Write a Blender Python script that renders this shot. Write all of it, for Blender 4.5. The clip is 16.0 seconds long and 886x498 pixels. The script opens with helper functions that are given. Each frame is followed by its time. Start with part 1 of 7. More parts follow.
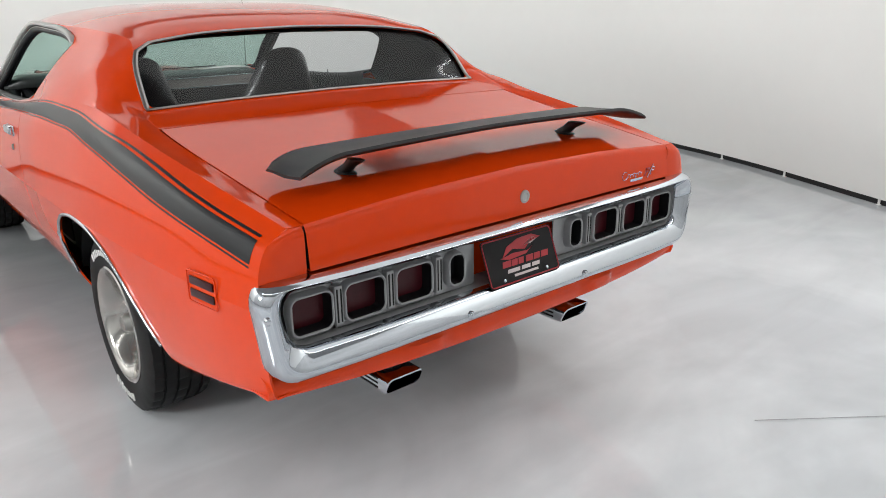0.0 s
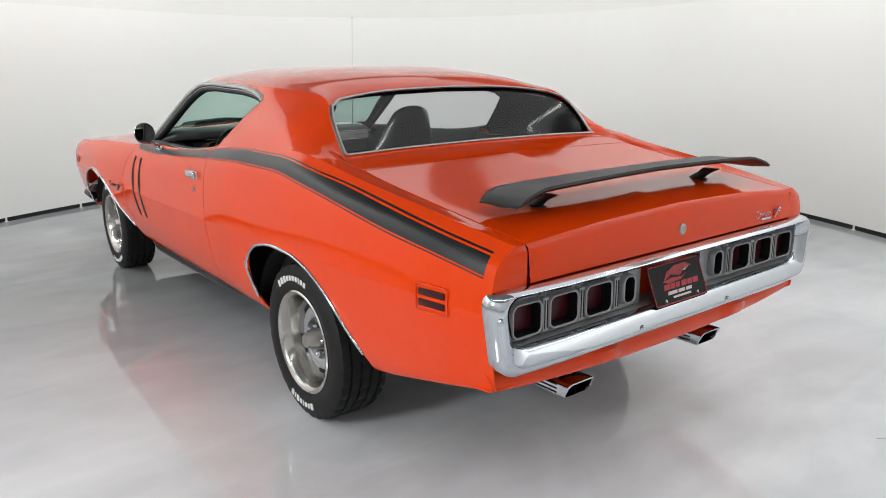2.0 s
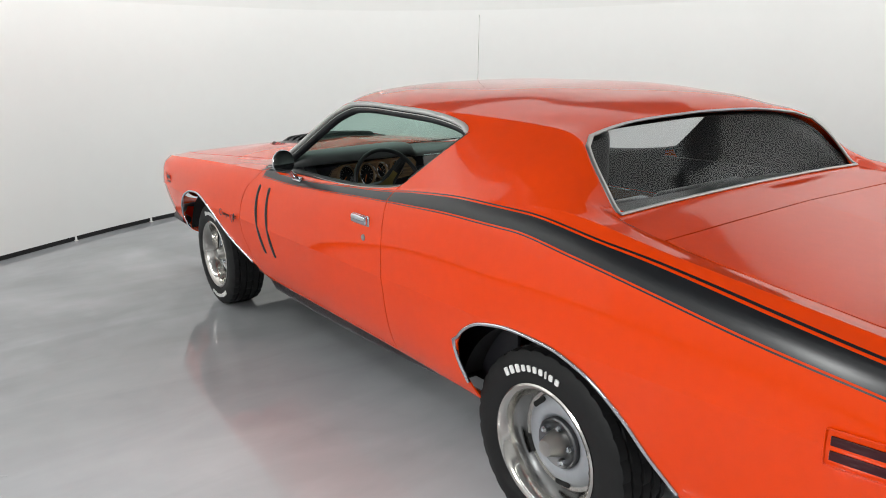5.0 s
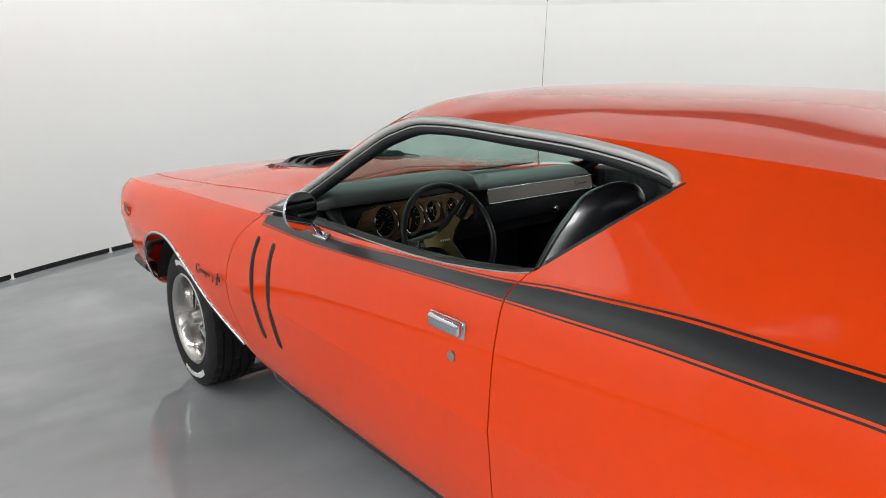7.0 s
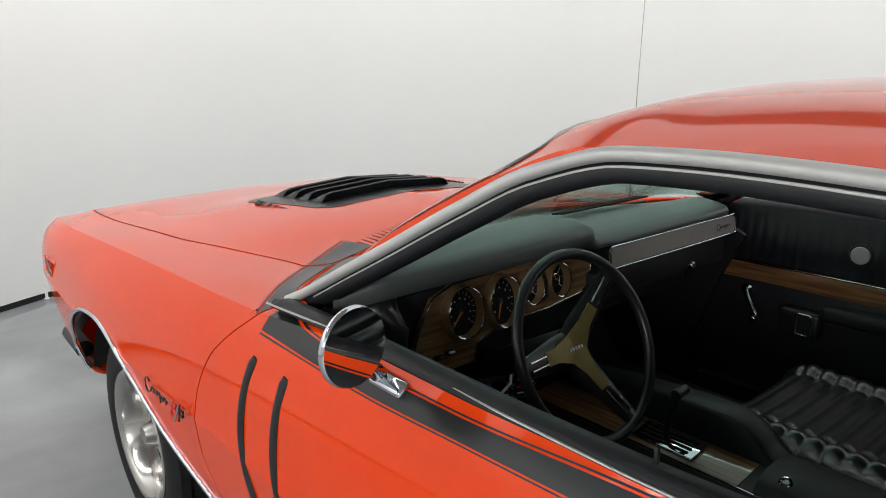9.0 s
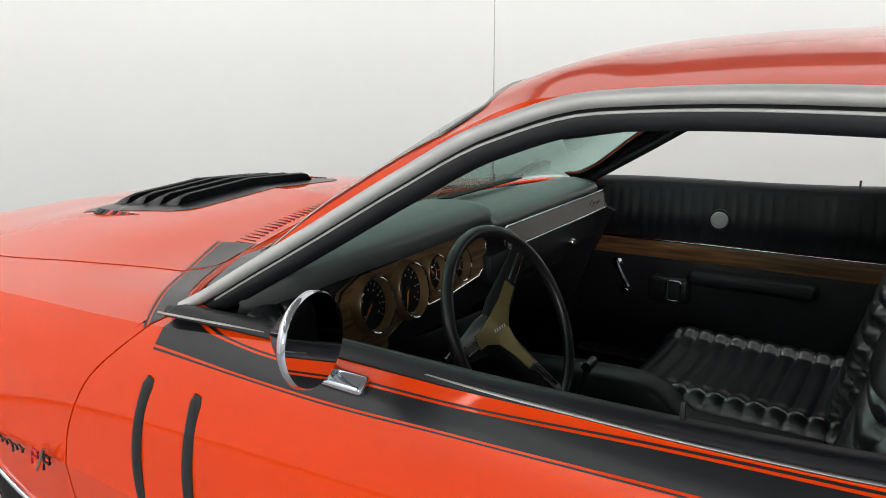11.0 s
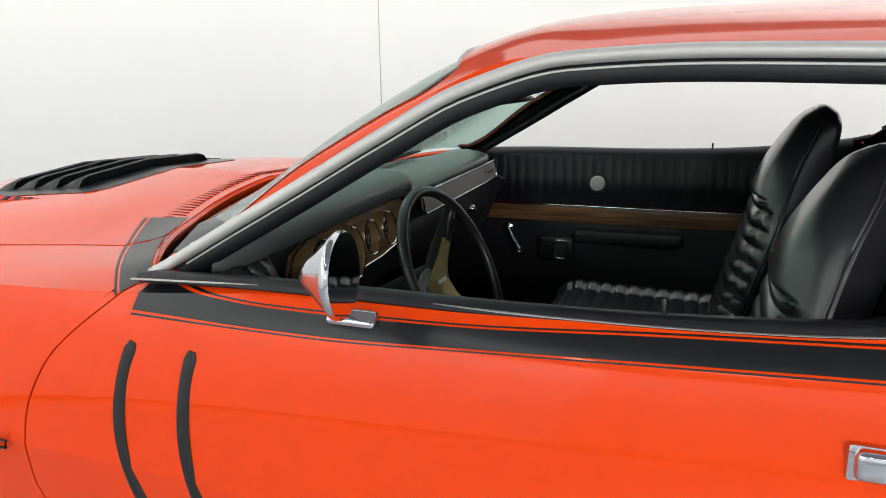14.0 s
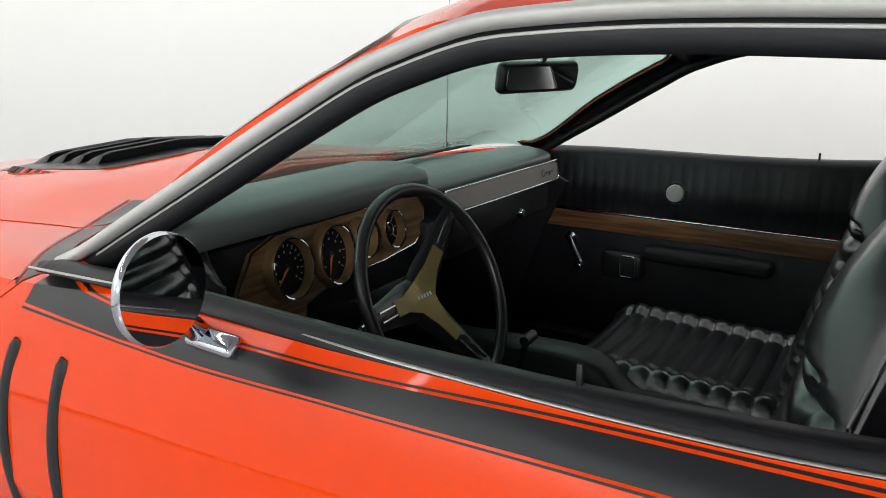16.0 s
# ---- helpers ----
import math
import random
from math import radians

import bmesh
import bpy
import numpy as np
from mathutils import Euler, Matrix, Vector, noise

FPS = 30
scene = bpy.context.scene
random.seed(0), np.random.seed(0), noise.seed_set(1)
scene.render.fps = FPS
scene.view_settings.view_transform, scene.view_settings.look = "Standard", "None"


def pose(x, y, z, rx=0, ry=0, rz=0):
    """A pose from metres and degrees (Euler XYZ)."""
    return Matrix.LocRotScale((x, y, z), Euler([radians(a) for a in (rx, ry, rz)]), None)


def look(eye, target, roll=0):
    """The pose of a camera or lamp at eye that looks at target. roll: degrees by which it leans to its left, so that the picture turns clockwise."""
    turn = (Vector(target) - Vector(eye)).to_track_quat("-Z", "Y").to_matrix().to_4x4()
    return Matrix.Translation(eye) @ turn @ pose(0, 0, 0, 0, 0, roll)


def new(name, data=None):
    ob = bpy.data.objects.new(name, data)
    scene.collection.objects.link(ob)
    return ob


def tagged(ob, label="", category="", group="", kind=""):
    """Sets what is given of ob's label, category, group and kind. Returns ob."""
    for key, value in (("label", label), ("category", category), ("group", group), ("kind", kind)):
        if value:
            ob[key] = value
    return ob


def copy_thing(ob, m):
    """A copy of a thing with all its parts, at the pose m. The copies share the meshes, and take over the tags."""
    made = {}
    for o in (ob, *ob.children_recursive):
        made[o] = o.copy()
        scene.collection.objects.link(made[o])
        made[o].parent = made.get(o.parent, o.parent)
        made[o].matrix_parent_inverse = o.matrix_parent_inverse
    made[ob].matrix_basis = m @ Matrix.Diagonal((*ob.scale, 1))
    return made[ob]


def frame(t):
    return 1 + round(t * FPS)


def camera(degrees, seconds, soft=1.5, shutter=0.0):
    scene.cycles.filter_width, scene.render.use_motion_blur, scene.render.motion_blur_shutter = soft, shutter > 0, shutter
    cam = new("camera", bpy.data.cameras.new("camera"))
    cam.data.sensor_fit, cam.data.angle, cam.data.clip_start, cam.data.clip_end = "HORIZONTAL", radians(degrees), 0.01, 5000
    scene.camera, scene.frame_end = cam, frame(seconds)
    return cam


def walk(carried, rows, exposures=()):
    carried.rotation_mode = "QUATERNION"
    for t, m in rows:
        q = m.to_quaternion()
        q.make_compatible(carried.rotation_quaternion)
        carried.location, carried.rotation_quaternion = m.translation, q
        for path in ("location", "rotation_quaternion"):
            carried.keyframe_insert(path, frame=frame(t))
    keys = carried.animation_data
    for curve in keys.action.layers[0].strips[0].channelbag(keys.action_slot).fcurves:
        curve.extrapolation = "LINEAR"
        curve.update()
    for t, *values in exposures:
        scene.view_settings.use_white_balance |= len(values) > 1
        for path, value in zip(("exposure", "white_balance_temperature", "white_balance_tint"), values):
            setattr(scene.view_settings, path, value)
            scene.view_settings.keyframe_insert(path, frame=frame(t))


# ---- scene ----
cam = camera(62.9, 16.0, 0.95)
PATH = [
    (0, (-1.466, -2.546, 1.390), (-0.259, -1.088, 0.745), -0.8),
    (0.5, (-1.646, -2.556, 1.387), (-0.423, -1.068, 0.848), -0.7),
    (1, (-1.841, -2.565, 1.386), (-0.616, -1.062, 0.895), -0.9),
    (1.5, (-1.977, -2.554, 1.383), (-0.766, -1.037, 0.900), -0.9),
    (2, (-2.068, -2.535, 1.392), (-0.891, -0.994, 0.906), -0.7),
    (2.5, (-2.138, -2.467, 1.422), (-0.990, -0.904, 0.931), -0.6),
    (3, (-2.200, -2.312, 1.476), (-1.071, -0.738, 0.977), -0.6),
    (3.5, (-2.249, -2.141, 1.506), (-1.129, -0.562, 1.003), -0.6),
    (4, (-2.311, -1.943, 1.514), (-1.192, -0.363, 1.011), -0.6),
    (4.5, (-2.336, -1.720, 1.518), (-1.206, -0.151, 1.005), -0.9),
    (4.7, (-2.325, -1.623, 1.527), (-1.194, -0.056, 1.010), -1.1),
    (6.8, (-1.887, -0.363, 1.476), (-0.705, 1.168, 0.968), -0.2),
    (7, (-1.86, -0.236, 1.479), (-0.671, 1.29, 0.973), -0.2),
    (7.5, (-1.762, 0.057, 1.466), (-0.557, 1.571, 0.959), -0.3),
    (8, (-1.614, 0.331, 1.444), (-0.394, 1.834, 0.942), -0.3),
    (8.5, (-1.493, 0.604, 1.44), (-0.258, 2.096, 0.94), -0.3),
    (8.7, (-1.442, 0.713, 1.439), (-0.202, 2.201, 0.938), -0.4),
    (10.8, (-1.415, 1.046, 1.361), (0.123, 2.232, 0.880), -1.2),
    (11, (-1.486, 1.034, 1.360), (0.101, 2.151, 0.876), -1.6),
    (11.5, (-1.520, 1.036, 1.350), (0.167, 1.988, 0.853), -1.8),
    (12, (-1.574, 1.046, 1.355), (0.160, 1.904, 0.849), -1.8),
    (12.5, (-1.678, 1.098, 1.357), (0.081, 1.901, 0.848), -1.7),
    (13, (-1.710, 1.139, 1.348), (0.062, 1.910, 0.835), -1.7),
    (13.5, (-1.719, 1.152, 1.347), (0.063, 1.900, 0.830), -1.6),
    (14, (-1.697, 1.156, 1.331), (0.091, 1.886, 0.809), -1.6),
    (14.5, (-1.599, 1.127, 1.309), (0.191, 1.846, 0.781), -1.7),
    (15, (-1.500, 1.037, 1.297), (0.272, 1.802, 0.772), -1.3),
    (15.5, (-1.408, 0.996, 1.291), (0.299, 1.898, 0.769), -0.7),
    (16, (-1.349, 1.006, 1.288), (0.263, 2.067, 0.763), -0.1),
]
EXPOSURES = [(0.0, 0.0), (8.7, 0.0), (11.0, 0.12), (16.0, 0.33)]
walk(cam, [(t, look(eye, target, roll)) for t, eye, target, roll in PATH], EXPOSURES)

# ---- light ----
world = bpy.data.worlds.new("showroom_air")
world.use_nodes = True
world.node_tree.nodes["Background"].inputs[0].default_value = (1.0, 1.0, 1.0, 1)
world.node_tree.nodes["Background"].inputs[1].default_value = 0.05
scene.world = world


# unseen added lamps: a ceiling fill and a small side one for the stripe's highlight
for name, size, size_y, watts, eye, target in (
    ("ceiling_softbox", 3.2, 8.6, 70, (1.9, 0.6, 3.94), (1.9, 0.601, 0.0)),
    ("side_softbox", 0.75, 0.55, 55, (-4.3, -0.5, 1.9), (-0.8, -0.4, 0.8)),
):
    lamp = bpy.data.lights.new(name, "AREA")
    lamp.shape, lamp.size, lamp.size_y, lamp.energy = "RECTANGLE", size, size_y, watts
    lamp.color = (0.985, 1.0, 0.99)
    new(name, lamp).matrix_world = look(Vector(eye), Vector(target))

# wall washers: an assumed row of unseen soft lamps under the ceiling, turned outward onto the white wall
for k in range(14):
    a = math.tau * (k + 0.5) / 14
    lamp = bpy.data.lights.new("wall_washer", "AREA")
    lamp.shape, lamp.size, lamp.size_y, lamp.energy = "RECTANGLE", 1.7, 0.6, 68 if 2.4 < a < 4.0 else 30
    lamp.color = (0.975, 1.0, 0.985)
    washer = new("wall_washer", lamp)
    eye = Vector((-0.4 + 3.5 * math.cos(a), 0.2 + 4.1 * math.sin(a), 3.85))
    washer.matrix_world = look(eye, eye + Vector((math.cos(a), math.sin(a), -1.15)))


# ---- materials ----
def mat(name, color, rough=0.5, metal=0.0, coat=0.0, spec=0.5, var=0.0, scale=8.0, bump=0.0, bscale=200.0, rvar=0.0, sheen=0.0):
    """A principled surface with two scales of variation in colour and roughness, and a fine bump."""
    m = bpy.data.materials.new(name)
    m.use_nodes = True
    nt = m.node_tree
    b = nt.nodes["Principled BSDF"]
    b.inputs["Base Color"].default_value = (*color, 1)
    b.inputs["Roughness"].default_value = rough
    b.inputs["Metallic"].default_value = metal
    b.inputs["Coat Weight"].default_value = coat
    b.inputs["Coat Roughness"].default_value = 0.06
    b.inputs["Coat IOR"].default_value = 1.38
    b.inputs["Specular IOR Level"].default_value = spec
    if sheen:
        b.inputs["Sheen Weight"].default_value = sheen
    tc = nt.nodes.new("ShaderNodeTexCoord")
    if var or rvar:
        n1 = nt.nodes.new("ShaderNodeTexNoise")
        n1.inputs["Scale"].default_value, n1.inputs["Detail"].default_value = scale, 6
        nt.links.new(tc.outputs["Object"], n1.inputs["Vector"])
        n2 = nt.nodes.new("ShaderNodeTexNoise")
        n2.inputs["Scale"].default_value, n2.inputs["Detail"].default_value = scale * 9, 3
        nt.links.new(tc.outputs["Object"], n2.inputs["Vector"])
        add = nt.nodes.new("ShaderNodeMath")
        add.operation = "ADD"
        nt.links.new(n1.outputs["Fac"], add.inputs[0])
        nt.links.new(n2.outputs["Fac"], add.inputs[1])
        if var:
            mr = nt.nodes.new("ShaderNodeMapRange")
            mr.inputs[1].default_value, mr.inputs[2].default_value = 0.6, 1.4
            mr.inputs[3].default_value, mr.inputs[4].default_value = 1 - var, 1 + var
            nt.links.new(add.outputs[0], mr.inputs[0])
            mul = nt.nodes.new("ShaderNodeVectorMath")
            mul.operation = "SCALE"
            mul.inputs[0].default_value = color
            nt.links.new(mr.outputs[0], mul.inputs["Scale"])
            nt.links.new(mul.outputs[0], b.inputs["Base Color"])
        if rvar:
            rr = nt.nodes.new("ShaderNodeMapRange")
            rr.inputs[1].default_value, rr.inputs[2].default_value = 0.6, 1.4
            rr.inputs[3].default_value, rr.inputs[4].default_value = max(0.02, rough - rvar), rough + rvar
            nt.links.new(add.outputs[0], rr.inputs[0])
            nt.links.new(rr.outputs[0], b.inputs["Roughness"])
    if bump:
        n3 = nt.nodes.new("ShaderNodeTexNoise")
        n3.inputs["Scale"].default_value, n3.inputs["Detail"].default_value = bscale, 4
        nt.links.new(tc.outputs["Object"], n3.inputs["Vector"])
        bp = nt.nodes.new("ShaderNodeBump")
        bp.inputs["Strength"].default_value, bp.inputs["Distance"].default_value = bump, 0.002
        nt.links.new(n3.outputs["Fac"], bp.inputs["Height"])
        nt.links.new(bp.outputs[0], b.inputs["Normal"])
    return m


def wood_mat(name, dark, light, rough=0.3, axis="Y"):
    m = bpy.data.materials.new(name)
    m.use_nodes = True
    nt = m.node_tree
    b = nt.nodes["Principled BSDF"]
    tc = nt.nodes.new("ShaderNodeTexCoord")
    mp = nt.nodes.new("ShaderNodeMapping")
    mp.inputs["Scale"].default_value = (60, 2.5, 60) if axis == "Y" else (4, 60, 60)
    nt.links.new(tc.outputs["Object"], mp.inputs[0])
    n = nt.nodes.new("ShaderNodeTexNoise")
    n.inputs["Scale"].default_value, n.inputs["Detail"].default_value = 2.0, 8
    nt.links.new(mp.outputs[0], n.inputs["Vector"])
    cr = nt.nodes.new("ShaderNodeValToRGB")
    cr.color_ramp.elements[0].color, cr.color_ramp.elements[1].color = (*dark, 1), (*light, 1)
    cr.color_ramp.elements[0].position, cr.color_ramp.elements[1].position = 0.35, 0.68
    nt.links.new(n.outputs["Fac"], cr.inputs[0])
    nt.links.new(cr.outputs[0], b.inputs["Base Color"])
    b.inputs["Roughness"].default_value = rough
    b.inputs["Coat Weight"].default_value = 0.3
    return m


def glass_mat(name, color, gain=0.93, base=0.04, rough=0.01):
    """A clear pane: tinted where one looks through it, glossy by its angle."""
    m = bpy.data.materials.new(name)
    m.use_nodes = True
    nt = m.node_tree
    nt.nodes.remove(nt.nodes["Principled BSDF"])
    clear = nt.nodes.new("ShaderNodeBsdfTransparent")
    clear.inputs[0].default_value = (*color, 1)
    gloss = nt.nodes.new("ShaderNodeBsdfGlossy")
    gloss.inputs["Roughness"].default_value = rough
    lw = nt.nodes.new("ShaderNodeLayerWeight")
    lw.inputs["Blend"].default_value = 0.5
    pw = nt.nodes.new("ShaderNodeMath")
    pw.operation = "POWER"
    pw.inputs[1].default_value = 5.0
    nt.links.new(lw.outputs["Facing"], pw.inputs[0])
    fres = nt.nodes.new("ShaderNodeMath")
    fres.operation = "MULTIPLY_ADD"
    fres.inputs[1].default_value, fres.inputs[2].default_value = gain, base
    nt.links.new(pw.outputs[0], fres.inputs[0])
    mix = nt.nodes.new("ShaderNodeMixShader")
    nt.links.new(fres.outputs[0], mix.inputs[0])
    nt.links.new(clear.outputs[0], mix.inputs[1])
    nt.links.new(gloss.outputs[0], mix.inputs[2])
    nt.links.new(mix.outputs[0], nt.nodes["Material Output"].inputs["Surface"])
    return m


def floor_mat():
    """Poured grey epoxy with pale metallic clouds, polished; uneven light is painted into its colour."""
    m = bpy.data.materials.new("poured_epoxy")
    m.use_nodes = True
    nt = m.node_tree
    b = nt.nodes["Principled BSDF"]
    tc = nt.nodes.new("ShaderNodeTexCoord")
    n1 = nt.nodes.new("ShaderNodeTexNoise")
    n1.inputs["Scale"].default_value, n1.inputs["Detail"].default_value, n1.inputs["Distortion"].default_value = 0.7, 5, 1.1
    n2 = nt.nodes.new("ShaderNodeTexNoise")
    n2.inputs["Scale"].default_value, n2.inputs["Detail"].default_value, n2.inputs["Distortion"].default_value = 3.0, 6, 0.6
    for n in (n1, n2):
        nt.links.new(tc.outputs["Object"], n.inputs["Vector"])
    mix = nt.nodes.new("ShaderNodeMath")
    mix.operation = "MULTIPLY_ADD"
    mix.inputs[1].default_value = 0.22
    nt.links.new(n2.outputs["Fac"], mix.inputs[0])
    nt.links.new(n1.outputs["Fac"], mix.inputs[2])
    cr = nt.nodes.new("ShaderNodeValToRGB")
    cr.color_ramp.elements[0].position, cr.color_ramp.elements[1].position = 0.52, 0.86
    cr.color_ramp.elements[0].color, cr.color_ramp.elements[1].color = (0.455, 0.468, 0.488, 1), (0.64, 0.652, 0.67, 1)
    nt.links.new(mix.outputs[0], cr.inputs[0])
    # the room's uneven light, painted in: paler by the tail, darker further off
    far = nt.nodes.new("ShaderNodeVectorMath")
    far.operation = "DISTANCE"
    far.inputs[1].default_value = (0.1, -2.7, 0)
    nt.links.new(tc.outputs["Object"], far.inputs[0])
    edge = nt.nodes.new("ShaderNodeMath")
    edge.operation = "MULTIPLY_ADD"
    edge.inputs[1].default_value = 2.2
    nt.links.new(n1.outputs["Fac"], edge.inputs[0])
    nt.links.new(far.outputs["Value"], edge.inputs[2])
    light_fade = nt.nodes.new("ShaderNodeMapRange")
    light_fade.interpolation_type = "SMOOTHSTEP"
    light_fade.inputs[1].default_value, light_fade.inputs[2].default_value, light_fade.inputs[3].default_value, light_fade.inputs[4].default_value = 3.0, 6.8, 1.28, 0.54
    nt.links.new(edge.outputs[0], light_fade.inputs[0])
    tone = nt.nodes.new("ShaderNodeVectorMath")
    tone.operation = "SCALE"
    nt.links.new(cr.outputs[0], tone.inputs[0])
    nt.links.new(light_fade.outputs[0], tone.inputs["Scale"])
    # pale trowel streaks left in the pour
    mp = nt.nodes.new("ShaderNodeMapping")
    mp.inputs["Scale"].default_value = (0.55, 2.0, 1.0)
    mp.inputs["Rotation"].default_value = (0.0, 0.0, 0.12)
    nt.links.new(tc.outputs["Object"], mp.inputs["Vector"])
    n4 = nt.nodes.new("ShaderNodeTexNoise")
    n4.inputs["Scale"].default_value, n4.inputs["Detail"].default_value, n4.inputs["Distortion"].default_value = 1.5, 5, 0.9
    nt.links.new(mp.outputs[0], n4.inputs["Vector"])
    streak = nt.nodes.new("ShaderNodeMapRange")
    streak.inputs[1].default_value, streak.inputs[2].default_value, streak.inputs[3].default_value, streak.inputs[4].default_value = 0.36, 0.66, 0.95, 1.07
    nt.links.new(n4.outputs["Fac"], streak.inputs[0])
    wash = nt.nodes.new("ShaderNodeVectorMath")
    wash.operation = "SCALE"
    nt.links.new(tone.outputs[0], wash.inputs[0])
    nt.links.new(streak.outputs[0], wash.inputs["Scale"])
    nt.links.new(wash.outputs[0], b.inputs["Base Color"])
    b.inputs["Specular IOR Level"].default_value = 0.4
    rr = nt.nodes.new("ShaderNodeMapRange")
    rr.inputs[1].default_value, rr.inputs[2].default_value, rr.inputs[3].default_value, rr.inputs[4].default_value = 0.3, 0.7, 0.012, 0.05
    nt.links.new(n2.outputs["Fac"], rr.inputs[0])
    nt.links.new(rr.outputs[0], b.inputs["Roughness"])
    n3 = nt.nodes.new("ShaderNodeTexNoise")
    n3.inputs["Scale"].default_value = 2.2
    nt.links.new(tc.outputs["Object"], n3.inputs["Vector"])
    bp = nt.nodes.new("ShaderNodeBump")
    bp.inputs["Strength"].default_value, bp.inputs["Distance"].default_value = 0.25, 0.004
    nt.links.new(n3.outputs["Fac"], bp.inputs["Height"])
    nt.links.new(bp.outputs[0], b.inputs["Normal"])
    return m


PAINT = mat("orange_red_enamel", (0.80, 0.055, 0.002), 0.42, coat=1.0, spec=0.0, var=0.03, scale=3.0)
STRIPE = mat("black_vinyl_stripe", (0.007, 0.008, 0.010), 0.30, spec=0.42, var=0.1, scale=20)
SATIN = mat("satin_black_paint", (0.016, 0.017, 0.019), 0.42, spec=0.35, var=0.12, scale=12, bump=0.08)
# near-black for the shade in gaps and slots, and for plain black parts
GAP = mat("shadow_gap_rubber", (0.006, 0.006, 0.006), 0.9)
UNDER = mat("underbody_black", (0.012, 0.012, 0.012), 0.85, var=0.2)
CHROME = mat("chrome", (0.57, 0.60, 0.64), 0.06, 1.0, rvar=0.02, scale=20)
BRIGHT = mat("brushed_trim", (0.42, 0.41, 0.39), 0.34, 1.0, rvar=0.05, scale=30)
RAIL = mat("dull_bright_rail", (0.56, 0.56, 0.54), 0.45, 0.3, var=0.05)
ARGENT = mat("argent_silver", (0.34, 0.34, 0.345), 0.33, 0.35, var=0.06)
STEEL = mat("satin_steel", (0.52, 0.505, 0.48), 0.17, 1.0, rvar=0.02, scale=25)
DARKSTEEL = mat("dark_cast_steel", (0.16, 0.16, 0.165), 0.3, 0.9, var=0.1)
WHEELGREY = mat("wheel_grey", (0.40, 0.42, 0.45), 0.35, 0.5, var=0.05)
RUBBER = mat("tyre_rubber", (0.009, 0.009, 0.0095), 0.6, spec=0.3, var=0.15, bump=0.15, bscale=120)
CRACK = mat("filled_crack", (0.30, 0.31, 0.32), 0.4, var=0.3, scale=5)
LETTER = mat("white_letter_rubber", (0.80, 0.80, 0.78), 0.6, var=0.05)
REDLENS = mat("dark_red_lens", (0.055, 0.004, 0.008), 0.30, spec=0.3, var=0.15, scale=60)
MARKLENS = mat("red_marker_lens", (0.04, 0.004, 0.006), 0.3, spec=0.3)
GLASS = glass_mat("green_tinted_glass", (0.78, 0.91, 0.868))
REARGLASS = glass_mat("grey_tinted_glass", (0.82, 0.835, 0.84), 0.05, 0.03, 0.06)
MIRROR = mat("mirror_glass", (0.9, 0.9, 0.9), 0.01, 1.0)
LEATHER = mat("black_vinyl_hide", (0.018, 0.018, 0.022), 0.30, coat=0.35, spec=0.7, var=0.08, scale=6)
VINYL = mat("black_trim_vinyl", (0.011, 0.011, 0.014), 0.5, spec=0.35, bump=0.04, bscale=160, rvar=0.06)
PADDED = mat("black_dash_pad", (0.10, 0.108, 0.107), 0.38, spec=0.6, bump=0.06, bscale=180, rvar=0.05)
CARPET = mat("charcoal_carpet", (0.035, 0.033, 0.038), 0.95, var=0.35, scale=40, bump=0.9, bscale=600, sheen=0.2)
PLASTIC = mat("black_plastic", (0.012, 0.012, 0.013), 0.35)
BURGUNDY = mat("dark_kick_panel", (0.024, 0.013, 0.014), 0.4, bump=0.15)
SILVERPANEL = mat("silver_trim_panel", (0.38, 0.345, 0.325), 0.4, 0.5, var=0.06)
DIAL = mat("gauge_black", (0.008, 0.008, 0.009), 0.4, spec=0.2)
DIALMARK = mat("dial_marking", (0.42, 0.43, 0.42), 0.5)
ALUMINIUM = mat("brushed_aluminium", (0.74, 0.74, 0.73), 0.36, 0.9, var=0.06, scale=60)
SLIT = mat("shaded_red_slit", (0.20, 0.014, 0.002), 0.6)
WHITE = mat("white_marking", (0.8, 0.8, 0.78), 0.5)
REDMARK = mat("red_marking", (0.55, 0.02, 0.02), 0.4)
NEEDLE = mat("orange_needle", (0.75, 0.18, 0.02), 0.4)
GOLD = mat("gold_insert", (0.23, 0.18, 0.06), 0.35, 0.6, var=0.15, scale=40)
BLUE = mat("blue_wire", (0.02, 0.06, 0.5), 0.4)
FILM = mat("clear_floor_film", (0.05, 0.055, 0.07), 0.12, coat=0.6, var=0.3, scale=6, bump=0.5, bscale=12)
WOOD = wood_mat("walnut_grain", (0.075, 0.032, 0.014), (0.26, 0.125, 0.055), 0.3, "Y")
WOODX = wood_mat("walnut_grain_cross", (0.09, 0.045, 0.018), (0.26, 0.145, 0.060), 0.30, "X")
BEZEL = mat("bronze_dial_bezel", (0.27, 0.17, 0.085), 0.30, 0.4, var=0.1, scale=30)
SCREEN = mat("white_wall_paint", (0.80, 0.80, 0.785), 0.45, var=0.012, scale=0.8, bump=0.03, bscale=60)
CEIL = mat("ceiling_paint", (0.24, 0.24, 0.245), 0.8, var=0.02, scale=1)
UNSEEN_BACKING = mat("grey_drape", (0.5, 0.5, 0.5), 0.9, var=0.2, scale=2)
BASE = mat("black_base_strip", (0.01, 0.01, 0.011), 0.6, var=0.2)
PLATE = mat("black_plate", (0.012, 0.011, 0.012), 0.4, spec=0.2, var=0.1)
PLATERED = mat("plate_red", (0.45, 0.02, 0.03), 0.35)
PINK = mat("plate_white", (0.7, 0.6, 0.6), 0.4)
FLOOR = floor_mat()


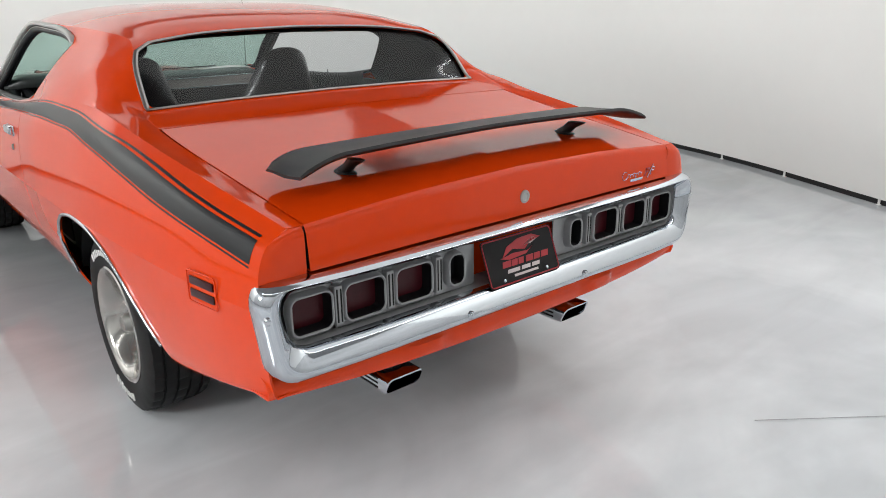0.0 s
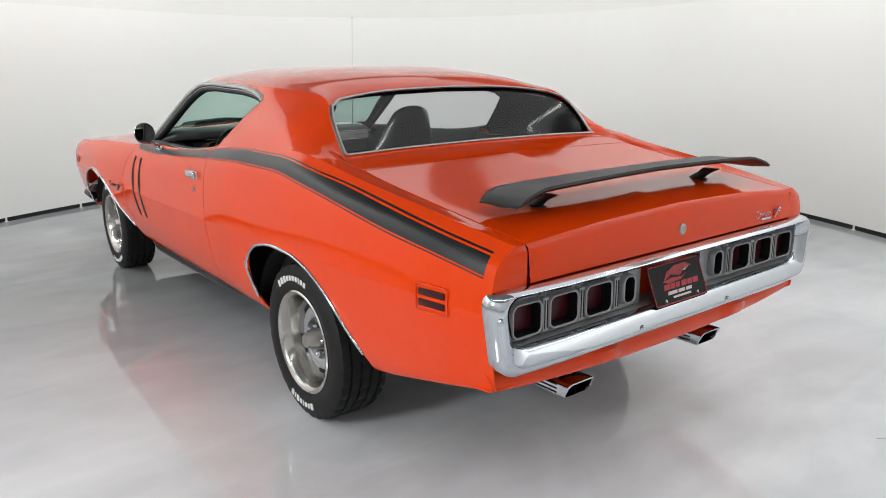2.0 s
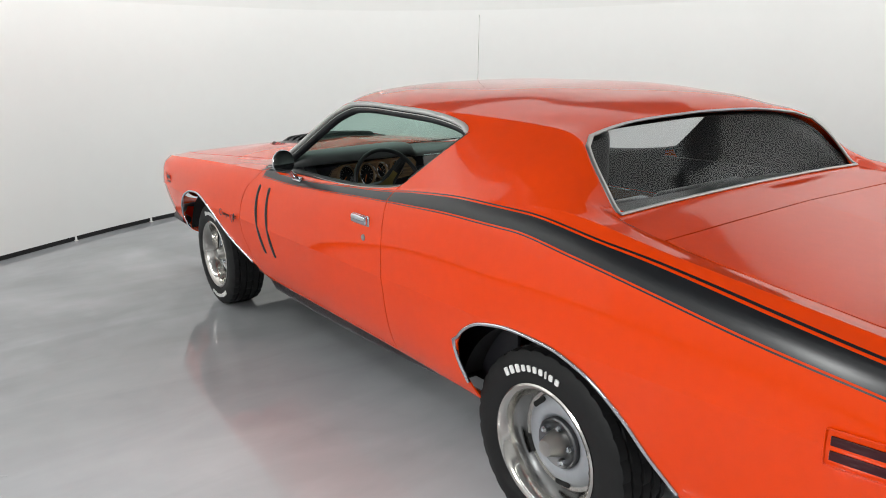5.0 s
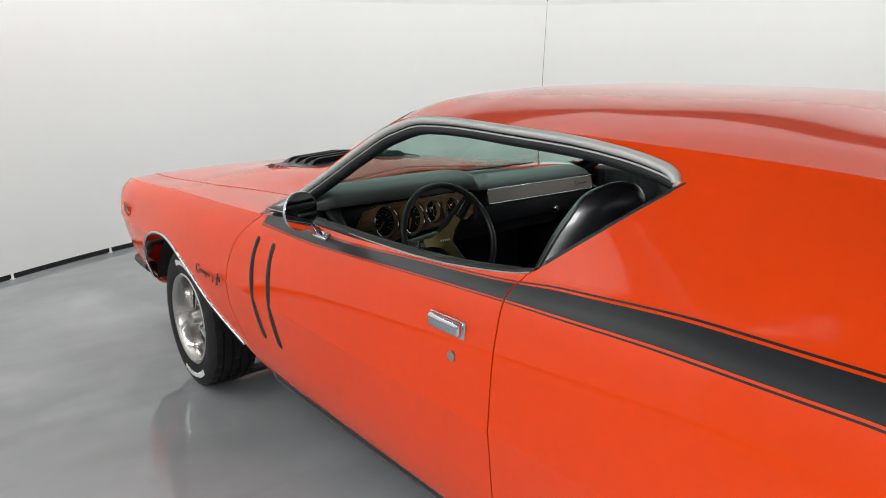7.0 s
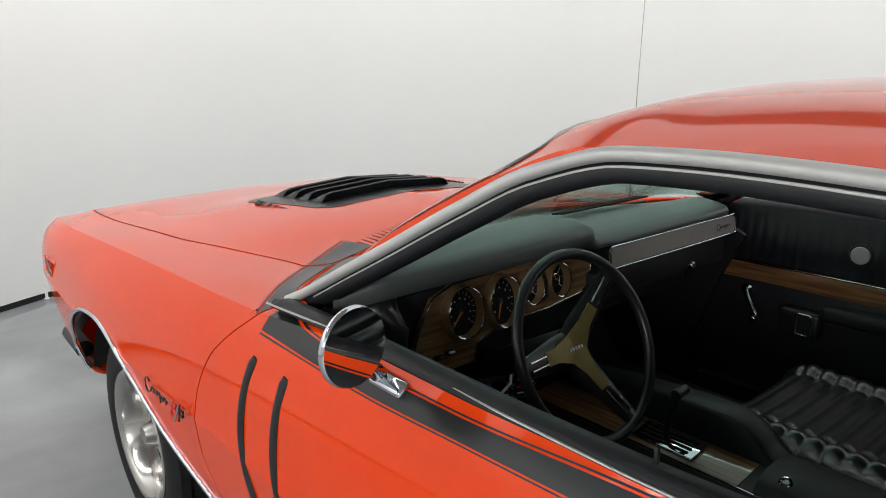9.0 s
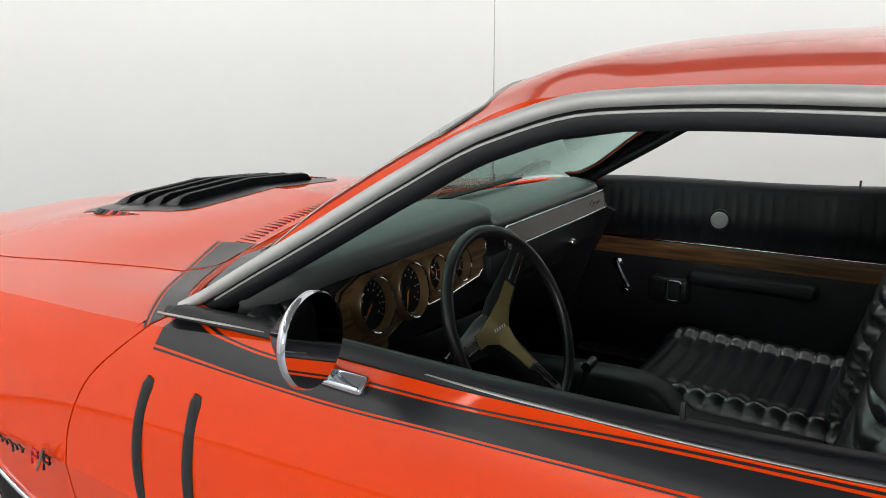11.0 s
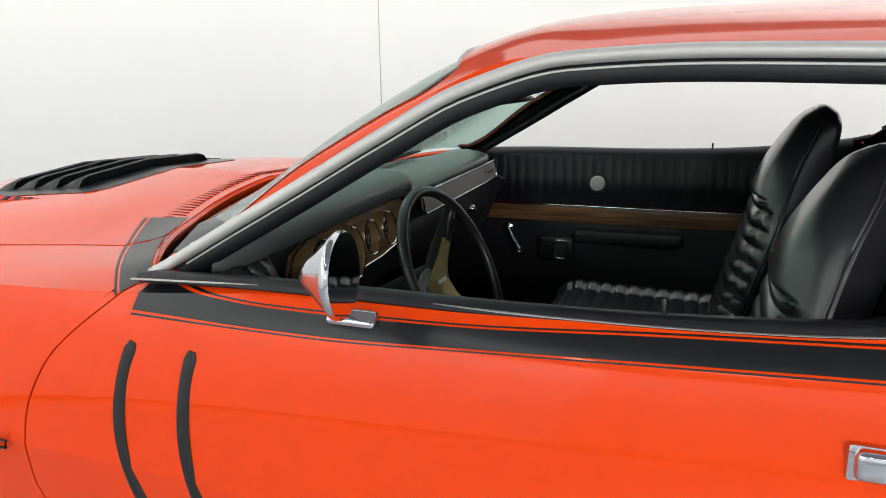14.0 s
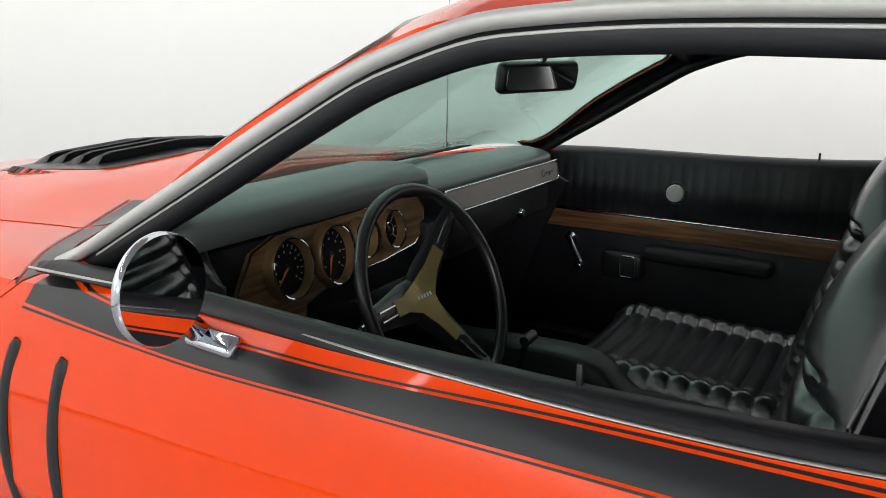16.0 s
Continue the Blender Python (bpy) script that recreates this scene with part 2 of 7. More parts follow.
# ---- mesh helpers ----
def bake(bm, name, material, parent=None, label="", smooth=35, thick=0.0, doubles=1e-5):
    if doubles:
        bmesh.ops.remove_doubles(bm, verts=bm.verts, dist=doubles)
    me = bpy.data.meshes.new(name)
    bm.to_mesh(me)
    bm.free()
    me.materials.append(material)
    if smooth:
        me.shade_smooth()
        me.set_sharp_from_angle(angle=radians(smooth))
    ob = new(name, me)
    if parent:
        ob.parent = parent
    if label:
        ob["label"] = label
    if thick:
        mod = ob.modifiers.new("thickness", "SOLIDIFY")
        mod.thickness, mod.offset = thick, -1
    return ob


def V(*a):
    return Vector(a)


def box(bm, c, s, bevel=0.0, m=None, seg=2):
    r = bmesh.ops.create_cube(bm, size=1.0)
    vs = r["verts"]
    for v in vs:
        v.co = V(v.co.x * s[0], v.co.y * s[1], v.co.z * s[2])
    if bevel:
        es = list({e for v in vs for e in v.link_edges})
        r = bmesh.ops.bevel(bm, geom=es, offset=bevel, segments=seg, affect="EDGES", profile=0.5)
        vs = list({v for f in r["faces"] for v in f.verts} | {v for v in vs if v.is_valid})
    mm = Matrix.Translation(c) @ (m.to_4x4() if m else Matrix())
    for v in vs:
        v.co = mm @ v.co
    return vs


def box_part(name, c, s, material, parent, bevel=0.004, m=None, label=""):
    bm = bmesh.new()
    box(bm, c, s, bevel, m)
    return bake(bm, name, material, parent, label, doubles=0)


def grid_faces(bm, rows, close_u=False, close_v=False, flip=False):
    """A sheet of quads over rows of points."""
    vs = [[bm.verts.new(p) for p in row] for row in rows]
    n, k = len(vs), len(vs[0])
    for i in range(n if close_u else n - 1):
        for j in range(k if close_v else k - 1):
            q = [vs[i][j], vs[(i + 1) % n][j], vs[(i + 1) % n][(j + 1) % k], vs[i][(j + 1) % k]]
            if flip:
                q.reverse()
            try:
                bm.faces.new(q)
            except ValueError:
                pass
    return vs


def tube(bm, pts, r, n=8, closed=False, flat=1.0, up=None):
    """A round or flattened bar swept along points."""
    pts = [Vector(p) for p in pts]
    rows = []
    for i, p in enumerate(pts):
        a = pts[i - 1] if i or closed else p
        b = pts[(i + 1) % len(pts)] if i < len(pts) - 1 or closed else p
        t = (b - a).normalized()
        ref = Vector(up) if up else (V(0, 0, 1) if abs(t.z) < 0.9 else V(1, 0, 0))
        s = t.cross(ref).normalized()
        w = s.cross(t).normalized()
        rr = r[i] if isinstance(r, (list, tuple)) else r
        rows.append([p + rr * (math.cos(k * math.tau / n) * s + flat * math.sin(k * math.tau / n) * w) for k in range(n)])
    vs = grid_faces(bm, rows, closed, True)
    if not closed:
        for end in (vs[0], vs[-1]):
            try:
                bm.faces.new(end)
            except ValueError:
                pass


def lathe(bm, profile, n=48, m=None, closed=False):
    """profile: (along, radius) round the local x axis."""
    rows = []
    for a, r in profile:
        rows.append([(a, r * math.cos(k * math.tau / n), r * math.sin(k * math.tau / n)) for k in range(n)])
    vs = grid_faces(bm, rows, closed, True)
    if m:
        for row in vs:
            for v in row:
                v.co = m @ v.co
    return vs


def disc(bm, m, r, n=32, a=0.0):
    vs = [bm.verts.new(m @ V(a, r * math.cos(k * math.tau / n), r * math.sin(k * math.tau / n))) for k in range(n)]
    bm.faces.new(vs)


def prism(bm, outline, depth, m):
    """A 2D outline in the local x, y plane, pushed out along local z."""
    lo = [bm.verts.new(m @ V(x, y, 0)) for x, y in outline]
    hi = [bm.verts.new(m @ V(x, y, depth)) for x, y in outline]
    bm.faces.new(hi)
    bm.faces.new(lo[::-1])
    for i in range(len(lo)):
        j = (i + 1) % len(lo)
        bm.faces.new([lo[i], lo[j], hi[j], hi[i]])


def rounded(w, h, r, n=5, cx=0.0, cy=0.0):
    out = []
    for sx, sy, a0 in ((1, 1, 0), (-1, 1, 90), (-1, -1, 180), (1, -1, 270)):
        for k in range(n + 1):
            a = radians(a0 + 90 * k / n)
            out.append((cx + sx * (w / 2 - r) + r * math.cos(a), cy + sy * (h / 2 - r) + r * math.sin(a)))
    return out


def pchip(pts):
    """A smooth curve through (t, value) pairs that never overshoots."""
    t, v = np.array(pts, float).T
    h, d = np.diff(t), np.diff(v) / np.diff(t)
    s = np.zeros(len(t))
    for i in range(1, len(t) - 1):
        if d[i - 1] * d[i] > 0:
            w1, w2 = 2 * h[i] + h[i - 1], h[i] + 2 * h[i - 1]
            s[i] = (w1 + w2) / (w1 / d[i - 1] + w2 / d[i])
    s[0], s[-1] = d[0], d[-1]

    def at(x):
        x = np.clip(x, t[0], t[-1])
        i = np.clip(np.searchsorted(t, x, side="right") - 1, 0, len(t) - 2)
        u = (x - t[i]) / h[i]
        return (2 * u**3 - 3 * u**2 + 1) * v[i] + (u**3 - 2 * u**2 + u) * h[i] * s[i] + (3 * u**2 - 2 * u**3) * v[i + 1] + (u**3 - u**2) * h[i] * s[i + 1]

    return at


def clipped(polys, f):
    """The polygons' parts where f(x, y, z, u) is positive."""
    out = []
    for poly in polys:
        vals = [f(p) for p in poly]
        if min(vals) >= 0:
            out.append(poly)
            continue
        if max(vals) <= 0:
            continue
        q = []
        for i, p in enumerate(poly):
            j = (i + 1) % len(poly)
            if vals[i] >= 0:
                q.append(p)
            if (vals[i] >= 0) != (vals[j] >= 0):
                k = vals[i] / (vals[i] - vals[j])
                q.append(tuple(a + (b - a) * k for a, b in zip(p, poly[j])))
        if len(q) > 2:
            out.append(q)
    return out


def clip_all(polys, fs):
    for f in fs:
        polys = clipped(polys, f)
    return polys


def poly_mesh(polys, name, material, parent, label="", both=False, side=-1, thick=0.0, lift=0.0):
    """Links polygons of the half shell as one mesh, on one side or on both, shaded by the surface they were cut from."""
    index, verts, faces, shade, sums = {}, [], [], [], []
    for sgn in ((-1, 1) if both else (side,)):
        for poly in polys:
            reg = region_of(sum(p[3] for p in poly) / len(poly))
            ids, ns = [], []
            for p in poly:
                key = (round(sgn * p[0], 5), round(p[1], 5), round(p[2], 5))
                if key not in index:
                    index[key] = len(verts)
                    verts.append((sgn * p[0], p[1], p[2]))
                    sums.append(Vector((0, 0, 0)))
                if index[key] in ids:
                    continue
                n = shell_normal(p[1], p[3], reg)
                ids.append(index[key])
                ns.append(Vector((sgn * n[0], n[1], n[2])))
            if len(ids) < 3:
                continue
            for i, n in zip(ids, ns):
                sums[i] += n
            faces.append(ids if sgn > 0 else ids[::-1])
            shade += ns if sgn > 0 else ns[::-1]
    if lift:
        verts = [tuple(Vector(v) + n.normalized() * lift) for v, n in zip(verts, sums)]
    if thick:
        # an inner skin and a rim round every open edge
        count, outer = len(verts), list(faces)
        edges = {(f[i - 1], f[i]) for f in outer for i in range(len(f))}
        verts += [tuple(Vector(v) - n.normalized() * thick) for v, n in zip(verts, sums)]
        at = 0
        for f in outer:
            faces.append([i + count for i in reversed(f)])
            shade += [-n for n in reversed(shade[at:at + len(f)])]
            at += len(f)
        for a, b in edges:
            if (b, a) not in edges:
                va, vb = Vector(verts[a]), Vector(verts[b])
                n = (va - vb).cross(Vector(verts[a + count]) - va)
                faces.append([b, a, a + count, b + count])
                shade += [n.normalized() if n.length > 1e-12 else Vector((0, 0, 1))] * 4
    me = bpy.data.meshes.new(name)
    me.from_pydata(verts, [], faces)
    me.materials.append(material)
    me.shade_smooth()
    me.normals_split_custom_set(shade)
    ob = new(name, me)
    ob.parent = parent
    if label:
        ob["label"] = label
    return ob


# ---- the room ----
WALL_LINE = [(-4.3, 3.5), (-1.6, 5.25), (0.2, 6.02), (2.2, 6.25), (4.2, 5.2), (5.05, 3.2), (4.74, 1.15), (4.02, -0.72),
             (2.6, -3.8), (0.0, -5.9), (-3.5, -5.6), (-5.7, -2.6), (-5.6, 1.0)]


def wall_curve(n=12):
    pts = [Vector((*p, 0)) for p in WALL_LINE]
    k, out = len(pts), []
    for i in range(k):
        a, b, c, d = pts[i - 1], pts[i], pts[(i + 1) % k], pts[(i + 2) % k]
        for j in range(n):
            t = j / n
            out.append(0.5 * (2 * b + (c - a) * t + (2 * a - 5 * b + 4 * c - d) * t * t + (3 * b - a - 3 * c + d) * t**3))
    return out


def outward(line):
    n = len(line)
    return [(line[(i + 1) % n] - line[i - 1]).normalized().cross(V(0, 0, 1)) * -1 for i in range(n)]


def build_room():
    line = wall_curve()
    out = outward(line)
    size = len(line)
    # the poured floor runs on under the wall
    bm = bmesh.new()
    rim = [line[i] + out[i] * 0.5 for i in range(size)]
    top = [bm.verts.new((p.x, p.y, 0)) for p in rim]
    low = [bm.verts.new((p.x, p.y, -0.15)) for p in rim]
    bm.faces.new(top[::-1])
    for i in range(size):
        j = (i + 1) % size
        bm.faces.new([top[i], top[j], low[j], low[i]])
    bmesh.ops.recalc_face_normals(bm, faces=bm.faces)
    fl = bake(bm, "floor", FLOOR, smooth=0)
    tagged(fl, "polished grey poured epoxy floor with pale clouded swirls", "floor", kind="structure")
    # hairline saw cuts in the floor
    for (x0, y0), (x1, y1) in (((0.75, -1.55), (2.5, -2.9)), ((2.9, -1.2), (3.4, -1.75)), ((-2.2, 1.5), (-3.6, 2.6))):
        bm = bmesh.new()
        d = V(x1 - x0, y1 - y0, 0)
        s = d.normalized().cross(V(0, 0, 1)) * 0.0014
        q = [V(x0, y0, 0.004) + s, V(x1, y1, 0.004) + s, V(x1, y1, 0.004) - s, V(x0, y0, 0.004) - s]
        prism(bm, [(p.x, p.y) for p in q], 0.001, pose(0, 0, 0.0035))
        bmesh.ops.recalc_face_normals(bm, faces=bm.faces)
        bake(bm, "floor_crack", CRACK, fl, smooth=0)
    # a curved white wall with shallow panel joints, closed behind the camera by an unseen grey backing
    zs = [0.042, 0.047, 0.5, 1.0, 1.5, 2.02, 2.03, 2.035, 2.045, 2.5, 3.0, 3.5, 4.0]
    dep = {2.03: 0.0015, 2.035: 0.0015}
    first, last = 150, 98
    white = [k % size for k in range(first, last + size + 1)]
    dark = [k % size for k in range(last, first + 1)]
    # the backing is added out of view; its grey sets the car's bounce light
    for ids, name, material, label in ((white, "wall_curved", SCREEN, "smooth white painted curved studio wall with faint panel joints"), (dark, "wall_drape", UNSEEN_BACKING, "unseen grey backing added to close the studio's open side and bounce light")):
        bm = bmesh.new()
        rows = [[line[i] + out[i] * dep.get(z, 0.0) + V(0, 0, z) for i in ids] for z in zs]
        rows += [[line[i] + out[i] * 0.12 + V(0, 0, z) for i in ids] for z in (zs[-1], zs[0])]
        grid_faces(bm, rows, True, False)
        bmesh.ops.recalc_face_normals(bm, faces=bm.faces)
        tagged(bake(bm, name, material, smooth=50), label, "wall", kind="structure")
    bm = bmesh.new()
    rows = [[line[i] + out[i] * d + V(0, 0, z) for i in range(size)] for d, z in ((0.014, 0.001), (0.012, 0.043), (0.06, 0.043), (0.06, 0.001))]
    grid_faces(bm, rows, True, True)
    bmesh.ops.recalc_face_normals(bm, faces=bm.faces)
    tagged(bake(bm, "baseboard", BASE, smooth=30), "black recessed strip along the foot of the wall", "baseboard", kind="structure")
    # small bright levelling feet along the strip
    for i in range(4, size, 5):
        p = line[i] + out[i] * 0.004
        a = math.degrees(math.atan2(out[i].y, out[i].x))
        bm = bmesh.new()
        box(bm, (p.x, p.y, 0.024), (0.010, 0.018, 0.046), 0.003, pose(0, 0, 0, 0, 0, a))
        box(bm, (p.x, p.y, 0.003), (0.024, 0.030, 0.006), 0.002, pose(0, 0, 0, 0, 0, a))
        tagged(bake(bm, "wall_foot", WHITE, smooth=30, doubles=0), "small white levelling bracket at the foot of the wall", "bracket", "wall feet")
    bm = bmesh.new()
    for z0 in (4.0, 4.15):
        ring = [bm.verts.new((p.x, p.y, z0)) for p in rim]
        bm.faces.new(ring)
    bm.verts.ensure_lookup_table()
    for i in range(size):
        j = (i + 1) % size
        bm.faces.new([bm.verts[i], bm.verts[j], bm.verts[size + j], bm.verts[size + i]])
    bmesh.ops.recalc_face_normals(bm, faces=bm.faces)
    tagged(bake(bm, "ceiling", CEIL, smooth=0), "plain dark grey ceiling over the showroom", "ceiling", kind="structure")


build_room()

# ---- the car: styling lines, as (along, half width, height) ----
S_UNDER = [(-1.12, 0.76, 0.472), (-0.5, 0.72, 0.33), (0.4, 0.72, 0.30), (2.2, 0.72, 0.30), (3.4, 0.70, 0.38), (3.90, 0.62, 0.46), (4.03, 0.5, 0.48)]
S_ROCKER = [(-1.12, 0.825, 0.47), (-0.8, 0.858, 0.412), (-0.5, 0.862, 0.362), (0.0, 0.86, 0.35), (0.4, 0.845, 0.372), (1.0, 0.842, 0.378),
            (2.0, 0.842, 0.372), (2.4, 0.85, 0.385), (3.4, 0.862, 0.43), (3.90, 0.80, 0.51), (4.03, 0.66, 0.53)]
S_LOWER = [(-1.12, 0.845, 0.56), (-0.8, 0.888, 0.54), (0.0, 0.918, 0.53), (0.5, 0.905, 0.52), (1.2, 0.896, 0.52), (2.0, 0.896, 0.52),
           (2.9, 0.915, 0.54), (3.4, 0.90, 0.55), (3.90, 0.84, 0.58), (4.03, 0.70, 0.59)]
S_CREASE = [(-1.12, 0.855, 0.70), (-0.9, 0.898, 0.71), (0.0, 0.938, 0.72), (0.5, 0.932, 0.715), (1.2, 0.925, 0.70), (2.0, 0.919, 0.69),
            (2.9, 0.933, 0.69), (3.4, 0.918, 0.69), (3.90, 0.87, 0.69), (4.03, 0.78, 0.69)]
S_UPPER = [(-1.12, 0.845, 0.785), (-0.8, 0.89, 0.84), (0.0, 0.925, 0.88), (0.5, 0.925, 0.87), (1.0, 0.916, 0.86), (2.0, 0.902, 0.84),
           (2.9, 0.912, 0.82), (3.4, 0.898, 0.795), (3.90, 0.865, 0.765), (4.03, 0.78, 0.75)]
S_SHOULDER = [(-1.12, 0.822, 0.845), (-0.8, 0.866, 0.905), (-0.4, 0.888, 0.958), (0.0, 0.898, 1.005), (0.4, 0.900, 1.008), (0.8, 0.892, 0.985),
              (1.3, 0.88, 0.955), (1.7, 0.872, 0.94), (2.1, 0.872, 0.92), (2.6, 0.88, 0.90), (3.4, 0.872, 0.862), (3.90, 0.845, 0.822), (4.03, 0.76, 0.80)]
S_BELT = [(-1.12, 0.765, 0.884), (-0.8, 0.80, 0.946), (-0.4, 0.822, 1.015), (0.0, 0.845, 1.085), (0.4, 0.853, 1.088), (0.8, 0.845, 1.043),
          (1.3, 0.836, 1.002), (1.7, 0.83, 0.992), (2.1, 0.842, 0.962), (2.5, 0.846, 0.947), (2.9, 0.846, 0.930), (3.4, 0.838, 0.900), (3.90, 0.80, 0.862), (4.03, 0.72, 0.835)]
S_SAIL = [(-1.12, 0.737, 0.884), (-0.8, 0.758, 0.939), (-0.4, 0.770, 1.010), (-0.14, 0.775, 1.075), (0.0, 0.782, 1.14), (0.2, 0.785, 1.185),
          (0.5, 0.785, 1.18), (0.8, 0.783, 1.15), (1.3, 0.757, 1.13), (1.6, 0.744, 1.10), (1.85, 0.752, 1.045), (2.05, 0.774, 0.985), (2.3, 0.735, 0.968),
          (2.6, 0.745, 0.953), (3.0, 0.755, 0.934), (3.4, 0.755, 0.903), (3.90, 0.72, 0.866), (4.03, 0.60, 0.84)]
S_EDGE = [(-1.12, 0.722, 0.884), (-0.8, 0.730, 0.936), (-0.4, 0.738, 1.005), (-0.2, 0.734, 1.047), (-0.135, 0.718, 1.059), (-0.05, 0.705, 1.15),
          (0.0, 0.692, 1.205), (0.06, 0.657, 1.256), (0.13, 0.645, 1.283), (0.3, 0.665, 1.305), (0.7, 0.686, 1.322), (1.2, 0.676, 1.330),
          (1.45, 0.662, 1.322), (1.6, 0.683, 1.266), (1.8, 0.717, 1.158), (2.05, 0.757, 1.000), (2.3, 0.625, 0.972), (2.6, 0.668, 0.962),
          (2.9, 0.70, 0.944), (3.4, 0.70, 0.908), (3.90, 0.66, 0.872), (4.03, 0.55, 0.85)]
S_MID = [(-1.12, 0.36, 0.908), (-0.8, 0.36, 0.946), (-0.4, 0.36, 1.013), (-0.2, 0.36, 1.054), (-0.135, 0.40, 1.068), (-0.05, 0.42, 1.152),
         (0.0, 0.42, 1.197), (0.06, 0.42, 1.250), (0.13, 0.42, 1.302), (0.3, 0.43, 1.352), (0.7, 0.47, 1.395), (1.2, 0.47, 1.401), (1.45, 0.50, 1.374),
         (1.6, 0.51, 1.328), (1.8, 0.51, 1.228), (2.05, 0.52, 1.078), (2.3, 0.40, 0.988), (2.6, 0.39, 1.000), (3.0, 0.385, 0.982), (3.4, 0.38, 0.935), (3.90, 0.36, 0.883), (4.03, 0.32, 0.86)]
S_TOP = [(-1.12, 0, 0.917), (-0.8, 0, 0.952), (-0.4, 0, 1.019), (-0.2, 0, 1.058), (-0.135, 0, 1.072), (-0.05, 0, 1.153), (0.0, 0, 1.198), (0.06, 0, 1.254),
         (0.13, 0, 1.312), (0.3, 0, 1.364), (0.7, 0, 1.401), (1.2, 0, 1.404), (1.45, 0, 1.394), (1.6, 0, 1.356), (1.8, 0, 1.258), (2.05, 0, 1.105), (2.25, 0, 1.004),
         (2.6, 0, 1.024), (3.0, 0, 1.010), (3.4, 0, 0.95), (3.90, 0, 0.89), (4.03, 0, 0.865)]
LINES = [S_UNDER, S_ROCKER, S_LOWER, S_CREASE, S_UPPER, S_SHOULDER, S_BELT, S_SAIL, S_EDGE, S_MID, S_TOP]


def eased(pts, width):
    """The curve through the points with its kinks rounded off over a short length."""
    f = pchip(pts)
    ys = np.arange(-1.12, 4.0301, 0.01)
    k = np.exp(-0.5 * (np.arange(-20, 21) * 0.01 / width) ** 2)
    k /= k.sum()
    v = f(ys)
    head, tail = 2 * v[0] - v[20:0:-1], 2 * v[-1] - v[-2:-22:-1]
    v = np.convolve(np.concatenate([head, v, tail]), k, "valid")
    return lambda y: np.interp(y, ys, v)


CURVES = [(eased([(y, x) for y, x, z in s], w), eased([(y, z) for y, x, z in s], w)) for s, w in zip(LINES, (0.07, 0.07, 0.07, 0.07, 0.07, 0.06, 0.05, 0.03, 0.014, 0.014, 0.014))]
BREAKS = (0, 3, 6, 8, 10)
USTEP = 6


def smooth01(t):
    t = max(0.0, min(1.0, t))
    return t * t * (3 - 2 * t)


def section(y):
    """The half cross section at y, as rows of (x, z, u), from under the sill to the centre line."""
    cx = [float(c[0](y)) for c in CURVES]
    cz = [float(c[1](y)) for c in CURVES]
    out = []
    for a, b in zip(BREAKS, BREAKS[1:]):
        ids = list(range(a, b + 1))
        fx, fz = pchip([(i, cx[i]) for i in ids]), pchip([(i, cz[i]) for i in ids])
        for k in range((b - a) * USTEP):
            u = a + k / USTEP
            x, z = float(fx(u)), float(fz(u))
            if a == 8:
                crown = smooth01((y - 0.12) / 0.28) * smooth01((1.60 - y) / 0.25)
                z += crown * (cz[10] - (cz[10] - cz[8]) * (x / cx[8]) ** 3.3 - z)
            out.append((x, z, u))
    out.append((cx[-1], cz[-1], float(BREAKS[-1])))
    return out


def stations():
    ys = set(np.round(np.arange(-1.12, 4.0301, 0.03), 4)) | set(np.round(np.arange(-0.24, 0.25, 0.012), 4))
    return sorted(float(v) for v in ys)


YS = stations()
SECT = [section(y) for y in YS]
SHELL = []
for i in range(len(YS) - 1):
    for j in range(len(SECT[0]) - 1):
        SHELL.append([(SECT[a][b][0], YS[a], SECT[a][b][1], SECT[a][b][2]) for a, b in ((i, j), (i + 1, j), (i + 1, j + 1), (i, j + 1))])


PTS = np.array([[(q[0], YS[i], q[1]) for q in SECT[i]] for i in range(len(YS))])
US = np.array([q[2] for q in SECT[0]])
SHADE = []
for lo, hi in zip(BREAKS, BREAKS[1:]):
    cols = np.where((US >= lo - 1e-9) & (US <= hi + 1e-9))[0]
    sub = PTS[:, cols]
    n = np.cross(np.gradient(sub, np.array(YS), axis=0), np.gradient(sub, US[cols], axis=1))
    n /= np.linalg.norm(n, axis=2, keepdims=True) + 1e-12
    if np.sum(n * (sub - np.array([0.0, 0.0, 0.6])) * np.array([1.0, 0.0, 1.0])) < 0:
        n = -n
    SHADE.append((US[cols], n))


def region_of(u):
    return min(3, max(0, sum(u > b for b in BREAKS[1:])))


def shell_normal(y, u, reg):
    """The styling surface's own normal, between the lines that bound its panel."""
    us, n = SHADE[reg]
    i = min(max(bisect(YS, y) - 1, 0), len(YS) - 2)
    u = min(max(u, us[0]), us[-1])
    j = int(min(max(np.searchsorted(us, u) - 1, 0), len(us) - 2))
    a = (y - YS[i]) / (YS[i + 1] - YS[i])
    b = (u - us[j]) / (us[j + 1] - us[j])
    v = (n[i, j] * (1 - a) + n[i + 1, j] * a) * (1 - b) + (n[i, j + 1] * (1 - a) + n[i + 1, j + 1] * a) * b
    return v / (np.linalg.norm(v) + 1e-12)


def bisect(seq, v):
    lo, hi = 0, len(seq)
    while lo < hi:
        mid = (lo + hi) // 2
        if seq[mid] <= v:
            lo = mid + 1
        else:
            hi = mid
    return lo


def side_x(y, z, top=6.0):
    """Half width of the body side at a place along and a height."""
    s = [(q[1], q[0]) for q in section(y) if q[2] <= top]
    return float(np.interp(z, [a for a, _ in s], [b for _, b in s]))


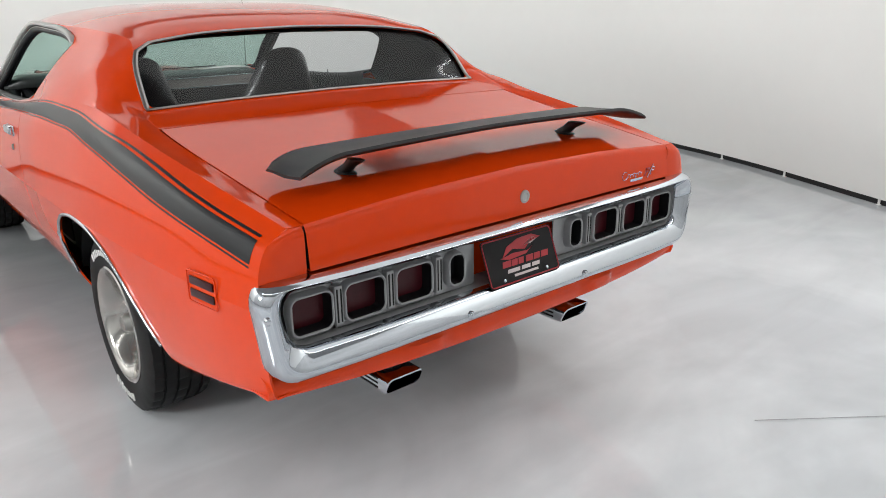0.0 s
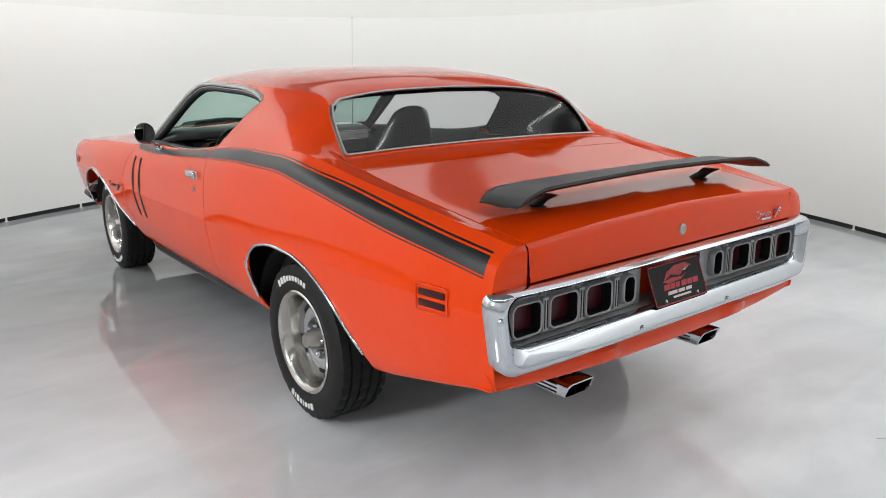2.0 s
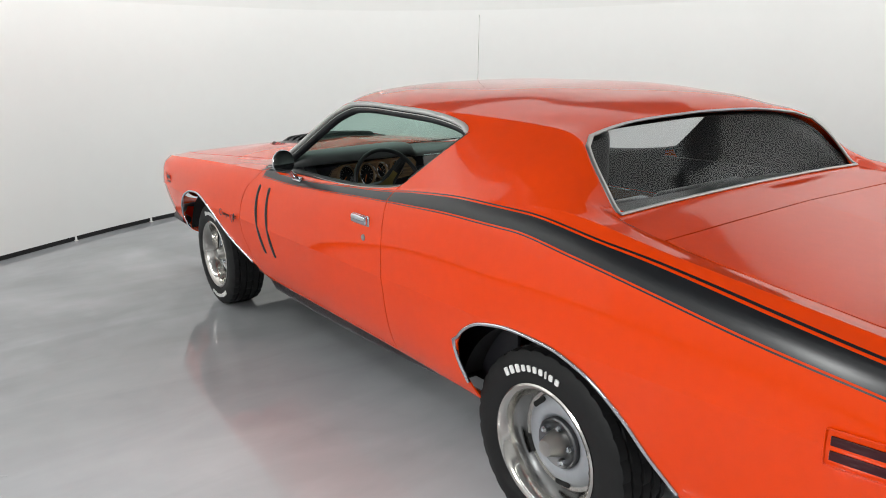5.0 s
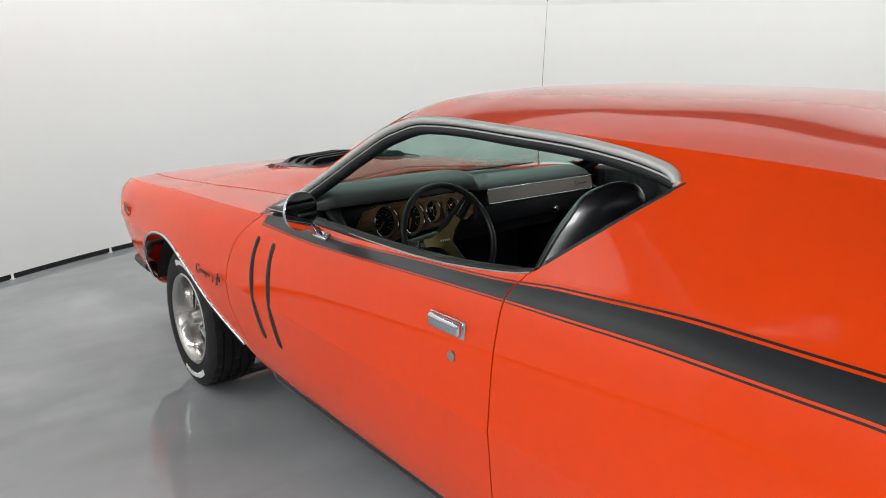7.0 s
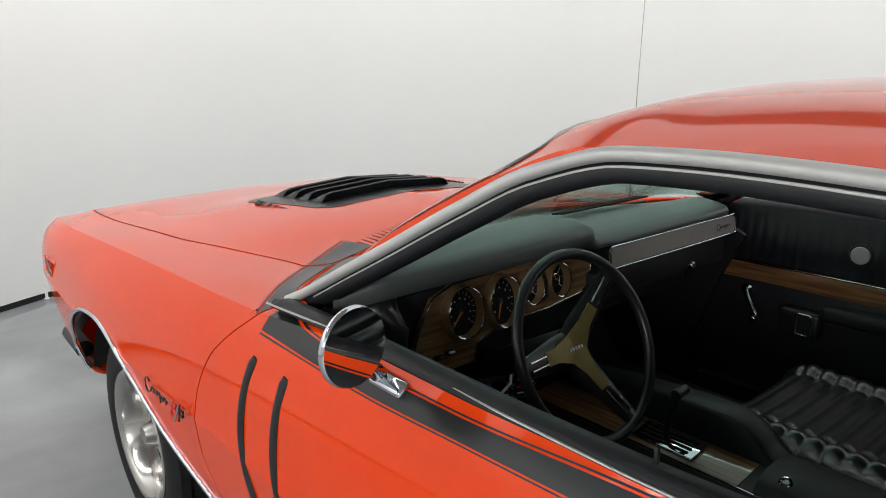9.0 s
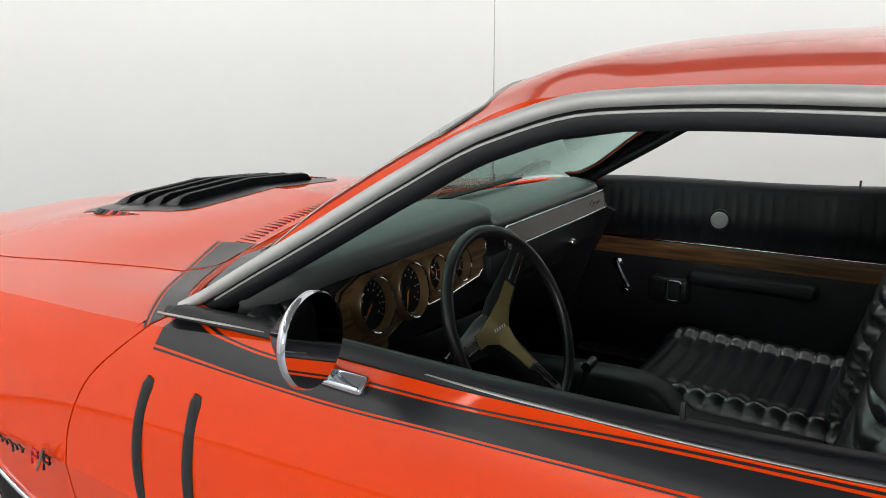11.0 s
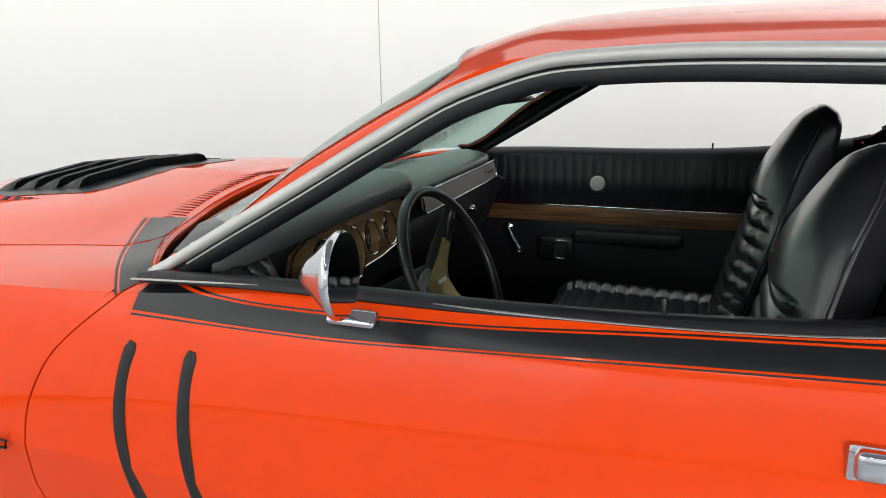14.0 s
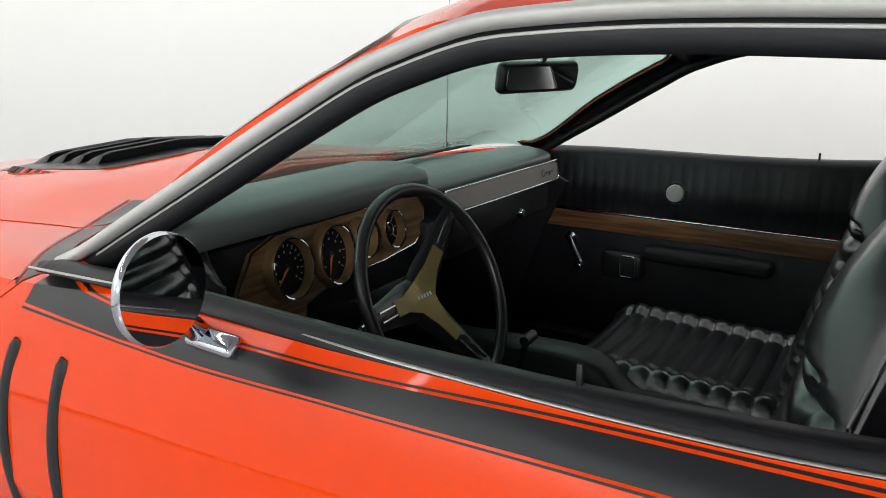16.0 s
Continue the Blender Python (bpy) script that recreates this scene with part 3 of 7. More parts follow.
def top_z(x, y):
    """Height of the upper body at a half width and a place along."""
    s = [(q[0], q[1]) for q in section(y) if q[2] >= 6.0][::-1]
    return float(np.interp(abs(x), [a for a, _ in s], [b for _, b in s]))


# ---- openings and shut lines ----
Z_REAR_ARCH = pchip([(-0.62, 0.25), (-0.508, 0.406), (-0.423, 0.488), (-0.335, 0.583), (-0.21, 0.669), (-0.074, 0.709), (0.06, 0.717), (0.198, 0.698), (0.312, 0.638), (0.36, 0.56), (0.37, 0.50)])
Z_FRONT_ARCH = pchip([(2.1, 0.34), (2.2, 0.42), (2.332, 0.478), (2.495, 0.549), (2.667, 0.641), (2.8, 0.703), (2.97, 0.734), (3.085, 0.725), (3.228, 0.676), (3.345, 0.58), (3.38, 0.5)])
Z_SILL = pchip([(0.5, 1.10), (0.74, 1.068), (0.80, 1.048), (0.93, 1.027), (1.09, 1.010), (1.28, 1.000), (1.5, 0.996), (1.74, 0.996), (2.12, 0.985)])
Z_DRIP = pchip([(0.40, 1.20), (0.505, 1.262), (0.571, 1.283), (0.678, 1.300), (0.83, 1.312), (1.0, 1.317), (1.214, 1.322), (1.38, 1.316), (1.527, 1.277), (1.65, 1.213), (1.795, 1.130), (1.95, 1.043), (2.08, 0.968)])
Y_DOOR_FRONT = pchip([(0.38, 2.14), (0.518, 2.226), (0.615, 2.274), (0.728, 2.265), (0.845, 2.21), (0.955, 2.09), (1.0, 2.03)])
Y_DOOR_REAR = pchip([(0.38, 0.83), (0.72, 0.810), (0.92, 0.808), (1.0, 0.812), (1.06, 0.785)])
Z_STRIPE_HI = pchip([(-1.125, 0.861), (-0.97, 0.891), (-0.77, 0.93), (-0.53, 0.974), (-0.25, 1.021), (0.09, 1.068), (0.35, 1.073), (0.66, 1.052), (0.85, 1.028), (1.23, 0.998), (1.51, 0.98), (1.8, 0.974), (2.05, 0.990)])
Z_STRIPE_LO = pchip([(-1.125, 0.791), (-0.885, 0.839), (-0.67, 0.875), (-0.41, 0.924), (-0.135, 0.972), (0.12, 1.007), (0.4, 1.01), (0.7, 0.998), (0.95, 0.984), (1.2, 0.968), (1.45, 0.953), (1.7, 0.94), (2.05, 0.936)])


U_SCREEN = 8.14


def y_header(x):
    """Where the windshield meets the roof."""
    return 1.605 - 0.055 * (x / 0.75) ** 2


def y_glass(x):
    """Where the windshield ends above the cowl."""
    return 2.262 - 0.235 * (x / 0.75) ** 2


def y_cowl(x):
    """The rear edge of hood and fenders in front of the cowl well."""
    return 2.37 - 0.50 * x * x


def in_rear_arch(p, g=0.0):
    return min(float(Z_REAR_ARCH(p[1])) + g - p[2], 0.364 + g - max(0, 0.58 - p[2]) ** 1.5 * 0.7 - p[1], p[1] + 0.62, p[0] - 0.4)


def in_front_arch(p, g=0.0):
    return min(float(Z_FRONT_ARCH(p[1])) + g - p[2], 3.375 + g - max(0, 0.55 - p[2]) * 0.3 - p[1], p[1] - 2.1, p[0] - 0.4)


def in_window(p, g=0.0):
    return min(p[2] - float(Z_SILL(p[1])) + g, float(Z_DRIP(p[1])) - p[2] + g, (p[1] - 0.505 - (1.265 - p[2]) * 1.29) * 0.61 + g, 9.0 - p[3])


def in_screen(p, g=0.0):
    a, b = (p[3] - U_SCREEN) * 0.3, p[1] - y_header(p[0])
    return min(a + g, b + g, (a + b - 0.035) * 0.7 + g, y_glass(p[0]) - p[1] + g)


def in_backlight(p, g=0.0):
    q = (p[0] / 0.65) ** 2
    a, b = (p[3] - 8.05) * 0.3, 0.118 - 0.05 * q**2 - p[1]
    return min(a + g, p[1] + 0.128 + g, b + g, (a * 0.6 + b - 0.03) * 0.8 + g)


def in_door(p, g=0.0):
    z = max(0.36, min(p[2], 1.06))
    return min(p[1] - float(Y_DOOR_REAR(z)) + g, float(Y_DOOR_FRONT(z)) - p[1] + g, p[2] - 0.395 + g, 6.35 - p[3])


def in_hood(p, g=0.0):
    side = 0.625 - 0.45 * (2.3 - p[1]) - p[0] if p[1] < 2.3 else 1.0
    return min((p[3] - 8.0) * 0.3 + g, p[1] - y_cowl(p[0]) + g, 3.92 - p[1] + g, side + g)


car = new("car")
tagged(car, "bright orange-red two-door muscle car with black stripe and rear wing", "car")

base = clipped(SHELL, lambda p: -in_rear_arch(p))
base = clipped(base, lambda p: -in_front_arch(p))
base = clipped(base, lambda p: -in_window(p))
base = clipped(base, lambda p: -in_screen(p))
base = clipped(base, lambda p: -in_backlight(p))
doors = clipped(base, in_door)
rest = clipped(base, lambda p: -in_door(p, 0.0045))
hood_p = clipped(rest, lambda p: in_hood(p, -0.005))
rest = clipped(rest, lambda p: -in_hood(p, 0.009))
lid_p = clip_all(rest, (lambda p: p[3] - 8.016, lambda p: -0.3125 - p[1]))
rest = clipped(rest, lambda p: p[1] + 0.308) + clip_all(rest, (lambda p: -0.308 - p[1], lambda p: 7.99 - p[3]))
fend = clipped(rest, lambda p: min(p[1] - 2.064, p[1] - y_cowl(p[0])))
rest = clipped(rest, lambda p: 2.060 - p[1])
poly_mesh(rest, "body_shell", PAINT, car, "orange-red roof, pillars, quarter panels and sills", both=True, thick=0.006)
door_of = {}
for side in (-1, 1):
    door_of[side] = poly_mesh(doors, "door", PAINT, car, "orange-red door skin, shut", side=side, thick=0.006)
    poly_mesh(fend, "front_fender", PAINT, car, "orange-red front fender", side=side, thick=0.006)
hood = poly_mesh(hood_p, "hood", PAINT, car, "orange-red hood with a raised centre", both=True, thick=0.006)
trunk_lid = poly_mesh(lid_p, "trunk_lid", PAINT, car, "orange-red trunk lid", both=True, thick=0.006)


def ribbon(pts, normal, w, name, material, parent, drop):
    """A flat dark strip that backs a shut line."""
    bm = bmesh.new()
    rows = []
    for i, p in enumerate(pts):
        t = (pts[min(i + 1, len(pts) - 1)] - pts[max(i - 1, 0)]).normalized()
        n = normal[i] if isinstance(normal, list) else normal
        s = t.cross(n).normalized()
        rows.append([p - n * drop - s * w, p - n * drop + s * w, p - n * (drop + 0.004) + s * w, p - n * (drop + 0.004) - s * w])
    grid_faces(bm, rows, False, True)
    bmesh.ops.recalc_face_normals(bm, faces=bm.faces)
    return bake(bm, name, material, parent, smooth=30)


for side in (-1, 1):
    n = V(side, 0, 0)
    zs = np.linspace(0.40, 1.03, 22)
    ribbon([V(side * side_x(float(Y_DOOR_REAR(z)), z), float(Y_DOOR_REAR(z)) - 0.002, z) for z in zs], n, 0.014, "door_gap", GAP, car, 0.008)
    zs = np.linspace(0.40, 0.955, 20)
    ribbon([V(side * side_x(float(Y_DOOR_FRONT(z)), z), float(Y_DOOR_FRONT(z)) + 0.002, z) for z in zs], n, 0.014, "door_gap", GAP, car, 0.008)
    up = V(0, 0, 1)
    ribbon([V(side * float(CURVES[8][0](y)), y, float(CURVES[8][1](y))) for y in np.linspace(2.27, 3.92, 30)], up, 0.014, "hood_gap", GAP, car, 0.008)
    ribbon([V(side * float(CURVES[8][0](y)), y, float(CURVES[8][1](y))) for y in np.linspace(-1.12, -0.31, 24)], up, 0.014, "lid_gap", GAP, car, 0.008)
for side in (-1, 1):
    ribbon([V(side * x, 2.062, top_z(x, 2.062)) for x in np.linspace(0.775, 0.842, 8)], V(0, 0, 1), 0.012, "fender_gap", GAP, car, 0.009)
ribbon([V(x, -0.307, top_z(x, -0.307)) for x in np.linspace(-0.7, 0.7, 24)], V(0, 0, 1), 0.014, "lid_gap", GAP, car, 0.008)

# side stripes: a broad band between two pin lines, running on across the cowl
for side in (-1, 1):
    for name, lo, hi in (("stripe_band", 0.13, 0.87), ("pin_line", 0.0, 0.06), ("pin_line", 0.94, 1.0)):
        def f_lo(p, k=lo):
            a, b = float(Z_STRIPE_LO(p[1])), float(Z_STRIPE_HI(p[1]))
            return p[2] - (a + k * (b - a))

        def f_hi(p, k=hi):
            a, b = float(Z_STRIPE_LO(p[1])), float(Z_STRIPE_HI(p[1]))
            return a + k * (b - a) - p[2]

        f = (f_lo, f_hi, lambda p: p[1] + 1.085, lambda p: 2.045 - p[1], lambda p: (6.12 if p[1] < -0.3 else 6.6) - p[3])
        for panel in (doors, [s for s in rest if s[0][1] < 1.4], [s for s in rest if s[0][1] >= 1.4]):
            pp = clip_all([s for s in panel if s[0][3] < 8 and 0.75 < s[0][2] < 1.12], f)
            if pp:
                poly_mesh(pp, name, STRIPE, car, "matt black vinyl stripe" if name == "stripe_band" else "", side=side, lift=0.0012)
    for name, lo, hi in (("cowl_stripe", 0.0, 1.0), ("cowl_pin_line", -0.17, -0.09), ("cowl_pin_line", 1.09, 1.17)):
        def band(p):
            inner, outer = 2.392 - 0.525 * p[0] ** 2, 2.50 - 0.585 * p[0] ** 2
            return (p[1] - inner) / (outer - inner)

        g = (lambda p, k=lo: band(p) - k, lambda p, k=hi: k - band(p), lambda p: p[0] - 0.425 - 0.3 * (p[1] - 2.3), lambda p: p[3] - 5.5, lambda p: p[1] - 2.046)
        for panel in (fend, hood_p, rest):
            pp = clip_all([s for s in panel if 1.95 < s[0][1] < 2.6 and s[0][3] > 5], g)
            if pp:
                poly_mesh(pp, name, STRIPE, car, "", side=side, lift=0.0012)


# ---- glass and its trim ----
def shell_sheet(f, name, material, label, drop, thick):
    pp = clipped([s for s in SHELL if s[0][3] >= 7.0], f)
    return poly_mesh(pp, name, material, car, label, both=True, thick=thick, lift=-drop)


shell_sheet(lambda p: in_screen(p, 0.012), "windshield", GLASS, "green-tinted curved windshield glass", 0.008, 0.004)
shell_sheet(lambda p: in_backlight(p, 0.012), "rear_window", REARGLASS, "tinted curved rear window glass", 0.008, 0.004)


def on_top(u, y):
    s = section(y)
    x = float(np.interp(u, [q[2] for q in s], [q[0] for q in s]))
    z = float(np.interp(u, [q[2] for q in s], [q[1] for q in s]))
    return V(x, y, z)


def frame_tube(pts, r, name, material, parent, closed=True, flat=0.6, label="", n=8):
    bm = bmesh.new()
    tube(bm, pts, r, n, closed, flat)
    bmesh.ops.recalc_face_normals(bm, faces=bm.faces)
    return bake(bm, name, material, parent, label, smooth=50)


def across(fy, x0, x1, n=26):
    return [V(x, fy(x), top_z(x, fy(x))) for x in np.linspace(x0, x1, n)]


def window_frame(u0, y_top, y_bot, name, material, r, cut=0.0):
    """A bright moulding round the windshield or the rear window."""
    side_pts = []
    lo, hi = y_bot(0.70), y_top(0.64)
    for y in np.linspace(lo, hi + cut, 18):
        side_pts.append(on_top(u0, y))
    xb, xu = side_pts[0].x, side_pts[-1].x
    pts = [V(-p.x, p.y, p.z) for p in side_pts]
    pts += across(y_top, -xu + 0.05 + max(cut, -0.4 * cut), xu - 0.05 - max(cut, -0.4 * cut))
    pts += side_pts[::-1]
    pts += across(y_bot, xb - 0.02, -xb + 0.02)
    return frame_tube([p + V(0, 0, 0.001) for p in pts], r, name, material, car)


window_frame(8.05, lambda x: 0.118 - 0.05 * (x / 0.65) ** 4, lambda x: -0.130, "rear_window_trim", BRIGHT, 0.009, -0.03)
# a thin moulding up both sides of the windshield and round under the roof
yb = 2.0
for _ in range(30):
    yb = 0.5 * (yb + y_glass(on_top(U_SCREEN, yb).x))
yt = 1.57
for _ in range(30):
    yt = 0.5 * (yt + y_header(on_top(U_SCREEN, yt).x))
edge = [on_top(U_SCREEN, y) for y in np.linspace(yb, yt + 0.05, 26)]
roof_edge = across(y_header, -edge[-1].x + 0.045, edge[-1].x - 0.045)
frame_tube([V(-p.x, p.y, p.z + 0.001) for p in edge] + roof_edge + [p + V(0, 0, 0.001) for p in edge[::-1]], 0.005, "windshield_trim", BRIGHT, car, False)

# cowl well below the windshield, its shade put in as black, with louvres and wiper arms
bm = bmesh.new()
rows = []
for x in np.linspace(-0.80, 0.80, 33):
    yb, yh = y_glass(x), y_cowl(x)
    rows.append([V(x, yb - 0.05, top_z(x, yb) - 0.035), V(x, yb + 0.02, top_z(x, yb) - 0.06), V(x, yh + 0.05, top_z(x, yh) - 0.05)])
grid_faces(bm, rows)
bake(bm, "cowl_well", GAP, car, "dark cowl recess under the windshield")
# the painted lip that turns down into the well
bm = bmesh.new()
rows = []
for x in np.linspace(-0.775, 0.775, 49):
    z = top_z(x, y_cowl(x))
    rows.append([V(x, y_cowl(x) + 0.001, z - 0.001), V(x, y_cowl(x) - 0.003, z - 0.008), V(x, y_cowl(x) + 0.006, z - 0.034)])
grid_faces(bm, rows)
bmesh.ops.recalc_face_normals(bm, faces=bm.faces)
bake(bm, "cowl_lip", PAINT, car, "orange-red turned-down edge of the cowl well", thick=0.002)
for s in (-1, 1):
    bm = bmesh.new()
    tube(bm, [V(x, (y_glass(x) + y_cowl(x)) / 2, top_z(x, y_glass(x)) - 0.042) for x in np.linspace(s * 0.32 + 0.24, s * 0.32 - 0.24, 9)], 0.007, 8)
    bake(bm, "wiper_arm", SATIN, car, smooth=50)

# side window openings: bright drip rail outside, broad black rubber inside
for side in (-1, 1):
    top = []
    for y in np.linspace(2.06, 0.515, 60):
        z = float(Z_DRIP(y))
        s = [(q[1], q[0]) for q in section(y) if 6 <= q[2] <= 9]
        top.append(V(side * (float(np.interp(z, [a for a, _ in s], [b for _, b in s])) + 0.004), y, z))
    rail = [p + V(side * 0.004, 0, 0.004) for p in top if p.y > 0.548]
    # the rear end of the rail curls round the corner of the opening
    d = (rail[-1] - rail[-4]).normalized()
    turn, p = math.atan2(-d.z, -d.y), rail[-1].copy()
    for k in range(12):
        turn += 0.095 + 0.006 * k
        p = p + V(side * 0.0008, -math.cos(turn), -math.sin(turn)) * 0.0058
        rail.append(p)
    frame_tube(rail, [0.0135] * (len(rail) - 5) + [0.0128, 0.012, 0.0112, 0.010, 0.0075], "drip_rail", RAIL, car, False, 0.75, "dull bright drip rail", 12)
    frame_tube([p + V(-side * 0.008, 0.0, -0.019) for p in top], 0.0135, "weatherstrip", SATIN, car, False, 1.2, "thick black rubber weatherstrip")
    frame_tube([p + V(-side * 0.022, 0.0, -0.023) for p in top[:-1]], 0.0115, "inner_weatherstrip", VINYL, car, False, 1.2)
    frame_tube([p + V(side * 0.002, 0.0, -0.0125) for p in top[2:-1]], 0.0024, "bead", RAIL, car, False, 1.0)
    # rear slant of the opening and the sill moulding
    slant = []
    for z in np.linspace(1.258, 1.075, 14):
        y = 0.505 + (1.265 - z) * 1.29
        s = [(q[1], q[0]) for q in section(y) if 6 <= q[2] <= 9]
        slant.append(V(side * (float(np.interp(z, [a for a, _ in s], [b for _, b in s])) - 0.010), y, z))
    frame_tube(slant, 0.009, "quarter_seal", SATIN, car, False, 1.0)
    sill = [V(side * (side_x(y, min(float(Z_SILL(y)), float(CURVES[6][1](y))) - 0.001) - 0.004), y, float(Z_SILL(y)) + 0.001) for y in np.linspace(0.78, 2.06, 44)]
    frame_tube(sill, 0.0026, "sill_moulding", BRIGHT, car, False, 0.8)
    frame_tube([p + V(-side * 0.022, 0, -0.002) for p in sill], 0.012, "sill_seal", SATIN, car, False, 0.7)

# ---- wheel arches, wells and underbody ----
for side in (-1, 1):
    for ys, fz, fy in ((np.linspace(-0.50, 0.335, 44), Z_REAR_ARCH, 0.364), (np.linspace(2.24, 3.36, 52), Z_FRONT_ARCH, 3.375)):
        pts = [V(side * (side_x(y, float(fz(y))) + 0.002), y, float(fz(y)) + 0.002) for y in ys]
        z_end = pts[-1].z
        for z in np.linspace(z_end - 0.02, 0.44, 6):
            y = fy - max(0, 0.58 - z) ** 1.5 * 0.7 if fy < 1 else fy - max(0, 0.545 - z) * 0.33
            pts.append(V(side * (side_x(y, z) + 0.002), y, z))
        frame_tube(pts, 0.0075, "arch_moulding", CHROME, car, False, 0.9, "thin bright wheel arch moulding")
    for cy, r in ((-0.03, 0.43), (2.94, 0.43)):
        bm = bmesh.new()
        rows = []
        for x in (0.855, 0.72, 0.56):
            rows.append([V(side * x, cy + r * 1.02 * math.cos(a), 0.33 + r * 0.93 * math.sin(a)) for a in np.linspace(0.26, math.pi - 0.26, 30)])
        vs = grid_faces(bm, rows)
        bm.faces.new(vs[-1])
        bake(bm, "wheel_well", UNDER, car, "black inner wheel well", smooth=60)
bm = bmesh.new()
box(bm, (0, 1.5, 0.33), (1.30, 3.9, 0.12), 0.03)
box(bm, (0, -0.66, 0.44), (1.0, 0.5, 0.12), 0.04)
bake(bm, "underbody", UNDER, car, "black floor pan and fuel tank", doubles=0)
bm = bmesh.new()
tube(bm, [V(-0.62, 0, 0.338), V(-0.15, 0, 0.338), V(0.15, 0, 0.338), V(0.62, 0, 0.338)], [0.04, 0.05, 0.05, 0.04], 12)
bake(bm, "rear_axle", UNDER, car, smooth=40)


# ---- wheels ----
def tyre_mesh(r, w, name):
    bm = bmesh.new()
    n, half, lip = 120, w / 2, 0.207
    prof = [(-half * 0.86, lip - 0.004), (-half * 0.97, lip + 0.02), (-half * 1.0, lip + 0.055), (-half * 0.985, r - 0.045), (-half * 0.93, r - 0.018), (-half * 0.86, r - 0.005)]
    rows = [[(a, q * math.cos(k * math.tau / n), q * math.sin(k * math.tau / n)) for k in range(n)] for a, q in prof[:4]]
    for a, q, cut in ((prof[4][0], prof[4][1], 0.003), (prof[5][0], prof[5][1], 0.005)):
        rows.append([(a, (q - (cut if k % 4 == 0 else 0)) * math.cos(k * math.tau / n), (q - (cut if k % 4 == 0 else 0)) * math.sin(k * math.tau / n)) for k in range(n)])
    for a, d in ((-0.62, 0.0), (-0.60, 0.009), (-0.54, 0.009), (-0.52, 0.0), (-0.24, 0.0), (-0.22, 0.009), (-0.16, 0.009), (-0.14, 0.0)):
        rows.append([(a * half, (r - d - (0.006 if (k + int(a * 20)) % 4 == 0 else 0)) * math.cos(k * math.tau / n), (r - d - (0.006 if (k + int(a * 20)) % 4 == 0 else 0)) * math.sin(k * math.tau / n)) for k in range(n)])
    rows += [[(-x, y, z) for x, y, z in row] for row in rows[::-1]]
    grid_faces(bm, rows, False, True)
    bmesh.ops.recalc_face_normals(bm, faces=bm.faces)
    return bake(bm, name, RUBBER, None, "black radial tyre with raised white sidewall marks", smooth=28)


def sidewall_marks(r, w):
    """Plain raised white blocks where the sidewall carries its maker's marks."""
    obs = []
    rm = (0.207 + r) / 2 - 0.001
    for start, sizes in ((22, "TTTllllill"), (222, "TllilTiT")):
        a = start
        for c in sizes:
            ww, hh = {"T": (0.019, 0.027), "l": (0.016, 0.021), "i": (0.007, 0.026)}[c]
            turn = math.degrees(ww / rm)
            m = Matrix.Rotation(radians(a + turn / 2), 4, "X") @ Matrix.Translation((-w / 2 - 0.0005, rm, 0))
            bm = bmesh.new()
            prism(bm, rounded(ww, hh, 0.004, 2), 0.003, m @ pose(0, 0, 0, 0, -90, 0))
            bmesh.ops.recalc_face_normals(bm, faces=bm.faces)
            obs.append(bake(bm, "sidewall_mark", LETTER, None, smooth=30, doubles=0))
            a += turn + 2.2
    return obs


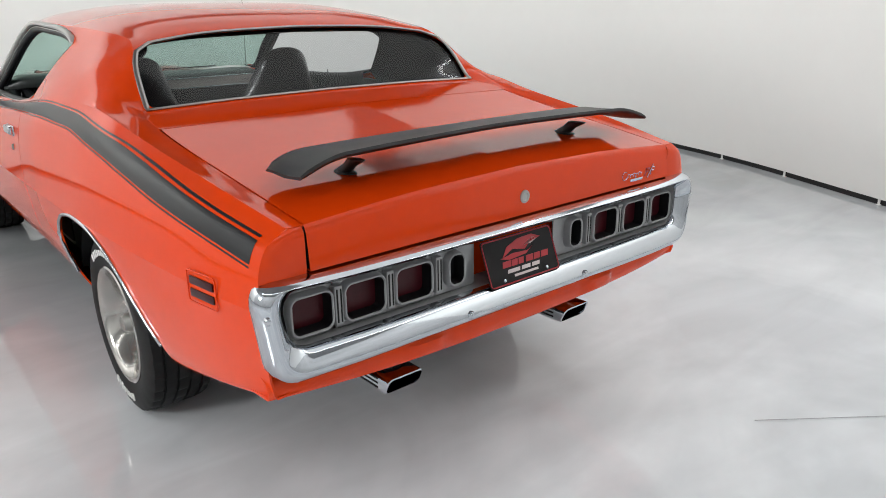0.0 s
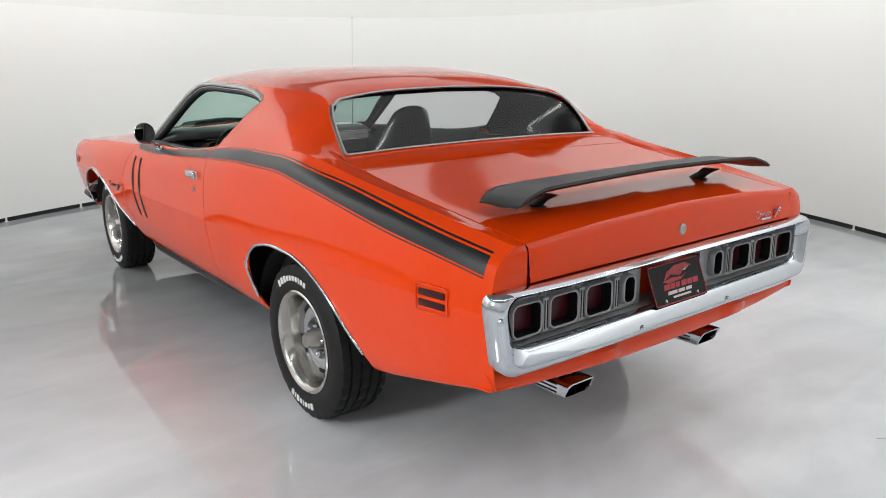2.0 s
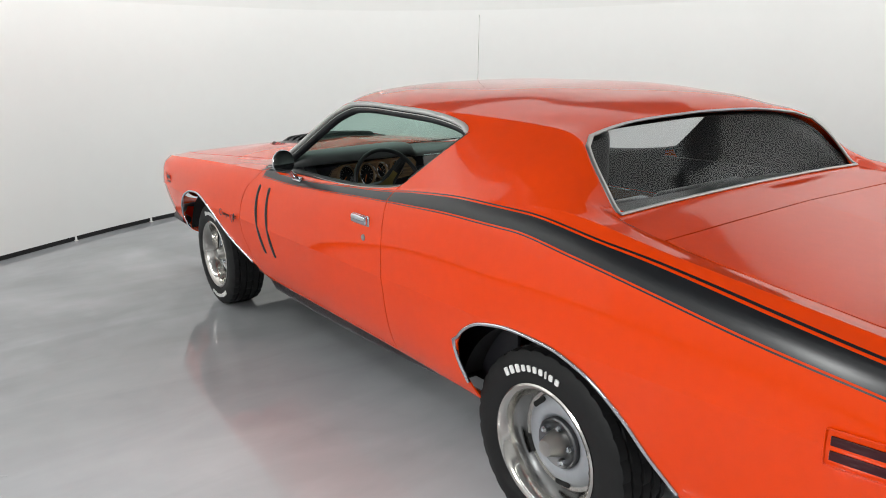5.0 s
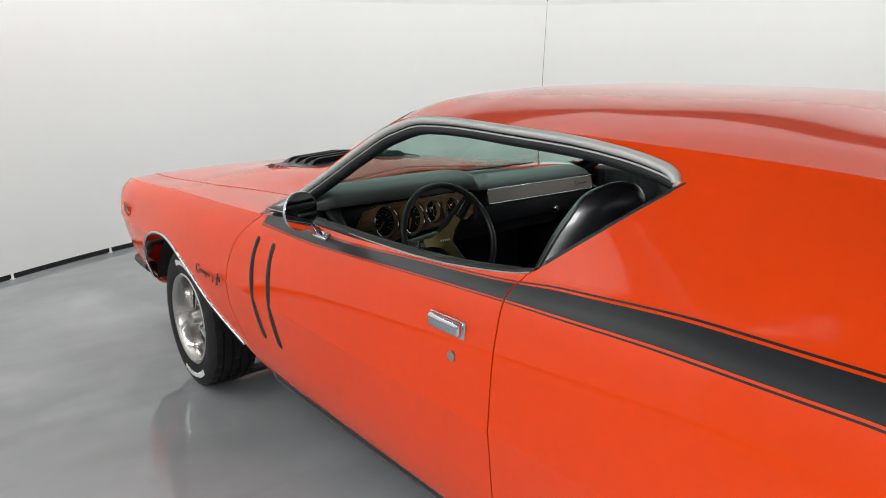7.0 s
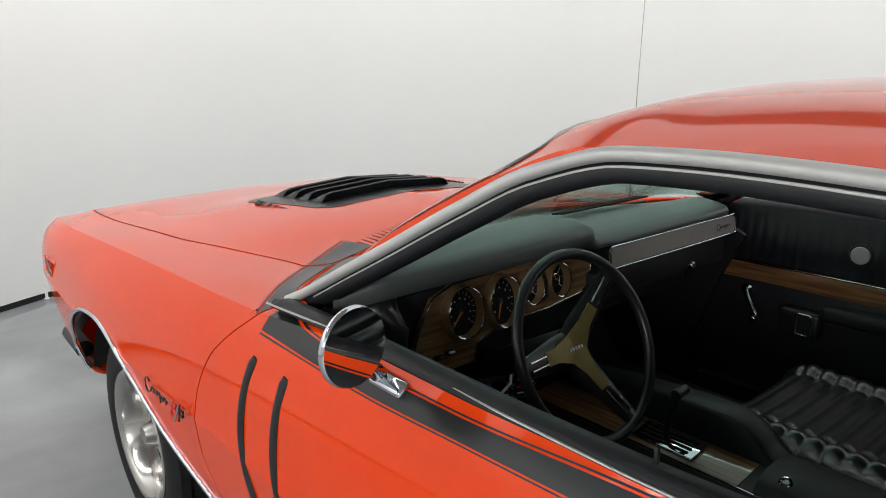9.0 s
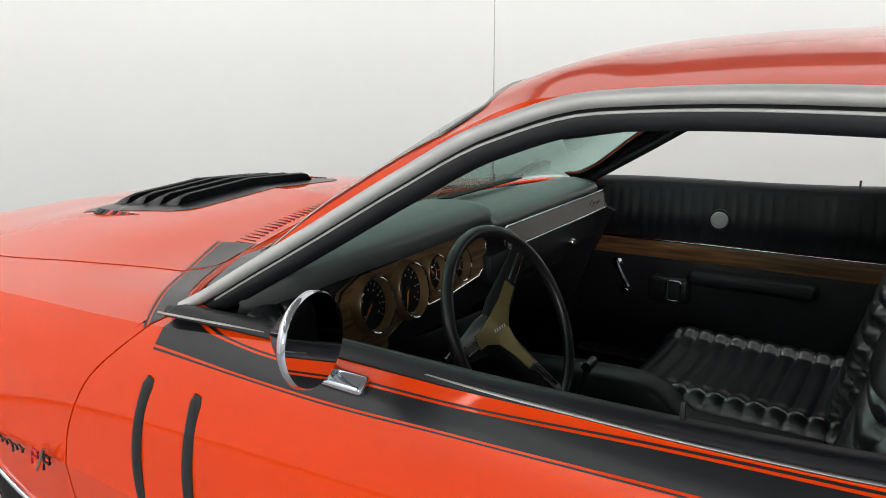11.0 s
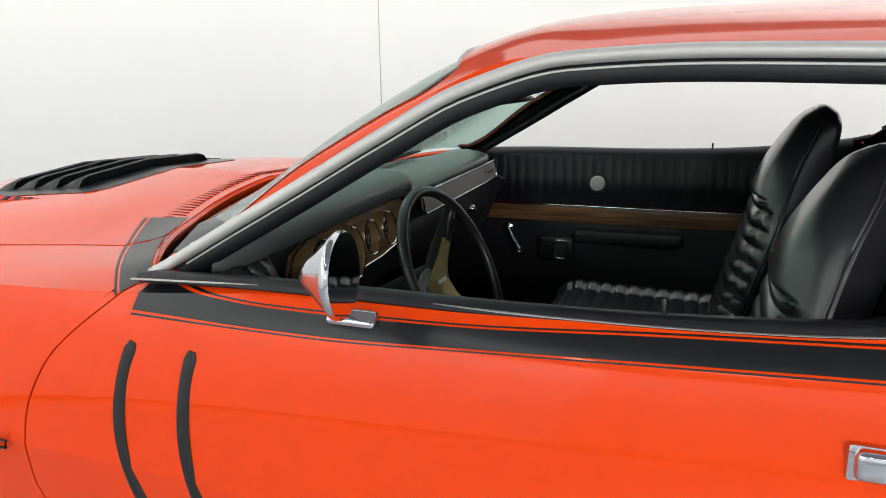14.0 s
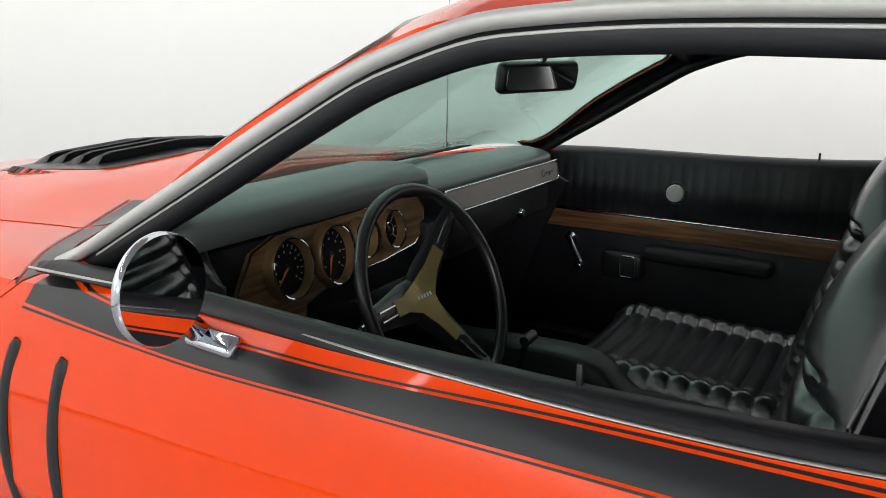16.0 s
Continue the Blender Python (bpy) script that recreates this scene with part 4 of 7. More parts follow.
def wheel(r, w):
    root = new("wheel")
    ty = tyre_mesh(r, w, "tyre")
    ty.parent = root
    for ob in sidewall_marks(r, w):
        ob.parent = ty
    f = -w / 2
    bm = bmesh.new()
    lathe(bm, [(f + 0.020, 0.212), (f + 0.006, 0.214), (f + 0.002, 0.208), (f + 0.006, 0.198), (f + 0.018, 0.188), (f + 0.055, 0.178), (f + 0.10, 0.166), (f + 0.104, 0.150), (f + 0.13, 0.150)], 72)
    bmesh.ops.recalc_face_normals(bm, faces=bm.faces)
    ring = bake(bm, "trim_ring", STEEL, root, "brushed steel deep-dish trim ring", smooth=40)
    bm = bmesh.new()
    lathe(bm, [(f + 0.112, 0.160), (f + 0.098, 0.148), (f + 0.082, 0.128), (f + 0.080, 0.100), (f + 0.086, 0.088), (f + 0.10, 0.080)], 72)
    bmesh.ops.recalc_face_normals(bm, faces=bm.faces)
    bake(bm, "wheel_centre", WHEELGREY, root, "silver-grey steel wheel centre", smooth=40)
    # slots are black plates laid on, coloured like shaded openings
    for k in range(5):
        a = k * math.tau / 5 + 0.3
        bm = bmesh.new()
        m = Matrix.Rotation(a, 4, "X") @ Matrix.Translation((f + 0.0905, 0.141, 0))
        prism(bm, rounded(0.018, 0.062, 0.008), 0.006, m @ pose(0, 0, 0, 0, -90, 0) @ pose(0, 0, 0, 0, 0, 90))
        bmesh.ops.recalc_face_normals(bm, faces=bm.faces)
        bake(bm, "slot", GAP, root, smooth=30)
    bm = bmesh.new()
    lathe(bm, [(f + 0.10, 0.082), (f + 0.074, 0.083), (f + 0.069, 0.078), (f + 0.078, 0.070), (f + 0.088, 0.052), (f + 0.086, 0.040)], 56)
    bmesh.ops.recalc_face_normals(bm, faces=bm.faces)
    bake(bm, "centre_ring", DARKSTEEL, root, smooth=40)
    bm = bmesh.new()
    lathe(bm, [(f + 0.09, 0.046), (f + 0.066, 0.043), (f + 0.046, 0.036), (f + 0.026, 0.029), (f + 0.020, 0.026), (f + 0.0215, 0.020), (f + 0.0215, 0.0001)], 40)
    bmesh.ops.recalc_face_normals(bm, faces=bm.faces)
    bake(bm, "hub_cap", BRIGHT, root, "tapered bright hub cap", smooth=40)
    for k in range(5):
        a = k * math.tau / 5
        bm = bmesh.new()
        m = Matrix.Rotation(a, 4, "X") @ Matrix.Translation((0, 0.060, 0))
        lathe(bm, [(f + 0.09, 0.011), (f + 0.066, 0.011), (f + 0.058, 0.007), (f + 0.057, 0.0001)], 6, m)
        bmesh.ops.recalc_face_normals(bm, faces=bm.faces)
        bake(bm, "wheel_nut", CHROME, root, smooth=20)
    return root


rear = wheel(0.324, 0.226)
front = wheel(0.324, 0.215)
for w, y, x, r in ((rear, -0.006, 0.752, 0.324), (front, 2.98, 0.745, 0.324)):
    w.parent = car
    for side in (1,):
        c = copy_thing(w, pose(side * x, y, r, 0, 0, 180))
        c.parent = car
    w.matrix_basis = pose(-x, y, r, 30 if w is rear else 210, 0, 0)

# ---- tail: lid face, quarter ends, bumper, lamps ----
bm = bmesh.new()
prof = [(-1.119, 0.0), (-1.127, 0.006), (-1.132, 0.022), (-1.137, 0.075), (-1.140, None), (-1.10, None)]
rows = []
for yy, dz in prof:
    rows.append([V(x, yy, (top_z(x, -1.119) - dz) if dz is not None else 0.776) for x in np.linspace(-0.7215, 0.7215, 41)])
grid_faces(bm, rows)
bmesh.ops.recalc_face_normals(bm, faces=bm.faces)
bake(bm, "lid_face", PAINT, trunk_lid, "orange-red upright rear face of the trunk lid", smooth=45)
for side in (-1, 1):
    bm = bmesh.new()
    rows = []
    for t in np.linspace(0, 1, 14):
        z = 0.882 - t * 0.115
        xo = side_x(-1.12, z, 6.0)
        bow = 0.012 * math.sin(min(1, t * 5 + 0.05) * math.pi / 2)
        rows.append([V(side * (0.7265 + (xo - 0.7265) * s), -1.12 - bow * (1 - s**4), z) for s in np.linspace(0, 1, 9)])
    grid_faces(bm, rows)
    bmesh.ops.recalc_face_normals(bm, faces=bm.faces)
    bake(bm, "quarter_end", PAINT, car, smooth=60)
    ribbon([V(side * 0.724, -1.128, z) for z in np.linspace(0.775, 0.88, 6)], V(0, -1, 0), 0.012, "lid_gap", GAP, car, 0.010)
bm = bmesh.new()
outline = [(x, z) for x, z, u in section(-1.12) if z < 0.80 and u < 6] + [(0.0, 0.79)]
sec = [(x, z) for x, z, u in section(-1.12) if z < 0.79 and u < 6 and u >= 1]
vs = [bm.verts.new((x, -1.06, z)) for x, z in sec] + [bm.verts.new((-x, -1.06, z)) for x, z in sec[::-1]]
bm.faces.new(vs)
bmesh.ops.recalc_face_normals(bm, faces=bm.faces)
bake(bm, "rear_panel", PAINT, car, smooth=0, thick=0.01)


def loop_outline(w_hi, w_lo, z_hi, z_lo, r, n=8, edge=10):
    """A rounded loop, wider at the top, as (x, z), anticlockwise from the lower right."""
    c = [(w_lo, z_lo), (w_hi, z_hi), (-w_hi, z_hi), (-w_lo, z_lo)]
    out = []
    for i in range(4):
        p, a, b = Vector(c[i]), Vector(c[i - 1]), Vector(c[(i + 1) % 4])
        d0, d1 = (a - p).normalized(), (b - p).normalized()
        s, e = p + d0 * r, p + d1 * r
        for k in range(n + 1):
            t = k / n
            out.append((s * (1 - t) ** 2 + p * 2 * t * (1 - t) + e * t * t))
        q = b + (p - b).normalized() * r
        for k in range(1, edge):
            out.append(e.lerp(q, k / edge))
    return out


OUT_LOOP = loop_outline(0.876, 0.842, 0.772, 0.508, 0.065)
IN_LOOP = loop_outline(0.800, 0.785, 0.738, 0.592, 0.055)
bm = bmesh.new()
rows = []
for s, yy in ((0.0, -1.035), (0.0, -1.105), (0.03, -1.128), (0.10, -1.146), (0.30, -1.164), (0.40, -1.167), (0.52, -1.163), (0.84, -1.147), (0.96, -1.137), (1.0, -1.128), (1.0, -1.085)):
    k = 0.955 if yy > -1.05 else (0.985 if yy > -1.101 and s == 0 else 1.0)
    rows.append([V((a.x + (b.x - a.x) * s) * k, yy + 0.022 * (max(0, abs(a.x) - 0.5) / 0.38) ** 2 - 0.022, a.y + (b.y - a.y) * s) for a, b in zip(OUT_LOOP, IN_LOOP)])
grid_faces(bm, rows, False, True)
bmesh.ops.recalc_face_normals(bm, faces=bm.faces)
bumper = bake(bm, "rear_bumper", CHROME, car, "chrome loop bumper round the tail lamps", smooth=50)
for x, z, yy in ((-0.846, 0.694, -1.158), (0.846, 0.694, -1.158), (-0.806, 0.556, -1.158), (0.806, 0.556, -1.158), (-0.255, 0.546, -1.186), (0.235, 0.546, -1.186)):
    bm = bmesh.new()
    lathe(bm, [(0.004, 0.012), (-0.002, 0.012), (-0.006, 0.009), (-0.008, 0.0001)], 20, Matrix.Translation((x, yy, z)) @ pose(0, 0, 0, 0, 0, 90))
    bmesh.ops.recalc_face_normals(bm, faces=bm.faces)
    bake(bm, "bumper_bolt", CHROME, bumper, smooth=40)

# silver lamp panel inside the loop, dished
bm = bmesh.new()
rows = []
cen = V(0, -1.09, 0.665)
for s, yy in ((1.0, -1.130), (0.975, -1.105), (0.94, -1.075), (0.86, -1.056)):
    rows.append([V(p.x * (1 - (1 - s) * 0.25), yy, cen.z + (p.y - cen.z) * s) for p in IN_LOOP])
vs = grid_faces(bm, rows, False, True)
bm.faces.new(vs[-1])
bmesh.ops.recalc_face_normals(bm, faces=bm.faces)
panel = bake(bm, "lamp_panel", ARGENT, car, "silver-grey moulded tail lamp panel", smooth=30)
LAMPS_X = ((0.660, 0.774), (0.502, 0.623), (0.344, 0.465))


def lamp_pod(side, x0, x1, z0, z1, lens, name, cell):
    """A deep square lamp: its cell of the silver panel slopes out to a bright rim round a dark recess."""
    cx, w, cz, h = (x0 + x1) / 2 * side, x1 - x0, (z0 + z1) / 2, z1 - z0
    bm = bmesh.new()
    ca, cb = cell
    rows = [[V((ca + cb) / 2 * side + a, yy, 0.6645 + b) for a, b in rounded(cb - ca, hh, 0.004 if cb < 0.77 else 0.03, 6)] for hh, yy in ((0.143, -1.098), (0.134, -1.104))]
    for g, yy in ((0.008, -1.106), (0.0045, -1.126), (0.002, -1.130), (-0.001, -1.130), (-0.003, -1.127)):
        rows.append([V(cx + a, yy, cz + b) for a, b in rounded(w + 2 * g, h + 2 * g, 0.022 + g, 6)])
    grid_faces(bm, rows, False, True)
    bmesh.ops.recalc_face_normals(bm, faces=bm.faces)
    pod = bake(bm, name, ARGENT, car, "silver square lamp surround", smooth=40)
    # recess walls are black: the bay's shade is put into their colour
    bm = bmesh.new()
    rows = [[V(cx + a, yy, cz + b) for a, b in rounded(w + 2 * g, h + 2 * g, 0.022 + g, 6)] for g, yy in ((-0.003, -1.127), (-0.005, -1.120), (-0.007, -1.083))]
    grid_faces(bm, rows, False, True)
    bmesh.ops.recalc_face_normals(bm, faces=bm.faces)
    bake(bm, "recess", DIAL, pod, "lamp recess with its shade put in as black", smooth=40)
    bm = bmesh.new()
    prism(bm, rounded(w - 0.010, h - 0.010, 0.018, 6), 0.004, Matrix.Translation((cx, -1.0865, cz)) @ pose(0, 0, 0, 90, 0, 0))
    bmesh.ops.recalc_face_normals(bm, faces=bm.faces)
    bake(bm, "lens", lens, pod, "dark red lens", smooth=30)
    return pod


for side in (-1, 1):
    for (x0, x1), cell in zip(LAMPS_X, ((0.6415, 0.786), (0.4835, 0.641), (0.319, 0.483))):
        lamp_pod(side, x0, x1, 0.615, 0.712, REDLENS, "tail_lamp", cell)
    lamp_pod(side, 0.226, 0.282, 0.62, 0.708, DIAL, "reverse_lamp", (0.17, 0.3185))
    for x in (0.319, 0.4835, 0.6415):
        bm = bmesh.new()
        box(bm, (side * x, -1.113, 0.664), (0.024, 0.030, 0.104), 0.004)
        rib = bake(bm, "lamp_rib", ARGENT, panel, smooth=40, doubles=0)
        # two thin black bars give the rib its shaded slots
        for dx in (-0.0055, 0.0055):
            box_part("rib_slot", (side * x + dx, -1.1275, 0.664), (0.0048, 0.003, 0.088), GAP, rib, 0.0008)

# black show plate, tilted, with plain shapes for its badge
pm = Matrix.Translation((-0.012, -1.165, 0.585)) @ pose(0, 0, 0, 90 - 22, 0, 0)
bm = bmesh.new()
prism(bm, rounded(0.295, 0.140, 0.010, 4, 0, 0.07), 0.003, pm)
bmesh.ops.recalc_face_normals(bm, faces=bm.faces)
plate = bake(bm, "show_plate", PLATE, car, "black show plate with a red border and badge shapes", smooth=30)
bm = bmesh.new()
tube(bm, [pm @ V(x, y, 0.003) for x, y in rounded(0.287, 0.132, 0.010, 4, 0, 0.07)], 0.0022, 6, True)
bmesh.ops.recalc_face_normals(bm, faces=bm.faces)
bake(bm, "plate_border", PLATERED, plate, smooth=50)


def plate_shape(outline, material, d=0.0012):
    bm = bmesh.new()
    prism(bm, outline, d, pm @ Matrix.Translation((0, 0, 0.003)))
    bmesh.ops.recalc_face_normals(bm, faces=bm.faces)
    return bake(bm, "plate_shape", material, plate, smooth=0)


plate_shape([(-0.075, 0.080), (-0.05, 0.108), (0.0, 0.124), (0.06, 0.126), (0.095, 0.112), (0.045, 0.104), (0.02, 0.088), (-0.03, 0.098)], PLATERED)
plate_shape([(-0.085, 0.078), (-0.03, 0.086), (0.03, 0.082), (0.055, 0.092), (0.02, 0.074), (-0.05, 0.070)], PLATERED)
plate_shape([(0.02, 0.100), (0.06, 0.116), (0.085, 0.112), (0.05, 0.100)], PINK)
for i, (x, w) in enumerate(((-0.085, 0.034), (-0.048, 0.024), (-0.02, 0.022), (0.012, 0.030), (0.046, 0.026), (0.078, 0.030))):
    plate_shape([(x, 0.050), (x + w, 0.050), (x + w + 0.006, 0.068), (x + 0.006, 0.068)], PLATERED)
for x, w in ((-0.07, 0.05), (-0.012, 0.036), (0.032, 0.032)):
    plate_shape([(x, 0.032), (x + w, 0.032), (x + w + 0.004, 0.043), (x + 0.004, 0.043)], PINK)
plate_shape([(-0.045, 0.018), (0.055, 0.018), (0.055, 0.025), (-0.045, 0.025)], PINK)
for x in (-0.09, 0.09):
    bm = bmesh.new()
    lathe(bm, [(0, 0.006), (-0.004, 0.005), (-0.005, 0.0001)], 16, pm @ Matrix.Translation((x, 0.016, 0.003)) @ pose(0, 0, 0, 0, 90, 0))
    bmesh.ops.recalc_face_normals(bm, faces=bm.faces)
    bake(bm, "plate_screw", CHROME, plate, smooth=40)

# lower valance with two humps over the tail pipes
bm = bmesh.new()
rows = []
for x in np.linspace(-0.846, 0.846, 90):
    e = abs(x) / 0.846
    low = 0.432 + 0.036 * e**2.2
    out = -1.118 + 0.016 * e**4
    hump = max(0.0, 1 - (abs(abs(x) - 0.375) / 0.075) ** 4)
    low2 = low + 0.012 * hump
    rows.append([V(x, out + 0.03, 0.53), V(x, out, 0.512), V(x, out - 0.012 - 0.02 * hump, 0.492), V(x, out - 0.012 - 0.022 * hump, low2 + 0.012), V(x, out - 0.004 - 0.02 * hump, low2), V(x, out + 0.08, low2 - 0.006), V(x, out + 0.2, low2 - 0.01)])
grid_faces(bm, rows)
bmesh.ops.recalc_face_normals(bm, faces=bm.faces)
bake(bm, "rear_valance", PAINT, car, "orange-red valance under the bumper", smooth=45, thick=0.004)


def tail_pipe(x):
    """A flat chrome tip with slots along its sides and a slanted mouth."""
    bm = bmesh.new()
    rows = []
    for yy, g, cut in ((-0.70, 0.0, 0.0), (-0.84, 0.0, 0.0), (-1.035, 0.0, 0.03), (-1.038, -0.004, 0.03), (-1.03, -0.006, 0.03), (-0.90, -0.006, 0.0)):
        rows.append([V(x + a, yy - cut * (b + 0.03) / 0.06, 0.338 + b) for a, b in rounded(0.128 + 2 * g, 0.058 + 2 * g, 0.016, 4)])
    vs = grid_faces(bm, rows, False, True)
    bm.faces.new(vs[-1])
    bmesh.ops.recalc_face_normals(bm, faces=bm.faces)
    tip = bake(bm, "exhaust_tip", CHROME, car, "flat chrome slotted exhaust tip", smooth=40)
    # slots drawn as black bars on the tip, dark as shade inside
    for side in (-1, 1):
        for dz in (-0.012, 0.002, 0.016):
            bm = bmesh.new()
            box(bm, (x + side * 0.0635, -0.95, 0.338 + dz), (0.004, 0.12, 0.006), 0.001)
            bake(bm, "tip_slot", GAP, tip, smooth=30, doubles=0)
    for dx in (-0.03, 0.0, 0.03):
        bm = bmesh.new()
        box(bm, (x + dx, -0.95, 0.3672), (0.008, 0.12, 0.003), 0.001)
        bake(bm, "tip_slot", GAP, tip, smooth=30, doubles=0)


tail_pipe(-0.395)
tail_pipe(0.36)

# trunk lock, lid badge
bm = bmesh.new()
lathe(bm, [(0.0, 0.020), (-0.006, 0.019), (-0.008, 0.013), (-0.005, 0.010), (-0.005, 0.0001)], 28, Matrix.Translation((0, -1.134, 0.828)) @ pose(0, 0, 0, 0, 0, 90))
bmesh.ops.recalc_face_normals(bm, faces=bm.faces)
bake(bm, "trunk_lock", BRIGHT, trunk_lid, smooth=40)


def script_badge(m, parent, w, material, name="badge", letters=True):
    """A maker's script as one flowing unreadable stroke, with two plain red and bright shapes cut by a slash."""
    h = 0.12 * w
    pts = [m @ V(0.17 * w + 0.11 * w * math.cos(a), 0.16 * h + 0.95 * h * math.sin(a), 0.003) for a in np.linspace(0.7, 5.6, 16)]
    for k, t in enumerate(np.linspace(0, 1, 70)):
        a = t * math.tau * 5.5
        rise = (0.62 if k % 25 < 13 else 0.46) * h
        pts.append(m @ V((0.30 + 0.66 * t) * w - 0.035 * w * math.sin(a) + 0.10 * rise * math.cos(a), -0.25 * h + rise * (1 - math.cos(a)) * 0.5 - (0.5 * h if 36 < k < 42 else 0.0), 0.003))
    bm = bmesh.new()
    tube(bm, pts, 0.013 * w, 6, False, 0.8)
    bmesh.ops.recalc_face_normals(bm, faces=bm.faces)
    root = bake(bm, name, material, parent, "small bright maker's script on the paint", smooth=60)
    if not letters:
        return root
    if parent is trunk_lid:
        bm = bmesh.new()
        box(bm, m @ V(0.72 * w, -1.25 * h, 0.002), (0.56 * w, 0.62 * h, 0.003), 0.001, m.to_3x3())
        bake(bm, "under_bar", material, root, smooth=40, doubles=0)
    for x0, mt, top in ((1.10, REDMARK, 1.0), (1.36, material, 1.0)):
        bm = bmesh.new()
        tube(bm, [m @ V(x0 * w, -0.9 * h, 0.003), m @ V((x0 + 0.06) * w, 0.8 * h * top, 0.003), m @ V((x0 + 0.19) * w, 0.8 * h, 0.003), m @ V((x0 + 0.16) * w, 0.05 * h, 0.003), m @ V((x0 + 0.05) * w, 0.0, 0.003)], 0.020 * w, 6, False, 0.7)
        bake(bm, "letter_shape", mt, root, smooth=50)
    bm = bmesh.new()
    tube(bm, [m @ V(1.20 * w, -1.4 * h, 0.004), m @ V(1.46 * w, 1.5 * h, 0.004)], 0.022 * w, 6, False, 0.7)
    bake(bm, "slash", CHROME, root, smooth=50)
    return root


def block_badge(m, parent, w, h, n, material, name):
    """A callout as a row of slanted blocks on a thin plinth."""
    bm = bmesh.new()
    box(bm, m @ V(w / 2, 0, 0.001), (w * 1.03, h * 0.75, 0.002), 0.0008, m.to_3x3())
    root = bake(bm, name, material, parent, "dark raised callout on the panel", smooth=40, doubles=0)
    for k in range(n):
        x0, x1 = w * (k + 0.06) / n, w * (k + 0.9 - 0.25 * (k % 3 == 1)) / n
        q = 0.18 * h
        bm = bmesh.new()
        prism(bm, [(x0 - q, -h / 2), (x1 - q, -h / 2), (x1 + q, h / 2), (x0 + q, h / 2)], 0.0035, m @ Matrix.Translation((0, 0, 0.002)))
        bmesh.ops.recalc_face_normals(bm, faces=bm.faces)
        bake(bm, "block", REDMARK if k >= 3 and n > 8 and k % 2 else material, root, smooth=0)
    return root


script_badge(Matrix.Translation((0.452, -1.140, 0.812)) @ pose(0, 0, 0, 90, 0, 0), trunk_lid, 0.120, CHROME)
script_badge(Matrix.Translation((-side_x(2.66, 0.69) - 0.0015, 2.553, 0.683)) @ pose(0, 0, 0, 90, 0, -90), car, 0.163, SATIN, "fender_badge")

# ---- side markers, handles, locks, mirrors ----
def marker(side, y0, y1, z0, z1, name):
    yc, zc = (y0 + y1) / 2, (z0 + z1) / 2
    a = math.degrees(math.atan2(side_x(y1, zc) - side_x(y0, zc), y1 - y0))
    m = Matrix.Translation((side * (side_x(yc, zc) + 0.0), yc, zc)) @ pose(0, 0, 0, 0, 0, -a * side)
    bm = bmesh.new()
    tube(bm, [m @ V(side * 0.001, a2, b2) for a2, b2 in rounded(abs(y1 - y0), abs(z1 - z0), 0.008, 4)], 0.0022, 6, True)
    root = bake(bm, name, PAINT, car, "orange-framed marker lamp with two dark red slots", smooth=50)
    for dz in (-0.0165, 0.0165):
        bm = bmesh.new()
        box(bm, m @ V(side * 0.0005, 0, dz), (0.005, abs(y1 - y0) * 0.82, 0.0215), 0.002, m.to_3x3())
        bake(bm, "marker_lens", MARKLENS, root, smooth=40, doubles=0)


for side in (-1, 1):
    marker(side, -0.972, -0.842, 0.668, 0.752, "rear_marker")
    marker(side, 3.56, 3.675, 0.692, 0.776, "front_marker")
    xh = side_x(0.965, 0.905)
    bm = bmesh.new()
    box(bm, (side * (xh + 0.012), 0.962, 0.908), (0.022, 0.112, 0.034), 0.008, None, 3)
    box(bm, (side * (xh + 0.003), 0.962, 0.905), (0.010, 0.124, 0.042), 0.004)
    bake(bm, "door_handle", CHROME, door_of[side], "chrome pull handle", smooth=40, doubles=0)
    bm = bmesh.new()
    xl = side_x(0.94, 0.838)
    lathe(bm, [(0.002, 0.013), (-0.004, 0.012), (-0.006, 0.006), (-0.004, 0.0001)], 20, Matrix.Translation((side * xl, 0.94, 0.838)) @ pose(0, 0, 0, 0, 0, 0 if side < 0 else 180))
    bmesh.ops.recalc_face_normals(bm, faces=bm.faces)
    bake(bm, "door_lock", BRIGHT, door_of[side], smooth=40)
    # two black gill strips curving down the door
    for k, (y_hi, y_mid, y_lo) in enumerate(((2.026, 2.045, 1.988), (1.906, 1.914, 1.868))):
        bm = bmesh.new()
        pts = []
        bow = np.polyfit((0.55, 0.725, 0.90), (y_lo, y_mid + 0.004, y_hi), 2)
        zs = np.linspace(0.90, 0.55, 30)
        ys = [float(np.polyval(bow, z)) for z in zs]
        xs = [side_x(y, z) for y, z in zip(ys, zs)]
        lean = np.polyval(np.polyfit(zs, xs, 4), zs)
        pts = [V(side * (x + 0.0005), y, z) for x, y, z in zip(lean, ys, zs)]
        tube(bm, pts, [0.007] + [0.0115] * 28 + [0.007], 12, False, 0.5, up=(side, 0, 0))
        bmesh.ops.recalc_face_normals(bm, faces=bm.faces)
        bake(bm, "gill_strip", SATIN, door_of[side], "matt black gill strip", smooth=50)

# round chrome door mirror, driver's side
mc = V(-0.938, 1.605, 1.064)
face = look(mc, mc + V(0.14, -0.92, 0.0))
bm = bmesh.new()
lathe(bm, [(-0.004, 0.0001), (-0.004, 0.0545), (-0.002, 0.057), (0.004, 0.0575), (0.010, 0.052), (0.024, 0.038), (0.040, 0.024), (0.052, 0.012), (0.056, 0.0001)][1:], 44, face @ pose(0, 0, 0, 0, -90, 0))
bmesh.ops.recalc_face_normals(bm, faces=bm.faces)
